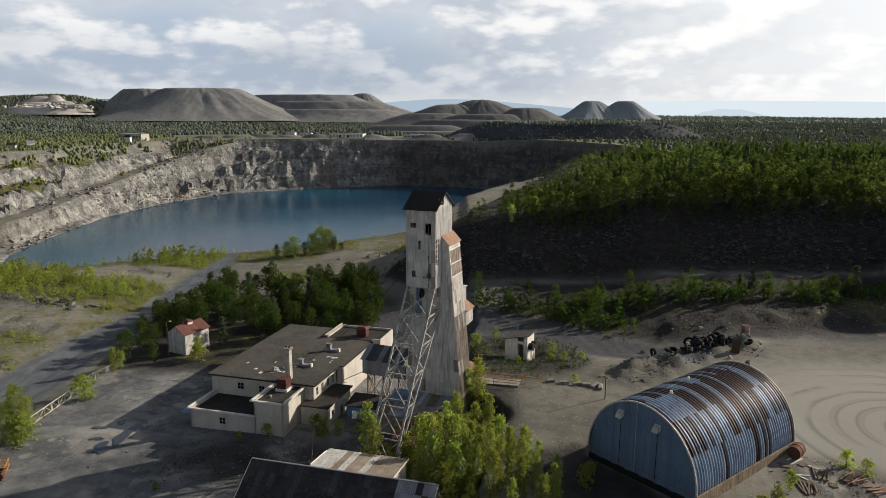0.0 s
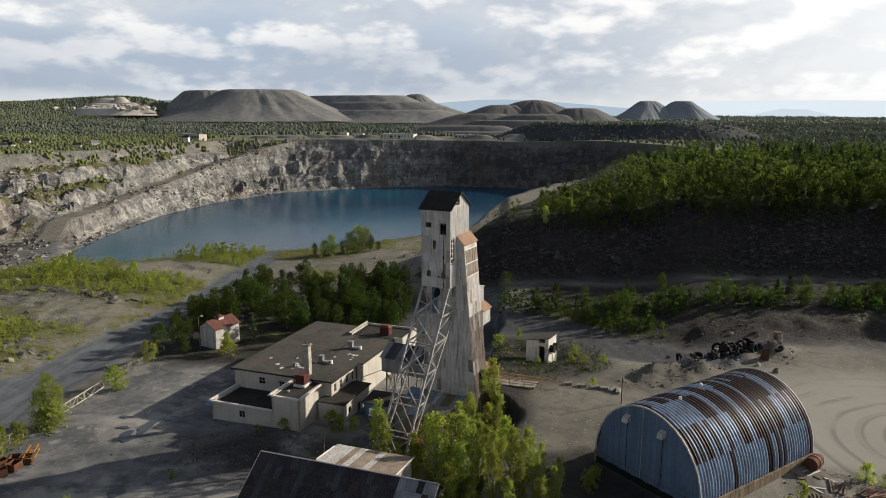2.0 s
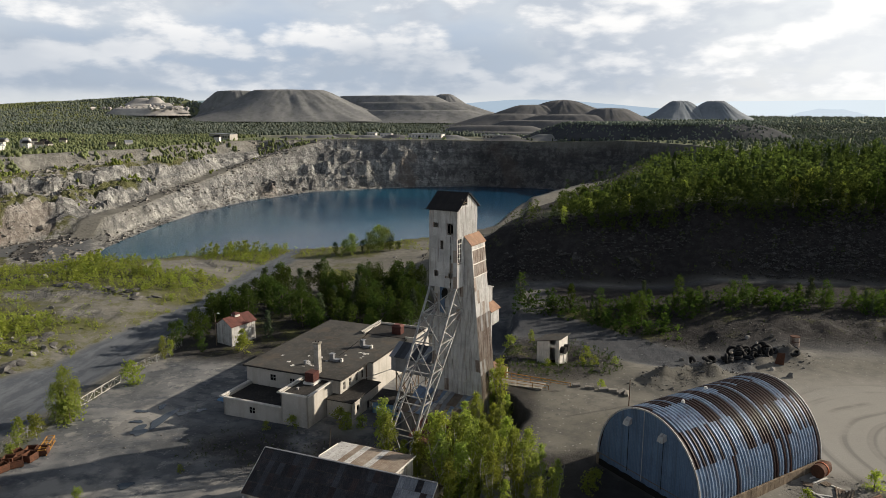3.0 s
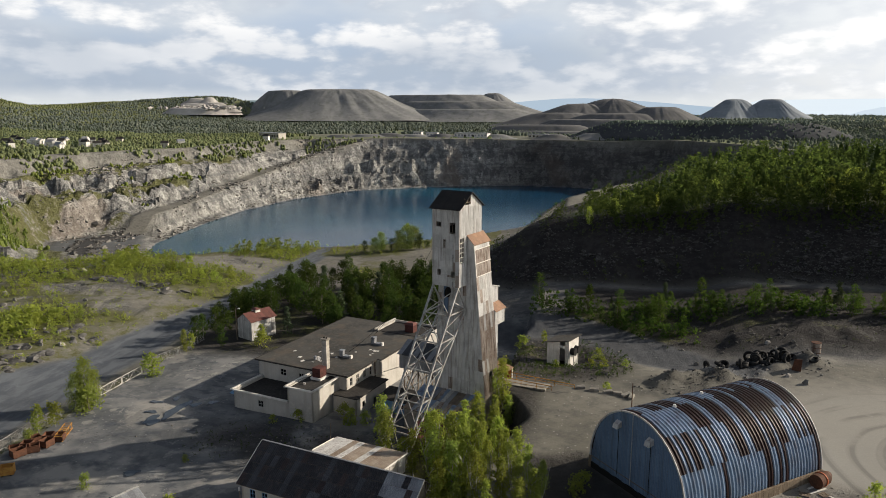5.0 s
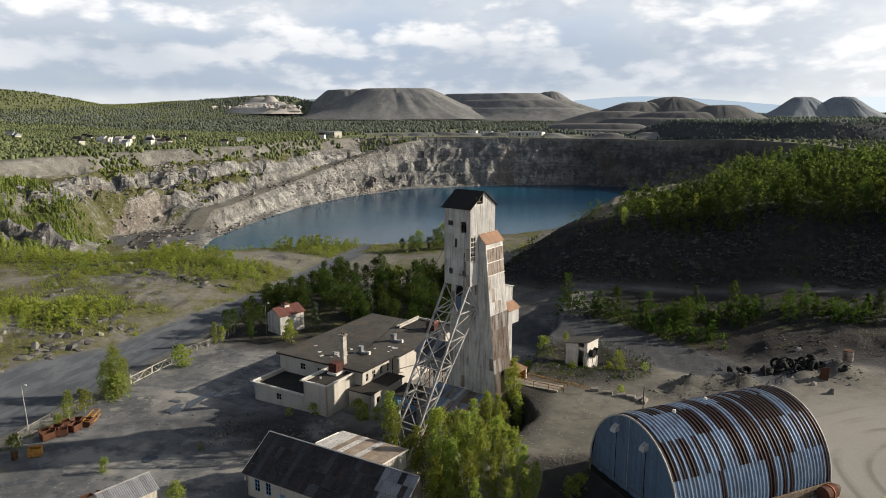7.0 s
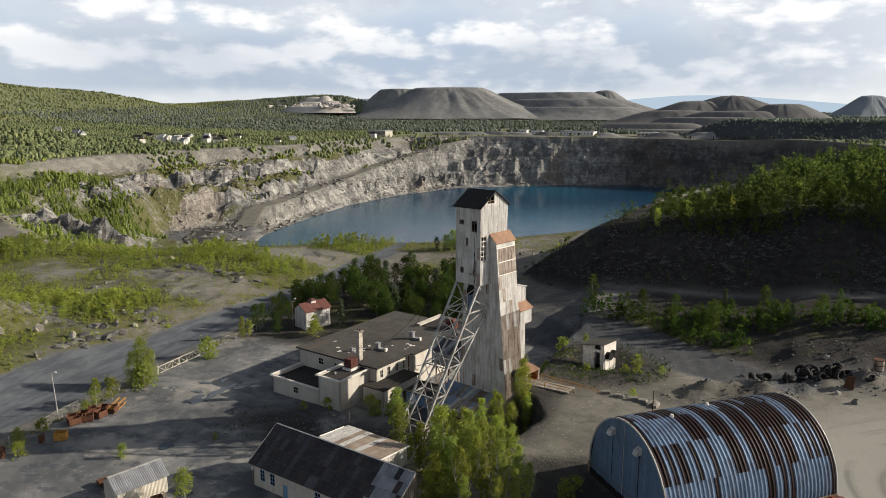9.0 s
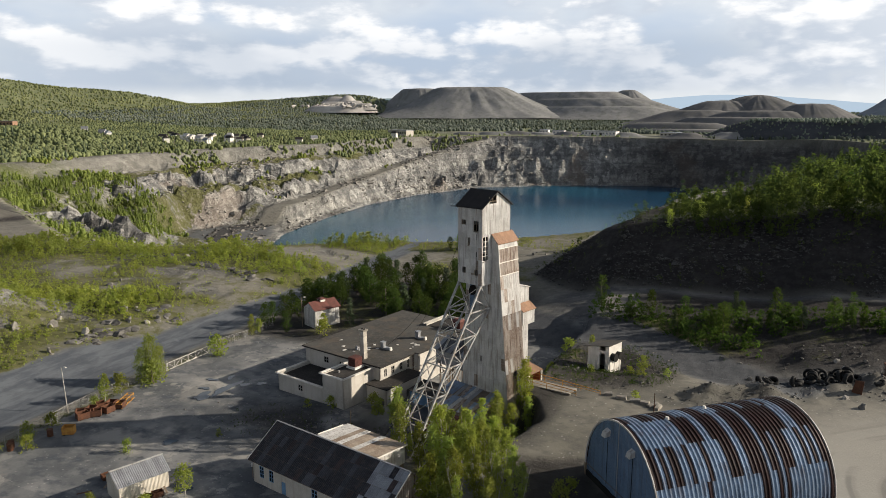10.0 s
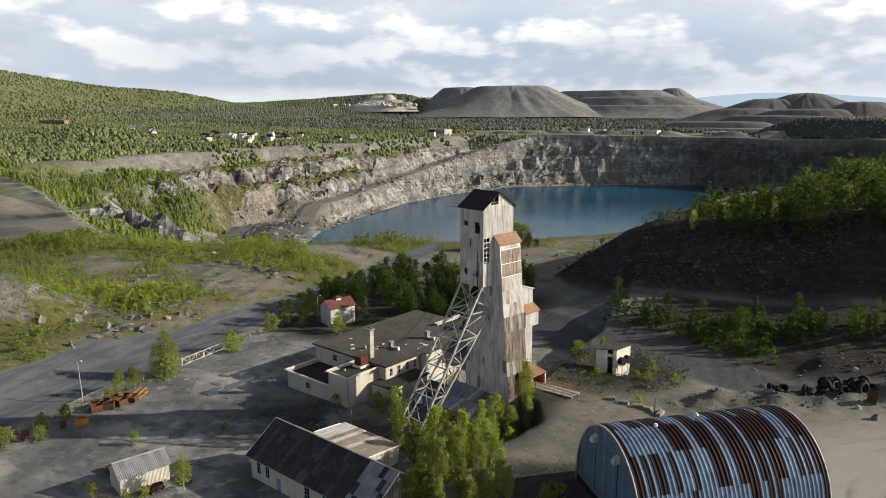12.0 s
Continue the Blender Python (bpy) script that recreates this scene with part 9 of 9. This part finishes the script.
def ridge(name, az0, az1, dist, z_of, seed, mat):
    """A far blue ridge line, a backdrop at the edge of the land."""
    V, F = [], []
    n = 90
    for k in range(n + 1):
        az = radians(az0 + (az1 - az0) * k / n)
        x, y = 20 + dist * math.sin(az), -30 + dist * math.cos(az)
        V += [(x, y, -20), (x, y, z_of(k / n) * min(1.0, 8 * k / n + 0.2, 8 * (1 - k / n) + 0.2) + 5 * float(fbm(np.array([k * 1.0]), np.array([seed * 9.0]), 12, 3, seed)[0]))]
        if k:
            F.append((2 * k - 2, 2 * k, 2 * k + 1, 2 * k - 1))
    me = bpy.data.meshes.new(name)
    me.from_pydata(V, [], F)
    me.materials.append(mat)
    tagged(new(name, me), "hazy blue backdrop hills on the horizon", "hills", kind="structure")


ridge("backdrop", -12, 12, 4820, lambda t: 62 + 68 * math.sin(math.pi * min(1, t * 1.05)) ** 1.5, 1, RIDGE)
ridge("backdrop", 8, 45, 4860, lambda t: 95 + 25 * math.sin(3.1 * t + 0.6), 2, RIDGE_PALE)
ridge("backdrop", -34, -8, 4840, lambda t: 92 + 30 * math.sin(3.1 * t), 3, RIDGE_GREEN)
ridge("backdrop", 17, 23, 4780, lambda t: 20 + 52 * math.sin(math.pi * t), 4, haze_glow("haze_middle_ridge", (0.55, 0.62, 0.68)))


def house_far(x, y, a, w, d, h, wall, roof, label, group):
    z = gz(x, y)
    root = thing("house", label, "house", pose(x, y, z, 0, 0, a), group)
    part("wall", box(B(), -w / 2, w / 2, -d / 2, d / 2, -1.5, h), wall, root)
    bm = B()
    hexa(bm, [(-w / 2 - 0.4, -d / 2 - 0.4, h), (w / 2 + 0.4, -d / 2 - 0.4, h), (w / 2 + 0.4, d / 2 + 0.4, h), (-w / 2 - 0.4, d / 2 + 0.4, h), (-w / 2 - 0.4, -0.1, h + d * 0.45), (w / 2 + 0.4, -0.1, h + d * 0.45), (w / 2 + 0.4, 0.1, h + d * 0.45), (-w / 2 - 0.4, 0.1, h + d * 0.45)])
    part("roof", bm, roof, root)
    for sx in (-0.25, 0.25):
        part("window", box(B(), w * sx - 0.6, w * sx + 0.6, -d / 2 - 0.06, -d / 2 + 0.02, h * 0.4, h * 0.72), GLASS_DARK, root)


rng = random.Random(81)
for k in range(17):
    x, y = -817 + rng.gauss(0, 34), 985 + rng.gauss(0, 30)
    house_far(x, y, rng.uniform(-30, 60), rng.uniform(9, 13), rng.uniform(8, 10), rng.uniform(6, 9), WHITE, rng.choice((TIN_GREY, WHITE, ROOF_DARK)), "white gabled village house among trees", "village houses")
for k in range(16):
    x, y = -780 + rng.gauss(0, 170), 1010 + rng.gauss(0, 110)
    if within(np.array([x]), np.array([y]), RIM)[0]:
        continue
    house_far(x, y, rng.uniform(-30, 60), rng.uniform(9, 14), 9, rng.uniform(6, 9), rng.choice((WHITE, WHITE, TIN_CREAM)), rng.choice((TIN_GREY, ROOF_DARK)), "pale village house half hidden by trees", "village houses")


def works(x, y, a, w, d, h, label, wall=WHITE, dark_doors=2):
    z = gz(x, y)
    root = thing("works_building", label, "building", pose(x, y, z, 0, 0, a), "works beyond the pit")
    part("wall", box(B(), -w / 2, w / 2, -d / 2, d / 2, -3, h), wall, root)
    part("roof", box(B(), -w / 2 - 0.6, w / 2 + 0.6, -d / 2 - 0.6, d / 2 + 0.6, h, h + 0.8), TIN_GREY, root)
    n = max(3, int(w / 7))
    for k in range(n):
        x0 = -w / 2 + w * (k + 0.25) / n
        part("window", box(B(), x0, x0 + w / n * 0.5, -d / 2 - 0.15, -d / 2, h * 0.35, h * 0.75), GLASS_DARK if wall is not WHITE else TIN_GREY, root)
    for k in range(dark_doors):
        x0 = -w * 0.2 + k * w * 0.25
        part("door", box(B(), x0, x0 + 4, -d / 2 - 0.2, -d / 2, 0, h * 0.7), BLACK, root)


works(-607, 1335, -22, 56, 20, 11, "long cream works building on the pit rim", TIN_CREAM, 0)
works(-235, 1530, -8, 74, 26, 9, "long white warehouse beyond the pit")
works(-95, 1560, -8, 40, 22, 8, "low white shed beyond the pit", TIN_CREAM, 0)
works(-330, 1560, -5, 26, 14, 8, "small white works shed", WHITE, 0)
works(-370, 1590, -5, 20, 14, 8, "small white works shed", WHITE, 0)
works(-1498, 1120, 20, 62, 18, 12, "pale brick school-like block in the woods", ROOF_BROWN, 0)
works(430, 1010, 10, 36, 20, 8, "pale shed among the eastern woods", WHITE, 0)

# power line along the western rim
root = thing("power_line", "wooden power line along the pit rim", "power line")
pts = [(-745, 470 + 62 * k) for k in range(13)]
tops = []
for k, (x, y) in enumerate(pts):
    x += 95 * smooth(800, 1250, y)
    z = gz(x, y)
    p = part("pole", rod(B(), (x, y, z - 1), (x, y, z + 14), 0.3, 0.2, 6), WOOD, root)
    part("crossarm", beam(B(), (x - 2, y, z + 13), (x + 2, y, z + 13), 0.35), WOOD, p)
    tops.append(Vector((x, y, z + 13)))
for u, v in zip(tops, tops[1:]):
    for o in (-1.8, 1.8):
        bm = B()
        tube(bm, [u.lerp(v, k / 6) + Vector((o, 0, -8.0 * k / 6 * (1 - k / 6))) for k in range(7)], 0.035, 3)
        part("wire", bm, BLACK, root)

# white quarry cut on the far hill
QUARRY = worn("white_quarry_stone", (0.50, 0.47, 0.44), (0.30, 0.285, 0.27), (0.66, 0.63, 0.59), 0.95, 0, 0.01, 0.05, bump=0, coord="World", rand=0)
for cx, cy, zt, rt, sx2, sd in ((-1470, 2560, 62, 50, 2.2, 3), (-1395, 2600, 72, 24, 1.7, 5), (-1545, 2630, 80, 22, 1.6, 8), (-1470, 2660, 84, 16, 2.0, 11), (-1570, 2690, 102, 9, 2.2, 2), (-1520, 2700, 106, 8, 1.6, 6)):
    tailings("quarry_face", "white quarried rock face on a far hill", cx, cy, zt, rt, zt - 26, 1.5, sx2, 0.7, QUARRY, sd, 30, 0.1)
qx, qy = -1470 + 130 * rs.normal(0, 0.6, 130), 2560 + 25 * rs.normal(0, 1, 130)
scatter_stones("quarry_rubble", "pale broken blocks below the far quarry", np.stack([qx, qy, 60 + 0.2 * (qy - 2540)], -1), rs.gamma(2.0, 2.4, 130) + 3, QUARRY, 14)
